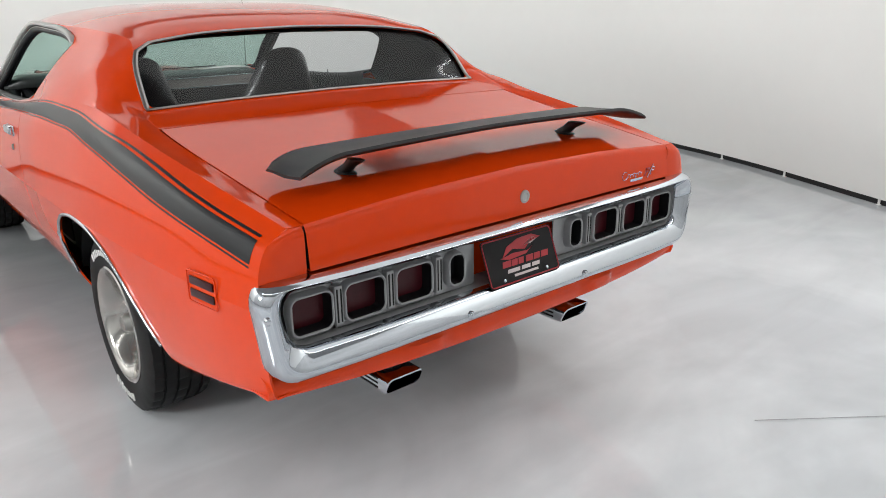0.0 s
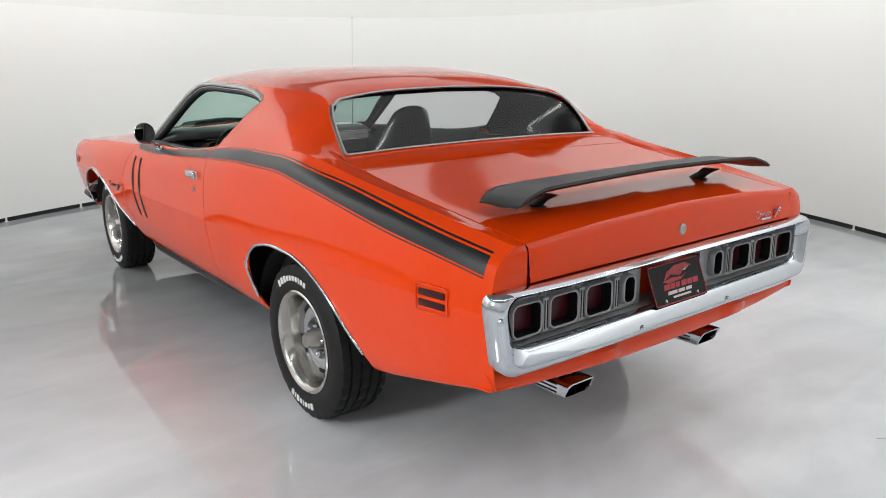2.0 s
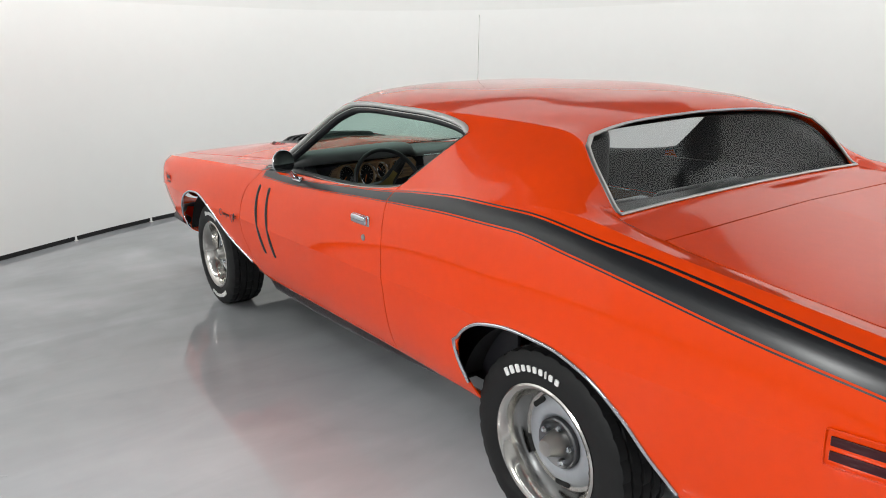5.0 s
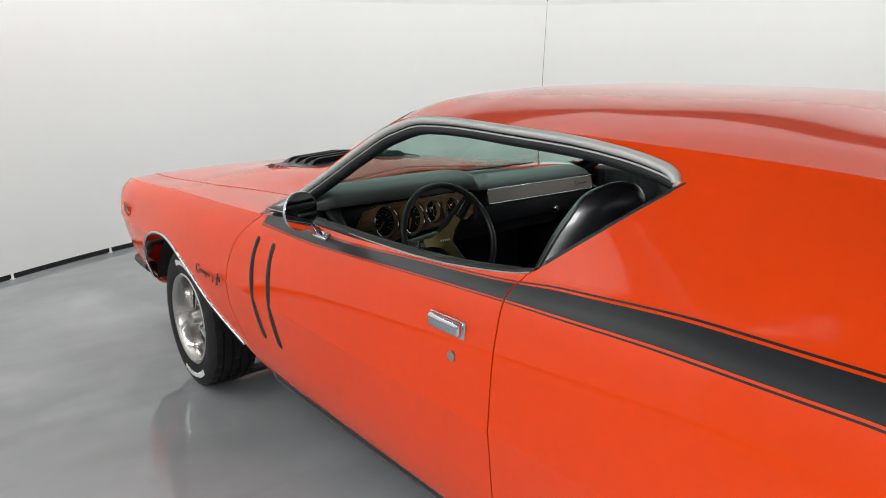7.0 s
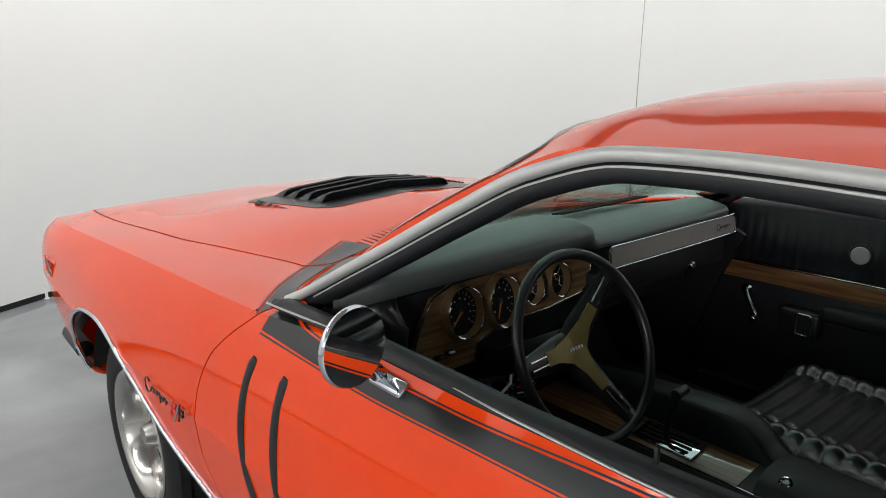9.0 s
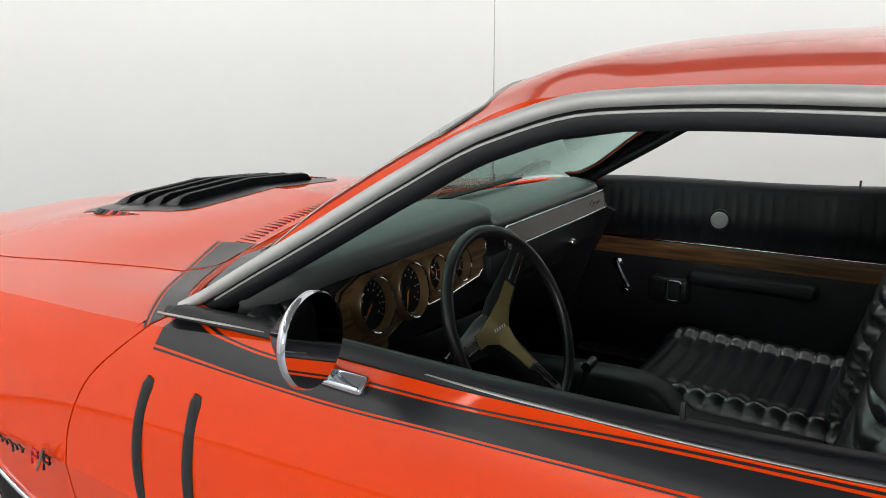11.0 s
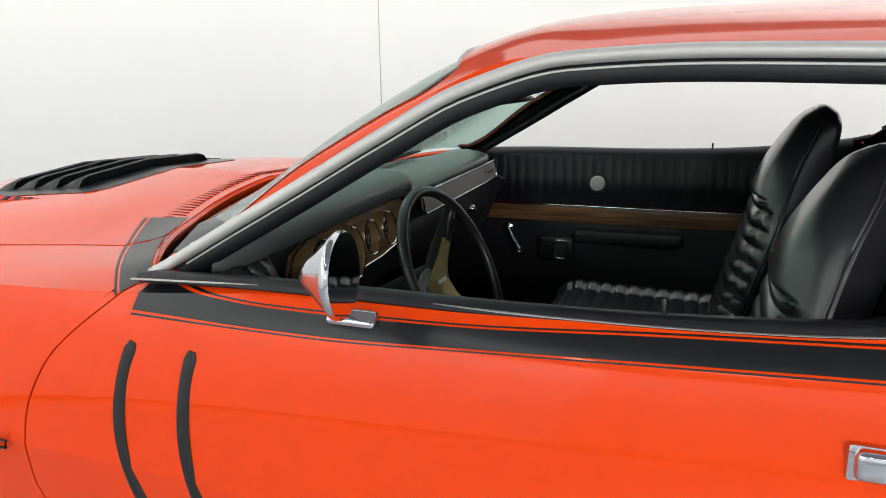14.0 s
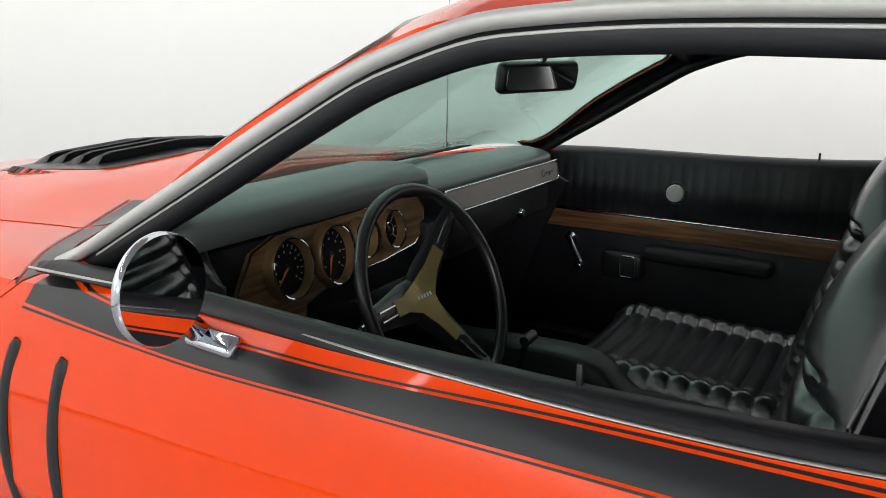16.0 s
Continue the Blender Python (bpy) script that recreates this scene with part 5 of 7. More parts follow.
dm = bake(bm, "door_mirror", CHROME, car, "round chrome door mirror on a stalk", smooth=50)
bm = bmesh.new()
disc(bm, face @ pose(0, 0, 0, 0, -90, 0), 0.0552, 44, -0.0045)
bmesh.ops.recalc_face_normals(bm, faces=bm.faces)
bake(bm, "mirror_glass", MIRROR, dm, smooth=0)
bm = bmesh.new()
tube(bm, [V(-0.835, 1.672, 0.958), V(-0.868, 1.660, 0.992), V(-0.905, 1.640, 1.028), V(-0.925, 1.632, 1.05)], [0.016, 0.013, 0.011, 0.012], 12)
box(bm, (-0.856, 1.640, 0.974), (0.028, 0.078, 0.016), 0.007, pose(0, 0, 0, 0, -35, 0), 3)
bake(bm, "mirror_stalk", CHROME, dm, smooth=50, doubles=0)

# ---- rear wing on two posts ----
bm = bmesh.new()
rows = []
for x in np.linspace(-0.690, 0.690, 61):
    e = abs(x) / 0.690
    drop = 0.020 * max(0, (e - 0.80) / 0.20) ** 1.6
    lead = -0.835 + 0.02 * e - 0.055 * max(0, (e - 0.82) / 0.18) ** 2
    trail = -1.015 - 0.030 * e - 0.006 * max(0, (e - 0.80) / 0.20) ** 1.3
    zc = 0.991 + 0.012 * (1 - e * e) - drop
    c = trail - lead
    tip = 0.35 + 0.65 * min(1, (1 - e) / 0.02) ** 0.5
    rows.append([V(x + 0.012, lead + c * s, zc + dz * tip + lift - drop * 0.6 * s) for s, dz, lift in ((0.0, 0.0, -0.006), (0.06, 0.008, 0), (0.25, 0.013, 0), (0.55, 0.012, 0.002), (0.85, 0.008, 0.010), (0.985, 0.006, 0.016), (1.0, 0.0, 0.014), (0.97, -0.004, 0.010), (0.55, -0.006, 0), (0.2, -0.007, 0), (0.05, -0.005, -0.003))])
vs = grid_faces(bm, rows, False, True)
bm.faces.new(vs[0])
bm.faces.new(vs[-1])
bmesh.ops.recalc_face_normals(bm, faces=bm.faces)
wing = bake(bm, "rear_wing", SATIN, car, "satin black rear wing with drooped ends", smooth=45)
for x in (-0.452, 0.452):
    zb = top_z(x, -0.87)
    bm = bmesh.new()
    rows = []
    for t, yc, lw, th in ((0.0, -0.880, 0.112, 0.056), (0.06, -0.882, 0.108, 0.052), (0.13, -0.886, 0.070, 0.030), (0.55, -0.916, 0.056, 0.024), (1.0, -0.950, 0.074, 0.030)):
        rows.append([V(x + th / 2 * math.cos(a), yc + lw / 2 * math.sin(a), zb - 0.004 + t * (0.979 - zb)) for a in np.linspace(0, math.tau, 20, endpoint=False)])
    vs = grid_faces(bm, rows, False, True)
    bm.faces.new(vs[0])
    bm.faces.new(vs[-1])
    bmesh.ops.recalc_face_normals(bm, faces=bm.faces)
    bake(bm, "wing_post", SATIN, wing, smooth=50)

# ---- hood louvres, callout, cowl slits ----
pp = clipped([s for s in hood_p if 2.6 < s[0][1] < 3.25 and s[0][3] > 8.8], lambda p: min(0.335 - p[0] + 0.1 * (p[1] - 2.9), p[1] - 2.695, 3.17 - p[1], (0.335 - p[0] + p[1] - 2.695 - 0.06) * 0.7))
patch = poly_mesh(pp, "louvre_panel", STRIPE, hood, "matt black hood patch", both=True, lift=0.0015)
for y in (2.837, 2.923, 3.009, 3.095):
    bm = bmesh.new()
    rows = []
    for x in np.linspace(-0.270, 0.270, 25):
        e = abs(x) / 0.270
        h = 0.029 * (1 - max(0, (e - 0.86) / 0.14) ** 2)
        z0 = top_z(x, y)
        rows.append([V(x, y + 0.040, top_z(x, y + 0.04) - 0.002), V(x, y + 0.012, z0 + h * 0.55), V(x, y - 0.026, z0 + h + 0.001), V(x, y - 0.034, z0 + h - 0.002), V(x, y - 0.030, z0 + h - 0.008), V(x, y - 0.012, z0 - 0.002)])
    grid_faces(bm, rows, False, True)
    bmesh.ops.recalc_face_normals(bm, faces=bm.faces)
    bake(bm, "louvre", SATIN, patch, "black raised hood louvre", smooth=40)
for side in (-1, 1):
    z = top_z(0.375, 2.93)
    m = Matrix.Translation((side * 0.372, 3.035 if side < 0 else 2.83, z - 0.002)) @ pose(0, 0, 0, 0, 0, -90 if side < 0 else 90) @ pose(0, 0, 0, 38, 0, 0)
    block_badge(m, hood, 0.2, 0.020, 10, SATIN, "hood_callout")
# cowl slits as thin strips, darker red to paint in their shade
for k in range(44):
    x = -0.43 + 0.86 * k / 43
    y0 = y_cowl(x) + 0.025
    bm = bmesh.new()
    box(bm, (x, y0 + 0.03, top_z(x, y0 + 0.03) - 0.0002), (0.0045, 0.050, 0.003), 0.0005)
    bake(bm, "cowl_slit", SLIT, hood, smooth=0, doubles=0)

# antenna on the far fender
bm = bmesh.new()
za = top_z(0.862, 2.445)
tube(bm, [V(0.862, 2.445, za - 0.005), V(0.862, 2.445, za + 0.02)], [0.016, 0.010], 12)
tube(bm, [V(0.862, 2.445, za + 0.02), V(0.878, 2.445, 1.40), V(0.894, 2.445, 1.762)], [0.0028, 0.0018, 0.0014], 6)
bmesh.ops.create_icosphere(bm, subdivisions=1, radius=0.005, matrix=Matrix.Translation((0.894, 2.445, 1.765)))
bake(bm, "antenna", STEEL, car, "thin steel whip antenna", smooth=50, doubles=0)

# ---- nose: loop bumper round a dark grille ----
NOSE_O = loop_outline(0.74, 0.69, 0.845, 0.53, 0.09)
NOSE_I = loop_outline(0.61, 0.58, 0.80, 0.595, 0.06)
bm = bmesh.new()
rows = []
for s, yy in ((0.0, 3.96), (0.0, 4.03), (0.2, 4.055), (0.5, 4.065), (0.85, 4.05), (1.0, 4.025), (1.0, 3.96)):
    rows.append([V(a.x + (b.x - a.x) * s, yy - 0.05 * (abs(a.x) / 0.7) ** 2, a.y + (b.y - a.y) * s) for a, b in zip(NOSE_O, NOSE_I)])
grid_faces(bm, rows, False, True)
bmesh.ops.recalc_face_normals(bm, faces=bm.faces)
bake(bm, "front_bumper", PAINT, car, "orange-red loop bumper round the grille", smooth=50)
bm = bmesh.new()
vs = [bm.verts.new((p.x * 1.02, 3.97 - 0.03 * abs(p.x), p.y)) for p in NOSE_I]
bm.faces.new(vs)
bmesh.ops.recalc_face_normals(bm, faces=bm.faces)
grille = bake(bm, "grille", GAP, car, "black recessed grille", smooth=0, thick=0.02)
for k in range(7):
    box_part("grille_bar", (0, 3.992, 0.615 + k * 0.028), (1.16, 0.012, 0.006), SATIN, grille, 0.002)
bm = bmesh.new()
tube(bm, [V(-0.86, 3.44, 0.475), V(-0.85, 3.66, 0.472), V(-0.74, 3.88, 0.47), V(-0.4, 3.98, 0.468), V(0.4, 3.98, 0.468), V(0.74, 3.88, 0.47), V(0.85, 3.66, 0.472), V(0.86, 3.44, 0.475)], 0.03, 12)
bmesh.ops.recalc_face_normals(bm, faces=bm.faces)
bake(bm, "front_lower_bar", SATIN, car, "black lower front bar", smooth=50)


# ---- cabin shell ----
bm = bmesh.new()
rows = []
for x in np.linspace(-0.775, 0.775, 27):
    t = 0.10 * max(0.0, 1 - (abs(x) / 0.2) ** 2)
    rows.append([V(x, 0.55, 0.32 + t), V(x, 1.2, 0.285 + t), V(x, 1.7, 0.275 + t), V(x, 2.2, 0.275 + t * 1.2), V(x, 2.36, 0.36 + t), V(x, 2.45, 0.52 + t * 0.5), V(x, 2.47, 0.90)])
grid_faces(bm, rows)
bmesh.ops.recalc_face_normals(bm, faces=bm.faces)
bake(bm, "carpet", CARPET, car, "charcoal carpet over the floor and toe board", smooth=60, thick=0.01)
head = clipped([s for s in SHELL if s[0][3] >= 7.9 and 0.1 < s[0][1] < 1.62], lambda p: min(p[3] - 8.0, p[1] - 0.13, y_header(p[0]) - 0.005 - p[1]))
poly_mesh(head, "headliner", VINYL, car, "black perforated headliner", both=True, thick=0.006, lift=-0.026)
# inner faces of sail panels and pillars
for side in (-1, 1):
    sail = clipped([s for s in SHELL if 4.6 <= s[0][3] < 8.6 and -0.3 < s[0][1] < 0.85], lambda p: min(-in_window(p, -0.018), -in_backlight(p, -0.012), p[1] + 0.25, 0.80 - p[1], 8.3 - p[3]))
    poly_mesh(sail, "sail_trim", VINYL, car, "black sail panel trim", side=side, thick=0.004, lift=-0.028)
    post = clipped([s for s in SHELL if 6.0 <= s[0][3] < 9.4 and 1.2 < s[0][1] < 2.06], lambda p: min(-in_window(p, 0.002), -in_screen(p, -0.014), p[2] - 0.98))
    poly_mesh(post, "pillar_liner", VINYL, car, "black pillar and header liner", side=side, thick=0.003, lift=-0.011)
hl = clipped([s for s in SHELL if s[0][3] >= 7.9 and 1.3 < s[0][1] < 1.70], lambda p: min(-in_screen(p, -0.014), p[1] - 1.38, 1.66 - p[1]))
poly_mesh(hl, "header_liner", VINYL, car, "black liner over the windshield header", both=True, thick=0.003, lift=-0.011)
frame_tube([V(x, y_header(x) - 0.007, top_z(x, y_header(x) - 0.007) - 0.026) for x in np.linspace(-0.66, 0.66, 24)], 0.018, "header_trim", VINYL, car, False, 0.8)
# parcel shelf and rear bench
bm = bmesh.new()
rows = []
for x in np.linspace(-0.70, 0.70, 15):
    rows.append([V(x, -0.16, 1.035), V(x, 0.05, 1.02), V(x, 0.22, 0.995), V(x, 0.235, 0.98), V(x, 0.235, 0.60)])
grid_faces(bm, rows)
bmesh.ops.recalc_face_normals(bm, faces=bm.faces)
bake(bm, "parcel_shelf", PADDED, car, "black parcel shelf", smooth=40, thick=0.01)


bench = new("rear_bench")
bench.parent = car
bench["label"] = "black pleated rear bench seat"
for x0, x1 in ((-0.62, -0.02), (0.02, 0.62)):
    bm = bmesh.new()
    box(bm, ((x0 + x1) / 2, 0.55, 0.47), (x1 - x0, 0.46, 0.20), 0.05, None, 4)
    bake(bm, "bench_cushion", LEATHER, bench, smooth=60, doubles=0)
    bm = bmesh.new()
    box(bm, ((x0 + x1) / 2, 0.31, 0.76), (x1 - x0, 0.14, 0.46), 0.05, pose(0, 0, 0, 14, 0, 0), 4)
    bake(bm, "bench_back", LEATHER, bench, smooth=60, doubles=0)


# ---- bucket seats ----
def seat():
    root = new("bucket_seat")
    root["label"] = "black vinyl high-back bucket seat with cross pleats"
    # cushion: pleats run across, cut by a seam on either side
    bm = bmesh.new()
    xs = sorted(set(np.round(np.linspace(-0.245, 0.245, 47), 4)))
    rows = []
    n = 110
    y0, y1, pitch = 1.16, 1.70, 0.0445
    for i in range(n + 1):
        y = y0 + (y1 - y0) * i / n
        row = []
        for x in xs:
            e = abs(x) / 0.245
            seam = math.exp(-((abs(x) - 0.165) / 0.006) ** 2)
            edge = max(0.0, (e - 0.82) / 0.18)
            front = max(0.0, (y - 1.63) / 0.07)
            z = 0.585 - 0.022 * (1 - e * e) * 0.6 + 0.012 * math.exp(-((abs(x) - 0.205) / 0.03) ** 2)
            ph = ((y - y0) / pitch) % 1.0
            pleat = abs(math.sin(ph * math.pi)) ** 0.55
            amp = 0.011 if y < 1.665 else 0.0
            z += amp * (pleat - 1) * (1 - 0.8 * edge)
            z -= 0.010 * seam + 0.05 * edge**2.2 + 0.045 * front**2.0
            z += 0.02 * (y - 1.4)
            row.append(V(x, y, z))
        rows.append(row)
    vs = grid_faces(bm, rows, flip=True)
    # skirt down to the base
    ring = [v for v in vs[0]] + [r[-1] for r in vs[1:]] + [v for v in vs[-1][-2::-1]] + [r[0] for r in vs[-2:0:-1]]
    low1 = [bm.verts.new((v.co.x * 1.02, v.co.y + (0.012 if v.co.y > 1.68 else 0), v.co.z - 0.045)) for v in ring]
    low = [bm.verts.new((v.co.x * 0.97, v.co.y, 0.40)) for v in ring]
    for a, b in ((ring, low1), (low1, low)):
        for i in range(len(ring)):
            j = (i + 1) % len(ring)
            bm.faces.new([a[i], a[j], b[j], b[i]])
    bmesh.ops.recalc_face_normals(bm, faces=bm.faces)
    bake(bm, "cushion", LEATHER, root, "pleated black vinyl seat cushion", smooth=70)
    # back rest: a tapering shell with a pleated front below a smooth head section
    path_f = pchip([(0.0, 1.245), (0.25, 1.205), (0.55, 1.150), (0.75, 1.115), (0.9, 1.06), (0.965, 1.025), (1.0, 0.985)])
    path_b = pchip([(0.0, 1.085), (0.25, 1.06), (0.55, 1.005), (0.8, 0.955), (0.92, 0.940), (0.97, 0.948), (1.0, 0.975)])
    half = pchip([(0.0, 0.235), (0.3, 0.245), (0.55, 0.232), (0.75, 0.178), (0.88, 0.140), (0.95, 0.112), (0.985, 0.075), (1.0, 0.03)])
    z_lo, z_hi = 0.50, 1.180
    bm = bmesh.new()
    rows = []
    n = 150
    for i in range(n + 1):
        t = i / n
        z = z_lo + (z_hi - z_lo) * t
        w, yf, yb = float(half(t)), float(path_f(t)), float(path_b(t))
        row = []
        m = 34
        for k in range(m):
            s = -1 + 2 * k / (m - 1)
            x = w * math.sin(s * math.pi / 2)
            e = abs(x) / w
            y = yf - (yf - yb) * 0.50 * e**4
            if 0.04 < t < 0.665:
                ph = ((z - z_lo) / 0.0430) % 1.0
                pl = abs(math.sin(ph * math.pi)) ** 0.55
                rowp = max(0.0, min(1.0, (0.93 - e) / 0.06))
                y += 0.014 * (pl - 1) * rowp
                y -= 0.012 * math.exp(-((e - 0.72) / 0.025) ** 2)
            else:
                y += 0.006 * (1 - e * e)
            if abs(t - 0.672) < 0.02 and e < 0.75:
                y -= 0.012 * math.exp(-((t - 0.672) / 0.006) ** 2)
            row.append(V(x, y, z))
        for k in range(m):
            s = 1 - 2 * k / (m - 1)
            x = w * math.sin(s * math.pi / 2)
            e = abs(x) / w
            y = yb + (yf - yb) * 0.50 * e**4 + 0.0001
            row.append(V(x, y, z))
        rows.append(row)
    vs = grid_faces(bm, rows, False, True)
    for end in (vs[0], vs[-1]):
        bm.faces.new(end)
    bmesh.ops.recalc_face_normals(bm, faces=bm.faces)
    back = bake(bm, "back_rest", LEATHER, root, "pleated back rest with a built-in head rest", smooth=70, doubles=0.0003)
    # stitched piping down each side and over the head
    for off, r in ((0.44, 0.0030),):
        pts = []
        for i in range(0, n + 1, 3):
            t = i / n
            w, yf, yb = float(half(t)), float(path_f(t)), float(path_b(t))
            pts.append(V(-w * (0.979 if off < 0.5 else 0.946) - 0.001, yf - (yf - yb) * off, z_lo + (z_hi - z_lo) * t))
        top_pts = pts[:-2] + [V(-p.x, p.y, p.z) for p in pts[:-2][::-1]]
        bm = bmesh.new()
        tube(bm, top_pts, r, 6)
        bmesh.ops.recalc_face_normals(bm, faces=bm.faces)
        bake(bm, "piping", LEATHER, root, smooth=60)
    box_part("seat_base", (0, 1.40, 0.36), (0.40, 0.42, 0.10), UNDER, root, 0.01)
    return root


left_seat = seat()
left_seat.parent = car
left_seat.matrix_basis = pose(-0.385, -0.045, -0.006)
right_seat = copy_thing(left_seat, pose(0.385, -0.025, 0))
right_seat.parent = car
right_seat["label"] = "black vinyl passenger bucket seat with cross pleats"

# ---- dash ----
dash = new("dashboard")
dash.parent = car
dash["label"] = "black padded dashboard with wood-grain dials and silver trim"
bm = bmesh.new()
rows = []
for x in np.linspace(-0.745, 0.745, 75):
    # a raised hood over the dials, lower on the passenger's side
    h = 1.0 if x < -0.03 else max(0.0, 1 - (x + 0.03) / 0.05)
    h = h * h * (3 - 2 * h)
    endl = max(0.0, (abs(x) - 0.66) / 0.085)
    crest = 1.004 + 0.040 * h - 0.03 * endl
    front = 1.925 - 0.005 * h + 0.05 * endl
    zr = 0.985 + 0.02 * (1 - (x / 0.75) ** 2)
    yr = 2.215 - 0.17 * (x / 0.75) ** 2
    under = 0.965 + 0.015 * h - 0.02 * endl
    if h > 0.5:
        rows.append([V(x, yr, zr), V(x, 2.10 - 0.05 * (x / 0.75) ** 2, crest - 0.002), V(x, 2.0, crest + 0.006), V(x, front + 0.03, crest), V(x, front + 0.008, crest - 0.009), V(x, front, crest - 0.026), V(x, front + 0.006, under + 0.006), V(x, front + 0.02, under), V(x, front + 0.055, under - 0.002)])
    else:
        rows.append([V(x, yr, zr), V(x, 2.10 - 0.05 * (x / 0.75) ** 2, crest + 0.004), V(x, 2.02, crest + 0.006), V(x, front + 0.05, crest), V(x, front + 0.022, crest - 0.008), V(x, front + 0.012, crest - 0.020), V(x, front + 0.012, under + 0.006), V(x, front + 0.016, under + 0.003), V(x, front + 0.03, under)])
grid_faces(bm, rows)
bmesh.ops.recalc_face_normals(bm, faces=bm.faces)
bake(bm, "dash_pad", PADDED, dash, "black padded dash top with a hood over the dials", smooth=60, thick=0.006)
# defroster and speaker slots in the pad, as black bars for their shaded depth
for x0, x1 in ((-0.50, -0.10), (0.10, 0.50)):
    bm = bmesh.new()
    for k in range(5):
        box(bm, ((x0 + x1) / 2, 2.175 - 0.010 * k - 0.17 * (((x0 + x1) / 1.5) ** 2) * 0.4, 1.014 + 0.0016 * k), (x1 - x0, 0.004, 0.004), 0)
    bake(bm, "defroster_slots", GAP, dash, smooth=0, doubles=0)
# left cheek of the dash, rolled pads beside the pillar
for xa, za, zb in ((-0.700, 0.955, 0.80), (-0.635, 0.965, 0.80)):
    bm = bmesh.new()
    tube(bm, [V(xa, 2.03, za + 0.02), V(xa - 0.002, 1.965, za), V(xa + 0.004, 1.94, za - 0.05), V(xa + 0.01, 1.95, zb)], [0.026, 0.036, 0.036, 0.03], 14, False, 0.9)
    bmesh.ops.recalc_face_normals(bm, faces=bm.faces)
    bake(bm, "cheek_pad", LEATHER, dash, smooth=60)
bm = bmesh.new()
box(bm, (-0.10, 2.10, 0.86), (1.28, 0.22, 0.20), 0.02)
bake(bm, "dash_core", VINYL, dash, smooth=40, doubles=0)
# wood-grain dial panel: a face that leans back, with a dropped left corner
PAN = Matrix.Translation((0, 1.978, 0.885)) @ pose(0, 0, 0, 90 - 8, 0, 0)
outline = [(-0.590, -0.112), (-0.395, -0.108), (-0.385, -0.070), (-0.30, -0.045), (-0.14, -0.042), (-0.02, -0.030), (0.022, -0.006), (0.036, 0.045), (0.012, 0.076), (-0.05, 0.084), (-0.44, 0.076), (-0.50, 0.055), (-0.545, -0.01)]
bm = bmesh.new()
prism(bm, outline, 0.012, PAN)
bmesh.ops.recalc_face_normals(bm, faces=bm.faces)
fascia = bake(bm, "dial_panel", WOODX, dash, "brown wood-grain instrument panel", smooth=30)
bm = bmesh.new()
tube(bm, [PAN @ V(x, y, 0.013) for x, y in outline], 0.0022, 6, True)
bmesh.ops.recalc_face_normals(bm, faces=bm.faces)
bake(bm, "panel_bead", STEEL, fascia, smooth=50)


def gauge(cx, cy, rx, ry, ticks, needle):
    m = PAN @ Matrix.Translation((cx, cy, 0.012))
    bm = bmesh.new()
    rows = []
    for g, z in ((1.16, 0.0), (1.10, 0.012), (1.05, 0.021), (1.0, 0.023), (0.96, 0.018), (0.93, -0.002)):
        rows.append([m @ V(rx * g * math.cos(a), ry * g * math.sin(a), z) for a in np.linspace(0, math.tau, 48, endpoint=False)])
    grid_faces(bm, rows, False, True)
    bmesh.ops.recalc_face_normals(bm, faces=bm.faces)
    g = bake(bm, "gauge", BEZEL, dash, "round black dial with white marks in a bright ring", smooth=50)
    bm = bmesh.new()
    tube(bm, [m @ V(rx * 1.02 * math.cos(a), ry * 1.02 * math.sin(a), 0.023) for a in np.linspace(0, math.tau, 48, endpoint=False)], 0.0016, 6, True)
    bmesh.ops.recalc_face_normals(bm, faces=bm.faces)
    bake(bm, "gauge_ring", CHROME, g, smooth=50)
    bm = bmesh.new()
    vs = [bm.verts.new(m @ V(rx * 0.97 * math.cos(a), ry * 0.97 * math.sin(a), 0.0006)) for a in np.linspace(0, math.tau, 40, endpoint=False)]
    bm.faces.new(vs)
    bmesh.ops.recalc_face_normals(bm, faces=bm.faces)
    bake(bm, "dial_face", DIAL, g, smooth=0)
    bm = bmesh.new()
    for k in range(ticks):
        a = radians(220 - 260 * k / max(1, ticks - 1))
        c, s = math.cos(a), math.sin(a)
        big = k % 2 == 0
        q = pose(rx * 0.78 * c, ry * 0.78 * s, 0.0012, 0, 0, math.degrees(a))
        box(bm, (m @ q).translation, (0.008 if big else 0.005, 0.0018, 0.0008), 0, (m @ q).to_3x3())
        if big:
            q = pose(rx * 0.56 * c, ry * 0.56 * s, 0.0012, 0, 0, 0)
            box(bm, (m @ q).translation, (0.0035, 0.0045, 0.0008), 0, (m @ q).to_3x3())
    bake(bm, "dial_marks", DIALMARK, g, smooth=0, doubles=0)
    bm = bmesh.new()
    a = radians(needle)
    tube(bm, [m @ V(0, 0, 0.003), m @ V(rx * 0.72 * math.cos(a), ry * 0.72 * math.sin(a), 0.003)], [0.0028, 0.001], 6)
    bake(bm, "needle", NEEDLE, g, smooth=50)
    bm = bmesh.new()
    rows = [[m @ V(r * math.cos(t), r * math.sin(t), z) for t in np.linspace(0, math.tau, 16, endpoint=False)] for r, z in ((0.007, 0.001), (0.007, 0.004), (0.0001, 0.005))]
    grid_faces(bm, rows, False, True)
    bake(bm, "dial_boss", SATIN, g, smooth=50)
    return g


gauge(-0.423, 0.010, 0.050, 0.056, 17, 225)
gauge(-0.300, 0.008, 0.048, 0.058, 13, 250)
for cx in (-0.205, -0.108):
    gauge(cx, 0.022, 0.034, 0.040, 7, 120)
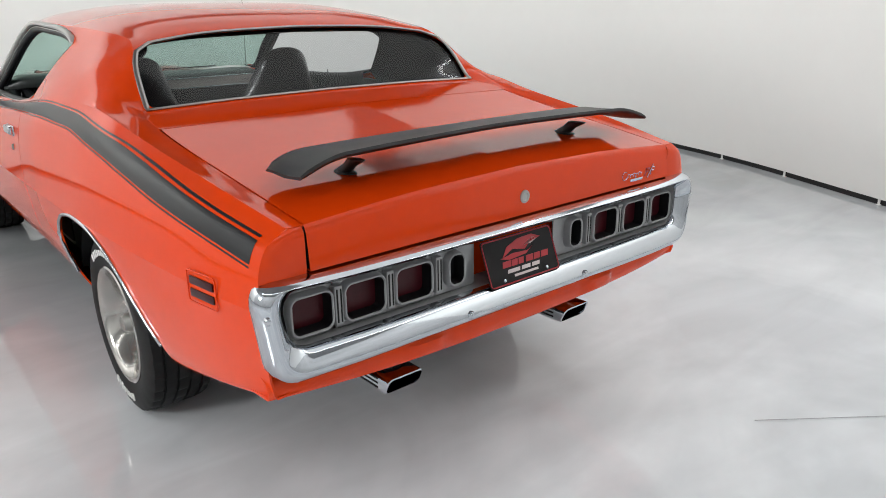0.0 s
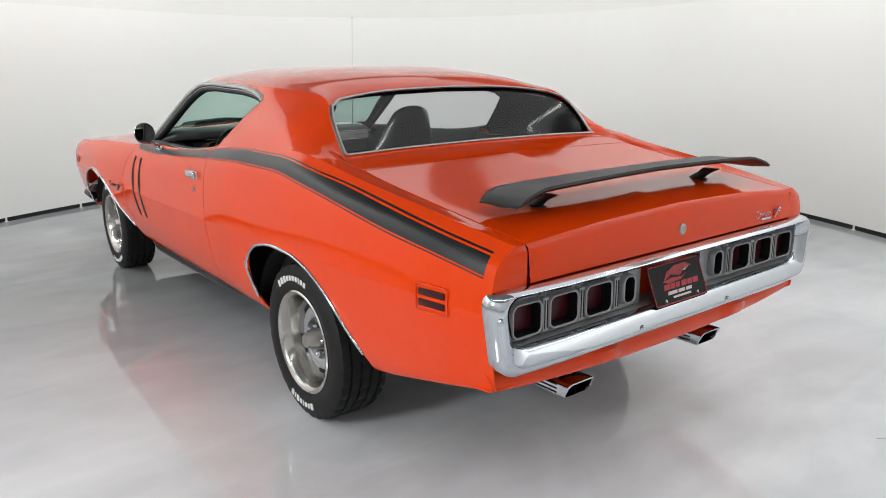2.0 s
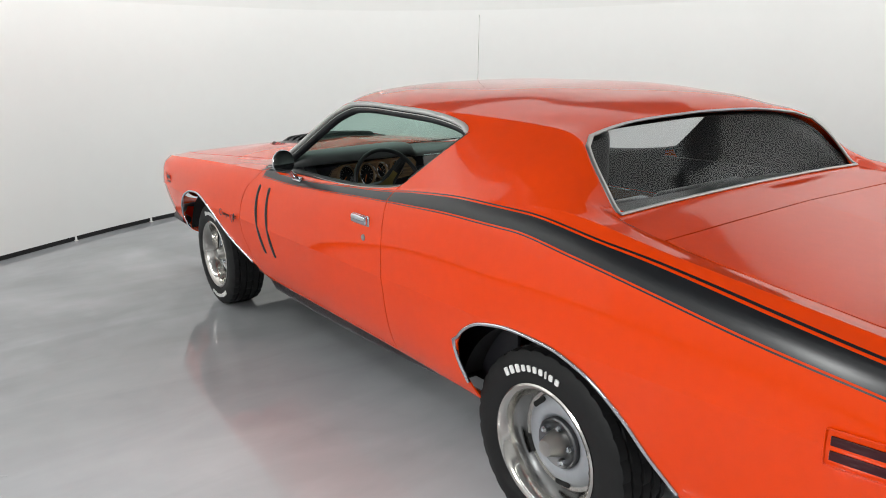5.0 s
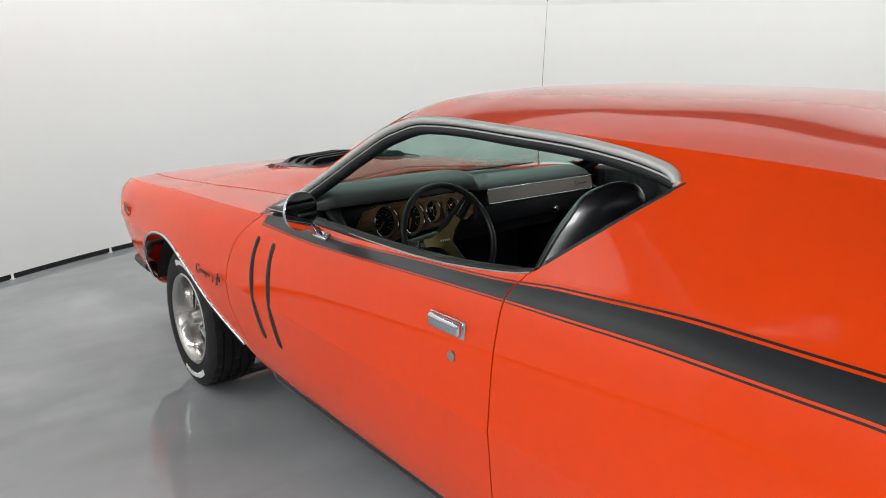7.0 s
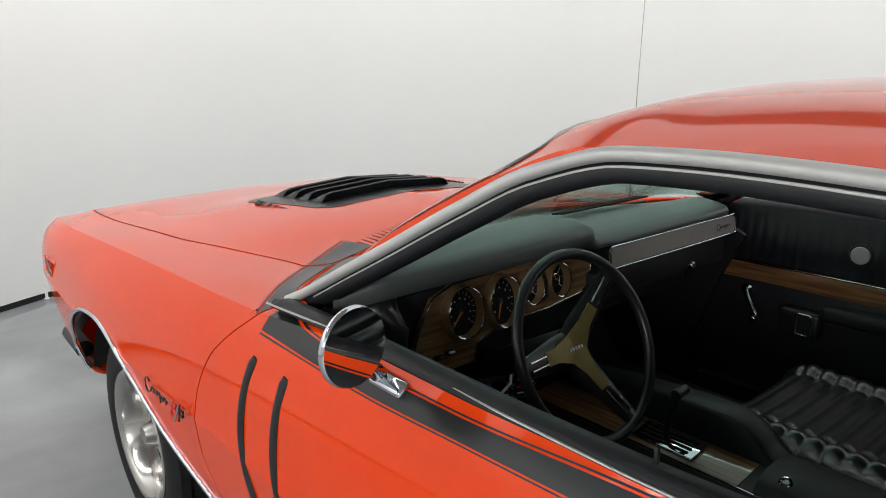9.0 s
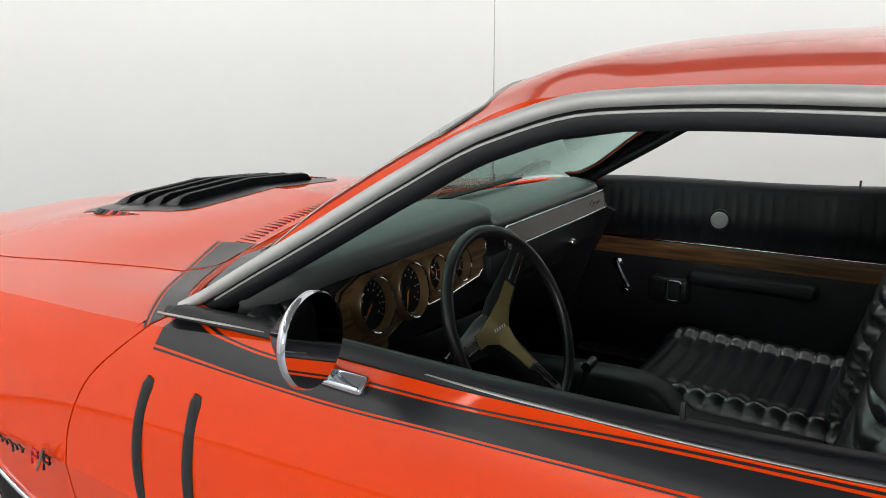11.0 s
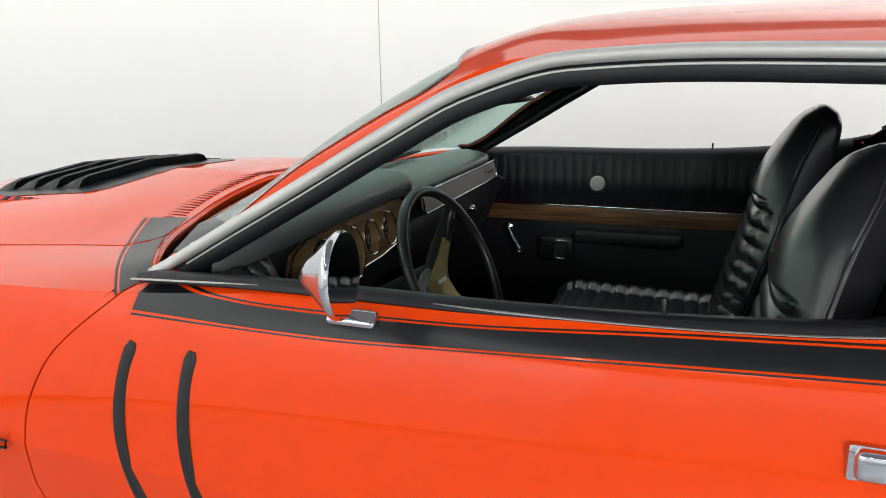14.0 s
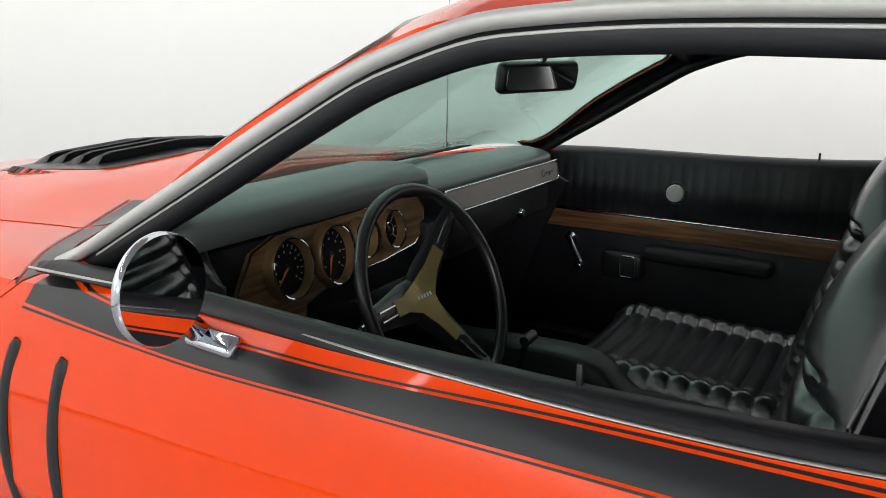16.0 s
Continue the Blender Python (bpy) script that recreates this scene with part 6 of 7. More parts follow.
# bright inner hubs of the two small dials
for cx in (-0.205, -0.108):
    bm = bmesh.new()
    m = PAN @ Matrix.Translation((cx, 0.022, 0.0135))
    rows = [[m @ V(r * math.cos(t), r * math.sin(t), z) for t in np.linspace(0, math.tau, 24, endpoint=False)] for r, z in ((0.016, 0.0), (0.016, 0.002), (0.013, 0.0025))]
    grid_faces(bm, rows, False, True)
    bake(bm, "dial_hub_ring", STEEL, dash, smooth=50)
# switches on the dropped corner
for k in range(4):
    m = PAN @ Matrix.Translation((-0.560 + 0.030 * k, -0.078 + 0.003 * k, 0.012))
    bm = bmesh.new()
    box(bm, m @ V(0, 0, 0.004), (0.022, 0.012, 0.009), 0.002, m.to_3x3())
    bake(bm, "switch_housing", SATIN, fascia, smooth=40, doubles=0)
    bm = bmesh.new()
    box(bm, m @ V(0.002, 0.001, 0.012), (0.013, 0.004, 0.009), 0.001, m.to_3x3())
    bake(bm, "switch_lever", CHROME if k < 3 else WHITE, fascia, smooth=40, doubles=0)
# passenger's silver trim panel with a chrome frame and plain badge strokes
GLV = Matrix.Translation((0.365, 1.930, 0.941)) @ pose(0, 0, 0, 84, 0, 0)
bm = bmesh.new()
prism(bm, rounded(0.62, 0.050, 0.012, 4), 0.008, GLV)
bmesh.ops.recalc_face_normals(bm, faces=bm.faces)
glove = bake(bm, "dash_trim_panel", SILVERPANEL, dash, "warm silver trim panel in a bright frame", smooth=30)
bm = bmesh.new()
tube(bm, [GLV @ V(x, y, 0.009) for x, y in rounded(0.63, 0.058, 0.014, 5)], 0.0030, 8, True)
bmesh.ops.recalc_face_normals(bm, faces=bm.faces)
bake(bm, "trim_frame", CHROME, glove, smooth=50)
script_badge(GLV @ Matrix.Translation((0.195, 0.0, 0.008)), glove, 0.085, SATIN, "dash_badge", False)
bm = bmesh.new()
box(bm, (0.34, 1.975, 0.862), (0.66, 0.07, 0.085), 0.015)
bake(bm, "glove_box", VINYL, dash, "black glove box door", smooth=40, doubles=0)
bm = bmesh.new()
lathe(bm, [(0.0, 0.013), (-0.012, 0.012), (-0.016, 0.008), (-0.016, 0.0001)], 20, Matrix.Translation((0.462, 1.938, 0.845)) @ pose(0, 0, 0, 0, 0, 90))
bmesh.ops.recalc_face_normals(bm, faces=bm.faces)
bake(bm, "glove_box_knob", CHROME, dash, smooth=40)
# kick panels
for side in (-1, 1):
    bm = bmesh.new()
    prism(bm, [(1.90, 0.90), (2.02, 0.955), (2.40, 0.93), (2.42, 0.40), (2.10, 0.40), (1.97, 0.76)], 0.02, Matrix(((0, 0, 1, side * 0.715 - 0.01), (1, 0, 0, 0), (0, 1, 0, 0), (0, 0, 0, 1))))
    bmesh.ops.recalc_face_normals(bm, faces=bm.faces)
    bake(bm, "kick_panel", BURGUNDY if side < 0 else VINYL, car, "dark moulded kick panel", smooth=30)

# ---- steering ----
sw = new("steering_wheel")
sw.parent = car
sw["label"] = "black three-spoke steering wheel with gold-grain inserts"
C0 = V(-0.328, 1.688, 0.876)
SWM = Matrix.Translation(C0) @ pose(0, 0, 0, 90 - 24.5, 0, 0)
bm = bmesh.new()
tube(bm, [SWM @ V(0.1905 * math.cos(a), 0.1905 * math.sin(a), 0) for a in np.linspace(0, math.tau, 96, endpoint=False)], 0.0115, 14, True, 1.0, tuple(SWM.to_3x3() @ V(0, 0, 1)))
bmesh.ops.recalc_face_normals(bm, faces=bm.faces)
bake(bm, "rim", PLASTIC, sw, "black moulded rim", smooth=60)
hub_z = -0.050
for k, deg in enumerate((45, 180, 292)):
    a = radians(deg)
    u, v = V(math.cos(a), math.sin(a), 0), V(-math.sin(a), math.cos(a), 0)
    bm = bmesh.new()
    rows = []
    for r, w, z, th in ((0.0, 0.040, hub_z, 0.014), (0.05, 0.036, hub_z + 0.004, 0.012), (0.11, 0.028, hub_z + 0.022, 0.010), (0.165, 0.022, hub_z + 0.040, 0.008), (0.186, 0.020, -0.004, 0.007)):
        c = u * r + V(0, 0, z)
        rows.append([SWM @ (c + v * (w * math.cos(t)) + V(0, 0, th * math.sin(t))) for t in np.linspace(0, math.tau, 14, endpoint=False)])
    grid_faces(bm, rows, False, True)
    bmesh.ops.recalc_face_normals(bm, faces=bm.faces)
    sp = bake(bm, "spoke", PLASTIC, sw, "black padded spoke", smooth=60)
    bm = bmesh.new()
    rows = []
    for r, w, z in ((0.0, 0.034, hub_z + 0.0155), (0.03, 0.024, hub_z + 0.017), (0.06, 0.015, hub_z + 0.0215), (0.10, 0.014, hub_z + 0.031)):
        c = u * r + V(0, 0, z)
        rows.append([SWM @ (c - v * w), SWM @ (c + v * w), SWM @ (c + v * w - V(0, 0, 0.004)), SWM @ (c - v * w - V(0, 0, 0.004))])
    vs = grid_faces(bm, rows, False, True)
    bm.faces.new(vs[-1])
    bmesh.ops.recalc_face_normals(bm, faces=bm.faces)
    bake(bm, "spoke_insert", GOLD, sp, "gold-grain spoke insert", smooth=40)
    for d in (-0.008, 0.008):
        bm = bmesh.new()
        tube(bm, [SWM @ (u * 0.105 + v * d + V(0, 0, hub_z + 0.0335)), SWM @ (u * 0.165 + v * d + V(0, 0, hub_z + 0.0495))], 0.0022, 6)
        bake(bm, "spoke_line", STEEL, sp, smooth=50)
bm = bmesh.new()
for k in range(5):
    box(bm, SWM @ V(-0.018 + 0.009 * k, 0.0, hub_z + 0.0175), (0.005, 0.007, 0.001), 0, SWM.to_3x3())
bake(bm, "hub_mark", WHITE, sw, smooth=0, doubles=0)
bm = bmesh.new()
ax = (SWM.to_3x3() @ V(0, 0, -1)).normalized()
tube(bm, [C0 + ax * 0.055, C0 + ax * 0.10, C0 + ax * 0.20, C0 + ax * 0.40, C0 + ax * 0.62], [0.045, 0.042, 0.034, 0.032, 0.030], 20)
bmesh.ops.recalc_face_normals(bm, faces=bm.faces)
col = bake(bm, "steering_column", PLASTIC, car, "black steering column", smooth=50)
bm = bmesh.new()
tube(bm, [C0 + ax * 0.11 + V(-0.03, 0, 0), C0 + ax * 0.10 + V(-0.12, -0.01, -0.01)], [0.005, 0.006], 8)
bake(bm, "signal_stalk", CHROME, col, smooth=50)

# extra gauges hung under the dash
aux = new("accessory_gauges")
aux.parent = car
aux["label"] = "small bright accessory gauges with red faces under the dash"
for x, y, z, r in ((-0.300, 1.90, 0.700, 0.022), (-0.252, 1.915, 0.706, 0.020), (-0.345, 1.905, 0.704, 0.016)):
    m = Matrix.Translation((x, y, z)) @ pose(0, 0, 0, 0, 0, 70) @ pose(0, 0, 0, 0, 12, 0)
    bm = bmesh.new()
    lathe(bm, [(0.045, r * 0.9), (0.0, r), (-0.006, r * 1.05), (-0.008, r * 0.95), (-0.004, r * 0.86)], 28, m)
    bmesh.ops.recalc_face_normals(bm, faces=bm.faces)
    pod = bake(bm, "gauge_pod", CHROME, aux, smooth=50)
    bm = bmesh.new()
    disc(bm, m, r * 0.88, 28, -0.003)
    bmesh.ops.recalc_face_normals(bm, faces=bm.faces)
    bake(bm, "pod_face", DIAL, pod, smooth=0)
    bm = bmesh.new()
    for q in (-0.5, 0.45):
        box(bm, m @ V(-0.0045, q * r * 0.6, 0.2 * r), (0.001, r * 0.5, r * 0.22), 0, m.to_3x3())
    bake(bm, "pod_mark", REDMARK, pod, smooth=0, doubles=0)
    bm = bmesh.new()
    box(bm, m @ V(-0.0045, 0, -0.45 * r), (0.001, r * 0.9, r * 0.14), 0, m.to_3x3())
    bake(bm, "pod_scale", WHITE, pod, smooth=0, doubles=0)
for mat_, pts in ((WHITE, [(-0.30, 1.93, 0.735), (-0.33, 1.90, 0.722), (-0.36, 1.90, 0.705)]), (BLUE, [(-0.37, 1.93, 0.72), (-0.38, 1.90, 0.70), (-0.36, 1.90, 0.68)]), (REDMARK, [(-0.40, 1.95, 0.73), (-0.37, 1.91, 0.70), (-0.34, 1.90, 0.69)])):
    bm = bmesh.new()
    tube(bm, [V(*p) for p in pts], 0.0035, 6)
    bake(bm, "wire", mat_, aux, smooth=50)

# ---- pedals, floor film ----
for name, c, s, rot in (("brake_pedal", (-0.365, 2.235, 0.515), (0.145, 0.02, 0.062), (48, 0, 0)), ("gas_pedal", (-0.200, 2.255, 0.535), (0.058, 0.018, 0.15), (-28, 0, 0)), ("parking_brake_pedal", (-0.60, 2.18, 0.46), (0.07, 0.02, 0.05), (40, 0, 10))):
    m = pose(0, 0, 0, *rot)
    bm = bmesh.new()
    box(bm, c, s, 0.006, m)
    ped = bake(bm, name, PLASTIC, car, "black rubber pedal with a bright edge", smooth=40, doubles=0)
    bm = bmesh.new()
    mm = Matrix.Translation(c) @ m
    tube(bm, [mm @ V(x, -s[1] / 2 - 0.001, z) for x, z in rounded(s[0] * 0.96, s[2] * 0.94, 0.006, 4)], 0.0028, 6, True)
    bake(bm, "pedal_trim", CHROME, ped, smooth=50)
    for k in range(6):
        bm = bmesh.new()
        wide = s[0] > s[2]
        off = (k - 2.5) / 6 * (s[0] if wide else s[2]) * 0.9
        box(bm, mm @ (V(off, -s[1] / 2 - 0.001, 0) if wide else V(0, -s[1] / 2 - 0.001, off)), ((0.006, 0.003, s[2] * 0.8) if wide else (s[0] * 0.8, 0.003, 0.008)), 0.001, m)
        bake(bm, "pedal_rib", SATIN, ped, smooth=30, doubles=0)
    bm = bmesh.new()
    tube(bm, [V(*c), V(c[0] + 0.01, c[1] + 0.06, c[2] + 0.14), V(c[0] + 0.02, c[1] + 0.1, 0.80)], 0.008, 8)
    bake(bm, "pedal_arm", STEEL, ped, smooth=50)
bm = bmesh.new()
rows = []
for i, y in enumerate(np.linspace(1.35, 2.26, 24)):
    rows.append([V(x, y + 0.05 * (x + 0.4), 0.291 + 0.006 * noise.noise(V(x * 9, y * 9, 0)) + (0.03 * max(0, (y - 2.12) / 0.14) ** 2)) for x in np.linspace(-0.68, -0.16, 16)])
grid_faces(bm, rows, flip=True)
bmesh.ops.recalc_face_normals(bm, faces=bm.faces)
film = bake(bm, "floor_film", FILM, car, "crinkled clear protective film over the carpet", smooth=60, thick=0.0015)
for r in range(4):
    for k in range(5):
        box_part("film_print", (-0.58 + 0.055 * k + 0.01 * (r % 2), 1.98 - 0.035 * r, 0.301), (0.042, 0.012, 0.001), GAP, film, 0)

# ---- console ----
con = new("centre_console")
con.parent = car
con["label"] = "black centre console with wood-grain side and chrome shifter plate"
fz = pchip([(1.20, 0.545), (1.43, 0.548), (1.47, 0.560), (1.53, 0.612), (1.60, 0.628), (1.90, 0.610), (2.12, 0.585)])
bm = bmesh.new()
rows = []
for y in np.linspace(1.20, 2.13, 48):
    z = float(fz(y))
    rows.append([V(0.155, y, 0.36), V(0.155, y, z - 0.012), V(0.148, y, z - 0.002), V(0.135, y, z), V(0.075, y, z), V(0.065, y, z - 0.010), V(0.060, y, min(z - 0.012, 0.545)), V(-0.045, y, 0.530), V(-0.062, y, 0.522), V(-0.07, y, 0.50), V(-0.075, y, 0.36)])
vs = grid_faces(bm, rows)
for end in (vs[0], vs[-1]):
    bm.faces.new(end)
bmesh.ops.recalc_face_normals(bm, faces=bm.faces)
bake(bm, "console_body", VINYL, con, "black moulded console", smooth=45)
bm = bmesh.new()
rows = [[V(0.056, y, 0.5465), V(-0.044, y, 0.5325), V(-0.050, y, 0.528), V(0.05, y, 0.525)] for y in np.linspace(1.49, 2.09, 20)]
vs = grid_faces(bm, rows, False, True)
for end in (vs[0], vs[-1]):
    bm.faces.new(end)
bmesh.ops.recalc_face_normals(bm, faces=bm.faces)
bake(bm, "console_wood", WOOD, con, "brown wood-grain console top", smooth=30)
bm = bmesh.new()
tube(bm, [V(-0.052, y, 0.5335) for y in np.linspace(1.22, 2.1, 20)] + [V(0.0, 2.12, 0.545), V(0.055, 2.11, 0.555)], 0.0028, 6)
bake(bm, "console_bead", CHROME, con, smooth=50)
bm = bmesh.new()
rows = [[V(0.055 + 0.10 * s, y, 0.535 + 0.038 * math.sqrt(max(0.0, 1 - s * s))) for s in np.linspace(-1, 1, 16)] for y in np.linspace(1.18, 1.455, 14)]
vs = grid_faces(bm, rows)
for end in (vs[0], vs[-1]):
    bm.faces.new(end)
bmesh.ops.recalc_face_normals(bm, faces=bm.faces)
lid = bake(bm, "console_lid", VINYL, con, "black rounded console lid", smooth=50)
bm = bmesh.new()
lathe(bm, [(0.006, 0.014), (-0.003, 0.014), (-0.005, 0.010), (-0.002, 0.007), (-0.002, 0.0001)], 24, Matrix.Translation((-0.005, 1.405, 0.5645)) @ pose(0, 0, 0, 0, 50, 0))
bmesh.ops.recalc_face_normals(bm, faces=bm.faces)
bake(bm, "console_lock", CHROME, lid, smooth=40)
bm = bmesh.new()
m = Matrix.Translation((0.006, 1.690, 0.5425)) @ pose(0, 0, 0, 0, -8, 0)
box(bm, m.translation, (0.075, 0.165, 0.008), 0.003, m.to_3x3())
sp = bake(bm, "shifter_plate", CHROME, con, "chrome shifter plate", smooth=40, doubles=0)
# grooves are black bars on the plate, their shade in the colour
for k in range(4):
    bm = bmesh.new()
    box(bm, m @ V(-0.024 + 0.016 * k, 0, 0.0055), (0.006, 0.13, 0.004), 0.001, m.to_3x3())
    bake(bm, "plate_groove", GAP, sp, smooth=0, doubles=0)
bm = bmesh.new()
tube(bm, [V(0.006, 1.70, 0.545), V(0.004, 1.695, 0.60), V(0.0, 1.675, 0.665)], [0.009, 0.008, 0.007], 10)
tube(bm, [V(-0.012, 1.672, 0.672), V(0.03, 1.672, 0.676)], [0.013, 0.012], 10)
bake(bm, "shift_lever", SATIN, con, smooth=50, doubles=0)

# ---- door trim, inside ----
def door_trim(side):
    """Pleated upper pad, wood strip with a bright bead, plain lower card, crank, pull, armrest."""
    d = door_of[side]
    X = lambda t: side * t
    bm = bmesh.new()
    rows = []
    for y in np.linspace(0.83, 2.045, 220):
        ph = (y / 0.0335) % 1.0
        rib = 0.004 * (abs(math.sin(ph * math.pi)) ** 0.6 - 1)
        zt = float(Z_SILL(y)) + 0.004
        rows.append([V(X(0.838), y, zt - 0.004), V(X(0.815), y, zt + 0.004), V(X(0.792), y, zt), V(X(0.781), y, zt - 0.018), V(X(0.777 - rib), y, zt - 0.03), V(X(0.768 - rib), y, 0.90), V(X(0.764 - rib), y, 0.812)])
    grid_faces(bm, rows, flip=side < 0)
    bmesh.ops.recalc_face_normals(bm, faces=bm.faces)
    bake(bm, "pleated_pad", VINYL, d, "black pleated upper door pad", smooth=60, thick=0.004)
    bm = bmesh.new()
    box(bm, (X(0.764), 1.44, 0.776), (0.012, 1.21, 0.056), 0.003)
    bake(bm, "wood_strip", WOOD, d, "brown wood-grain door strip", smooth=30, doubles=0)
    bm = bmesh.new()
    box(bm, (X(0.761), 1.44, 0.807), (0.012, 1.21, 0.006), 0.002)
    bake(bm, "bright_bead", CHROME, d, smooth=30, doubles=0)
    bm = bmesh.new()
    box(bm, (X(0.770), 1.44, 0.575), (0.018, 1.21, 0.345), 0.004)
    bake(bm, "door_card", VINYL, d, "black vinyl lower door card", smooth=30, doubles=0)
    bm = bmesh.new()
    lathe(bm, [(0.0, 0.026), (-0.010, 0.0255), (-0.012, 0.0235), (-0.012, 0.0001)], 36, Matrix.Translation((X(0.766), 1.584, 0.889)) @ pose(0, 0, 0, 0, 0, 0 if side > 0 else 180))
    bmesh.ops.recalc_face_normals(bm, faces=bm.faces)
    knob = bake(bm, "round_knob", ALUMINIUM, d, "round brushed metal knob", smooth=40)
    bm = bmesh.new()
    lathe(bm, [(0.012, 0.033), (-0.002, 0.033), (-0.005, 0.031), (-0.005, 0.026)], 36, Matrix.Translation((X(0.766), 1.584, 0.889)) @ pose(0, 0, 0, 0, 0, 0 if side > 0 else 180))
    bmesh.ops.recalc_face_normals(bm, faces=bm.faces)
    bake(bm, "knob_ring", PLASTIC, knob, "dark ring round the knob", smooth=40)
    bm = bmesh.new()
    tube(bm, [V(X(0.752), 1.900, 0.716), V(X(0.732), 1.885, 0.700), V(X(0.726), 1.850, 0.648)], [0.010, 0.009, 0.007], 10)
    lathe(bm, [(0.0, 0.010), (-0.028, 0.012), (-0.034, 0.008), (-0.034, 0.0001)], 16, Matrix.Translation((X(0.726), 1.846, 0.640)) @ pose(0, 0, 0, 0, 0, 0 if side > 0 else 180))
    lathe(bm, [(0.014, 0.020), (0.0, 0.019), (-0.004, 0.010)], 20, Matrix.Translation((X(0.752), 1.900, 0.716)) @ pose(0, 0, 0, 0, 0, 0 if side > 0 else 180))
    bake(bm, "window_crank", CHROME, d, "chrome window crank", smooth=50, doubles=0)
    bm = bmesh.new()
    box(bm, (X(0.735), 1.715, 0.658), (0.05, 0.125, 0.085), 0.014, None, 3)
    bake(bm, "pull_recess", PLASTIC, d, "black moulded door pull", smooth=50, doubles=0)
    bm = bmesh.new()
    tube(bm, [V(X(0.708), 1.695 + a, 0.660 + b) for a, b in rounded(0.045, 0.065, 0.01, 4)], 0.0045, 8, True)
    bake(bm, "pull_handle", CHROME, d, smooth=50)
    bm = bmesh.new()
    box(bm, (X(0.735), 1.475, 0.708), (0.062, 0.36, 0.046), 0.018, None, 4)
    bake(bm, "armrest", VINYL, d, "black padded armrest", smooth=60, doubles=0)
    bm = bmesh.new()
    box(bm, (X(0.80), 1.225, 1.008), (0.006, 0.006, 0.04), 0.002)
    bake(bm, "lock_pin", PLASTIC, d, smooth=40, doubles=0)
    bm = bmesh.new()
    tube(bm, [V(X(0.792), y, z) for y, z in ((2.10, 0.80), (2.085, 0.50), (2.05, 0.435), (1.98, 0.42))], 0.006, 8)
    bake(bm, "door_edge", PAINT, d, smooth=50)


for side in (-1, 1):
    door_trim(side)
    box_part("sill_plate", (side * 0.745, 1.42, 0.408), (0.075, 1.2, 0.012), BRIGHT, car, 0.003, None, "bright sill plate")
    bm = bmesh.new()
    box(bm, (side * 0.765, 0.52, 0.70), (0.02, 0.62, 0.62), 0.006)
    qt = bake(bm, "quarter_trim", VINYL, car, "black rear quarter trim with a wood strip", smooth=30, doubles=0)
    box_part("wood_strip", (side * 0.751, 0.52, 0.762), (0.012, 0.60, 0.052), WOOD, qt, 0.003, None, "brown wood-grain strip")
    box_part("bright_bead", (side * 0.749, 0.52, 0.792), (0.012, 0.60, 0.006), CHROME, qt, 0.002)
    box_part("armrest", (side * 0.715, 0.50, 0.690), (0.080, 0.36, 0.060), VINYL, qt, 0.020, None, "black padded armrest")

# black inner sills and cowl sides close the cabin
for side in (-1, 1):
    bm = bmesh.new()
    box(bm, (side * 0.745, 1.5, 0.36), (0.06, 1.9, 0.08), 0.01)
    bake(bm, "inner_sill", VINYL, car, "black inner sill", smooth=40, doubles=0)
    bm = bmesh.new()
    box(bm, (side * 0.79, 2.26, 0.66), (0.03, 0.46, 0.56), 0.01)
    bake(bm, "cowl_side", VINYL, car, smooth=40, doubles=0)
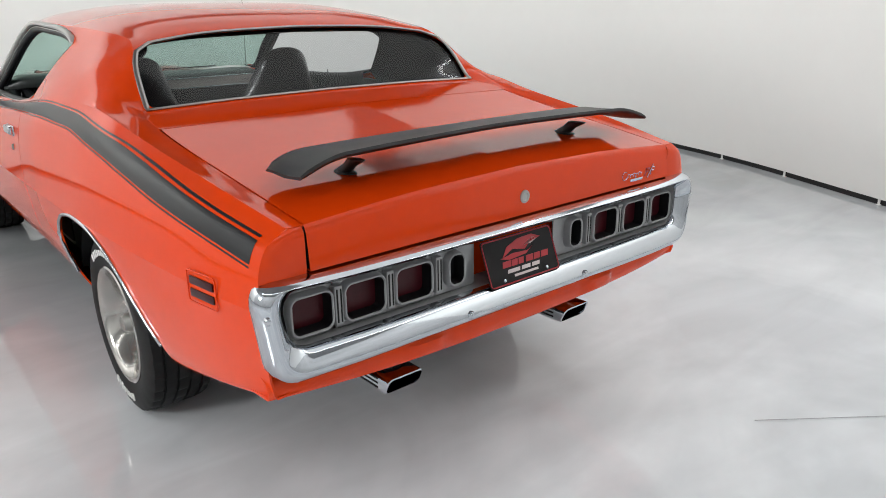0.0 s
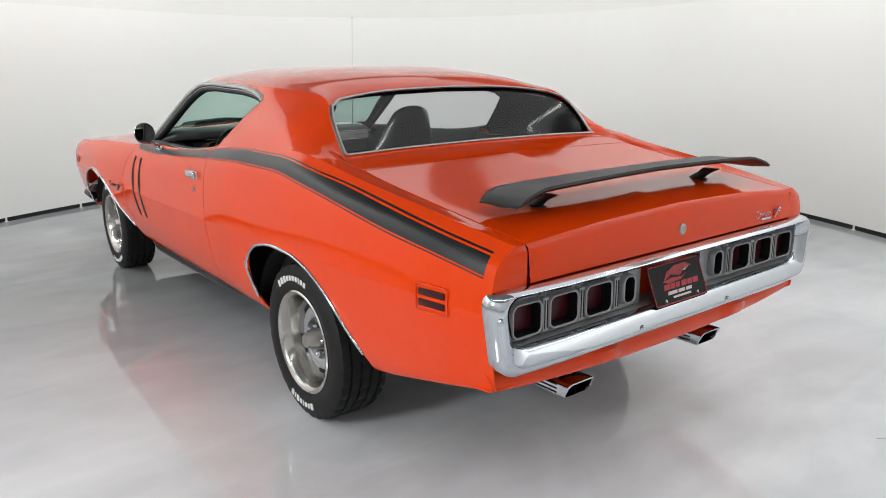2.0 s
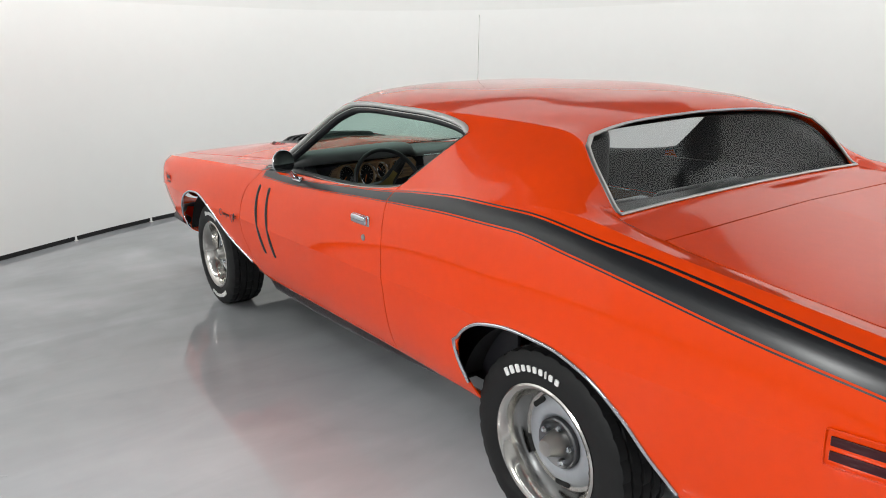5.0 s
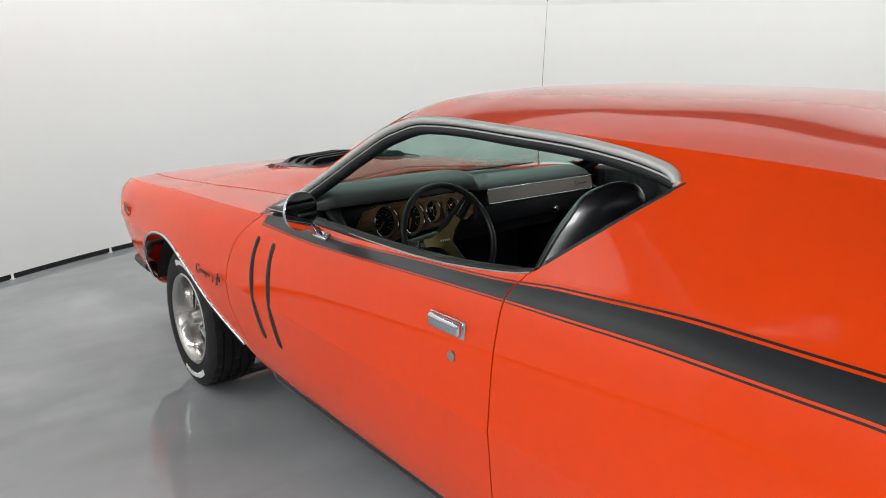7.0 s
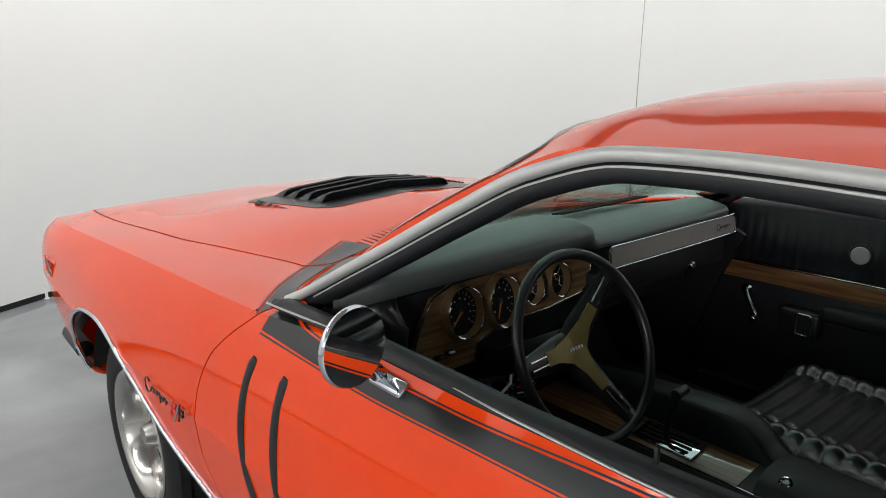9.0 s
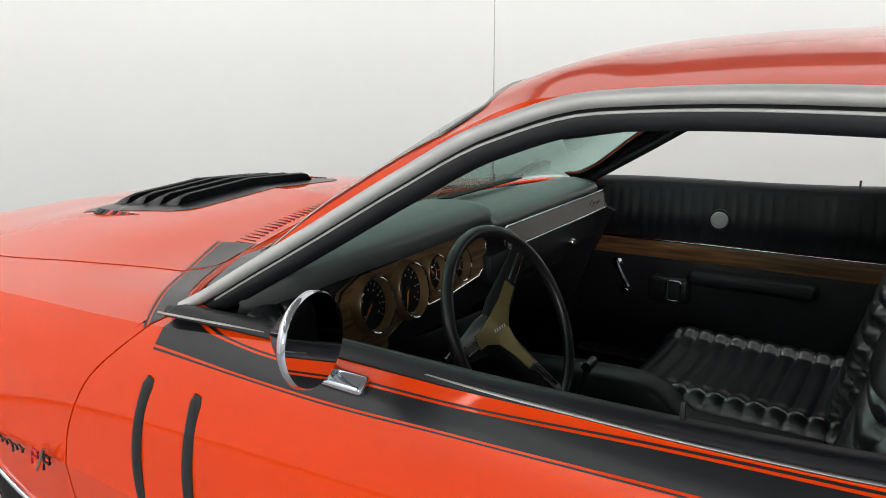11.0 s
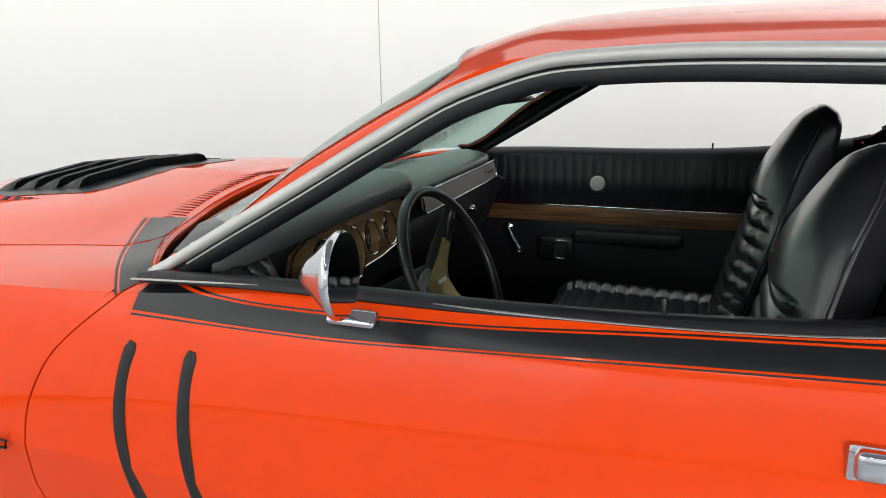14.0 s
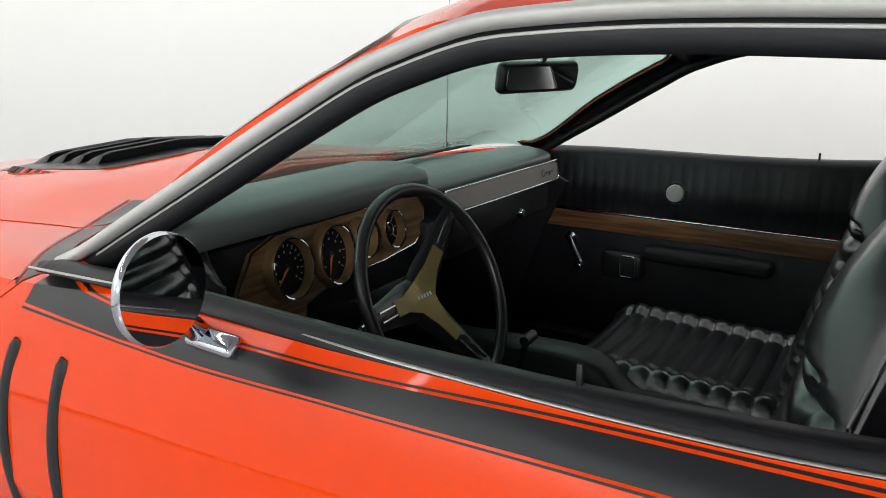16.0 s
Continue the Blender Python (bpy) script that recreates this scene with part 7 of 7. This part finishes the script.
# interior mirror
bm = bmesh.new()
box(bm, (0.0, 1.665, 1.240), (0.235, 0.028, 0.062), 0.014, pose(0, 0, 0, 8, 0, -14), 4)
irm = bake(bm, "interior_mirror", PLASTIC, car, "black interior mirror on a stem", smooth=50, doubles=0)
bm = bmesh.new()
mm = Matrix.Translation((0.0, 1.665, 1.240)) @ pose(0, 0, 0, 8, 0, -14)
prism(bm, rounded(0.215, 0.044, 0.010, 4), 0.0015, mm @ Matrix.Translation((0, -0.0142, 0)) @ pose(0, 0, 0, 90, 0, 0))
bmesh.ops.recalc_face_normals(bm, faces=bm.faces)
bake(bm, "mirror_face", MIRROR, irm, smooth=0)
bm = bmesh.new()
tube(bm, [V(0, 1.675, 1.25), V(0, 1.65, 1.28), V(0, 1.59, 1.318)], 0.007, 8)
bake(bm, "mirror_stem", CHROME, irm, smooth=50)
for side in (-1, 1):
    bm = bmesh.new()
    box(bm, (side * 0.36, 1.43, 1.334), (0.42, 0.14, 0.022), 0.010, pose(0, 0, 0, -14, side * 5, 0), 3)
    bake(bm, "sun_visor", VINYL, car, "black padded sun visor", smooth=50, doubles=0)


# parts nest no deeper than thing, part, sub-part
def level(ob):
    return 0 if ob.parent is None else 1 + level(ob.parent)


for ob in sorted(bpy.data.objects, key=level):
    while level(ob) > 2:
        over = ob.parent
        ob.matrix_basis = over.matrix_basis @ ob.matrix_basis
        ob.parent = over.parent


# the tail of the body rises and draws in a little towards the rear, over the wheels
TAIL_RISE = pchip([(-1.4, 0.037), (-1.12, 0.031), (-0.87, 0.027), (-0.5, 0.018), (-0.14, 0.010), (0.3, 0.0), (0.5, 0.0)])
TAIL_WIDTH = pchip([(-1.4, 0.975), (-1.12, 0.977), (-0.5, 0.983), (-0.14, 0.988), (0.3, 0.995), (0.6, 1.0), (0.8, 1.0)])
done = set()
for ob in car.children_recursive:
    if ob.type != "MESH" or ob.data.name in done or "wheel" in (ob.name[:5], ob.parent.name[:5], (ob.parent.parent or car).name[:5]):
        continue
    done.add(ob.data.name)
    m = ob.matrix_basis.copy()
    up = ob.parent
    while up is not None:
        m = up.matrix_basis @ m
        up = up.parent
    back = m.inverted()
    for v in ob.data.vertices:
        p = m @ v.co
        if p.y < 0.6:
            y = max(p.y, -1.4)
            v.co = back @ V(p.x * float(TAIL_WIDTH(y)), p.y - 0.008 * min(1.0, max(0.0, (0.4 - p.y) / 0.5)), p.z + (float(TAIL_RISE(y)) if p.y < 0.3 else 0.0))
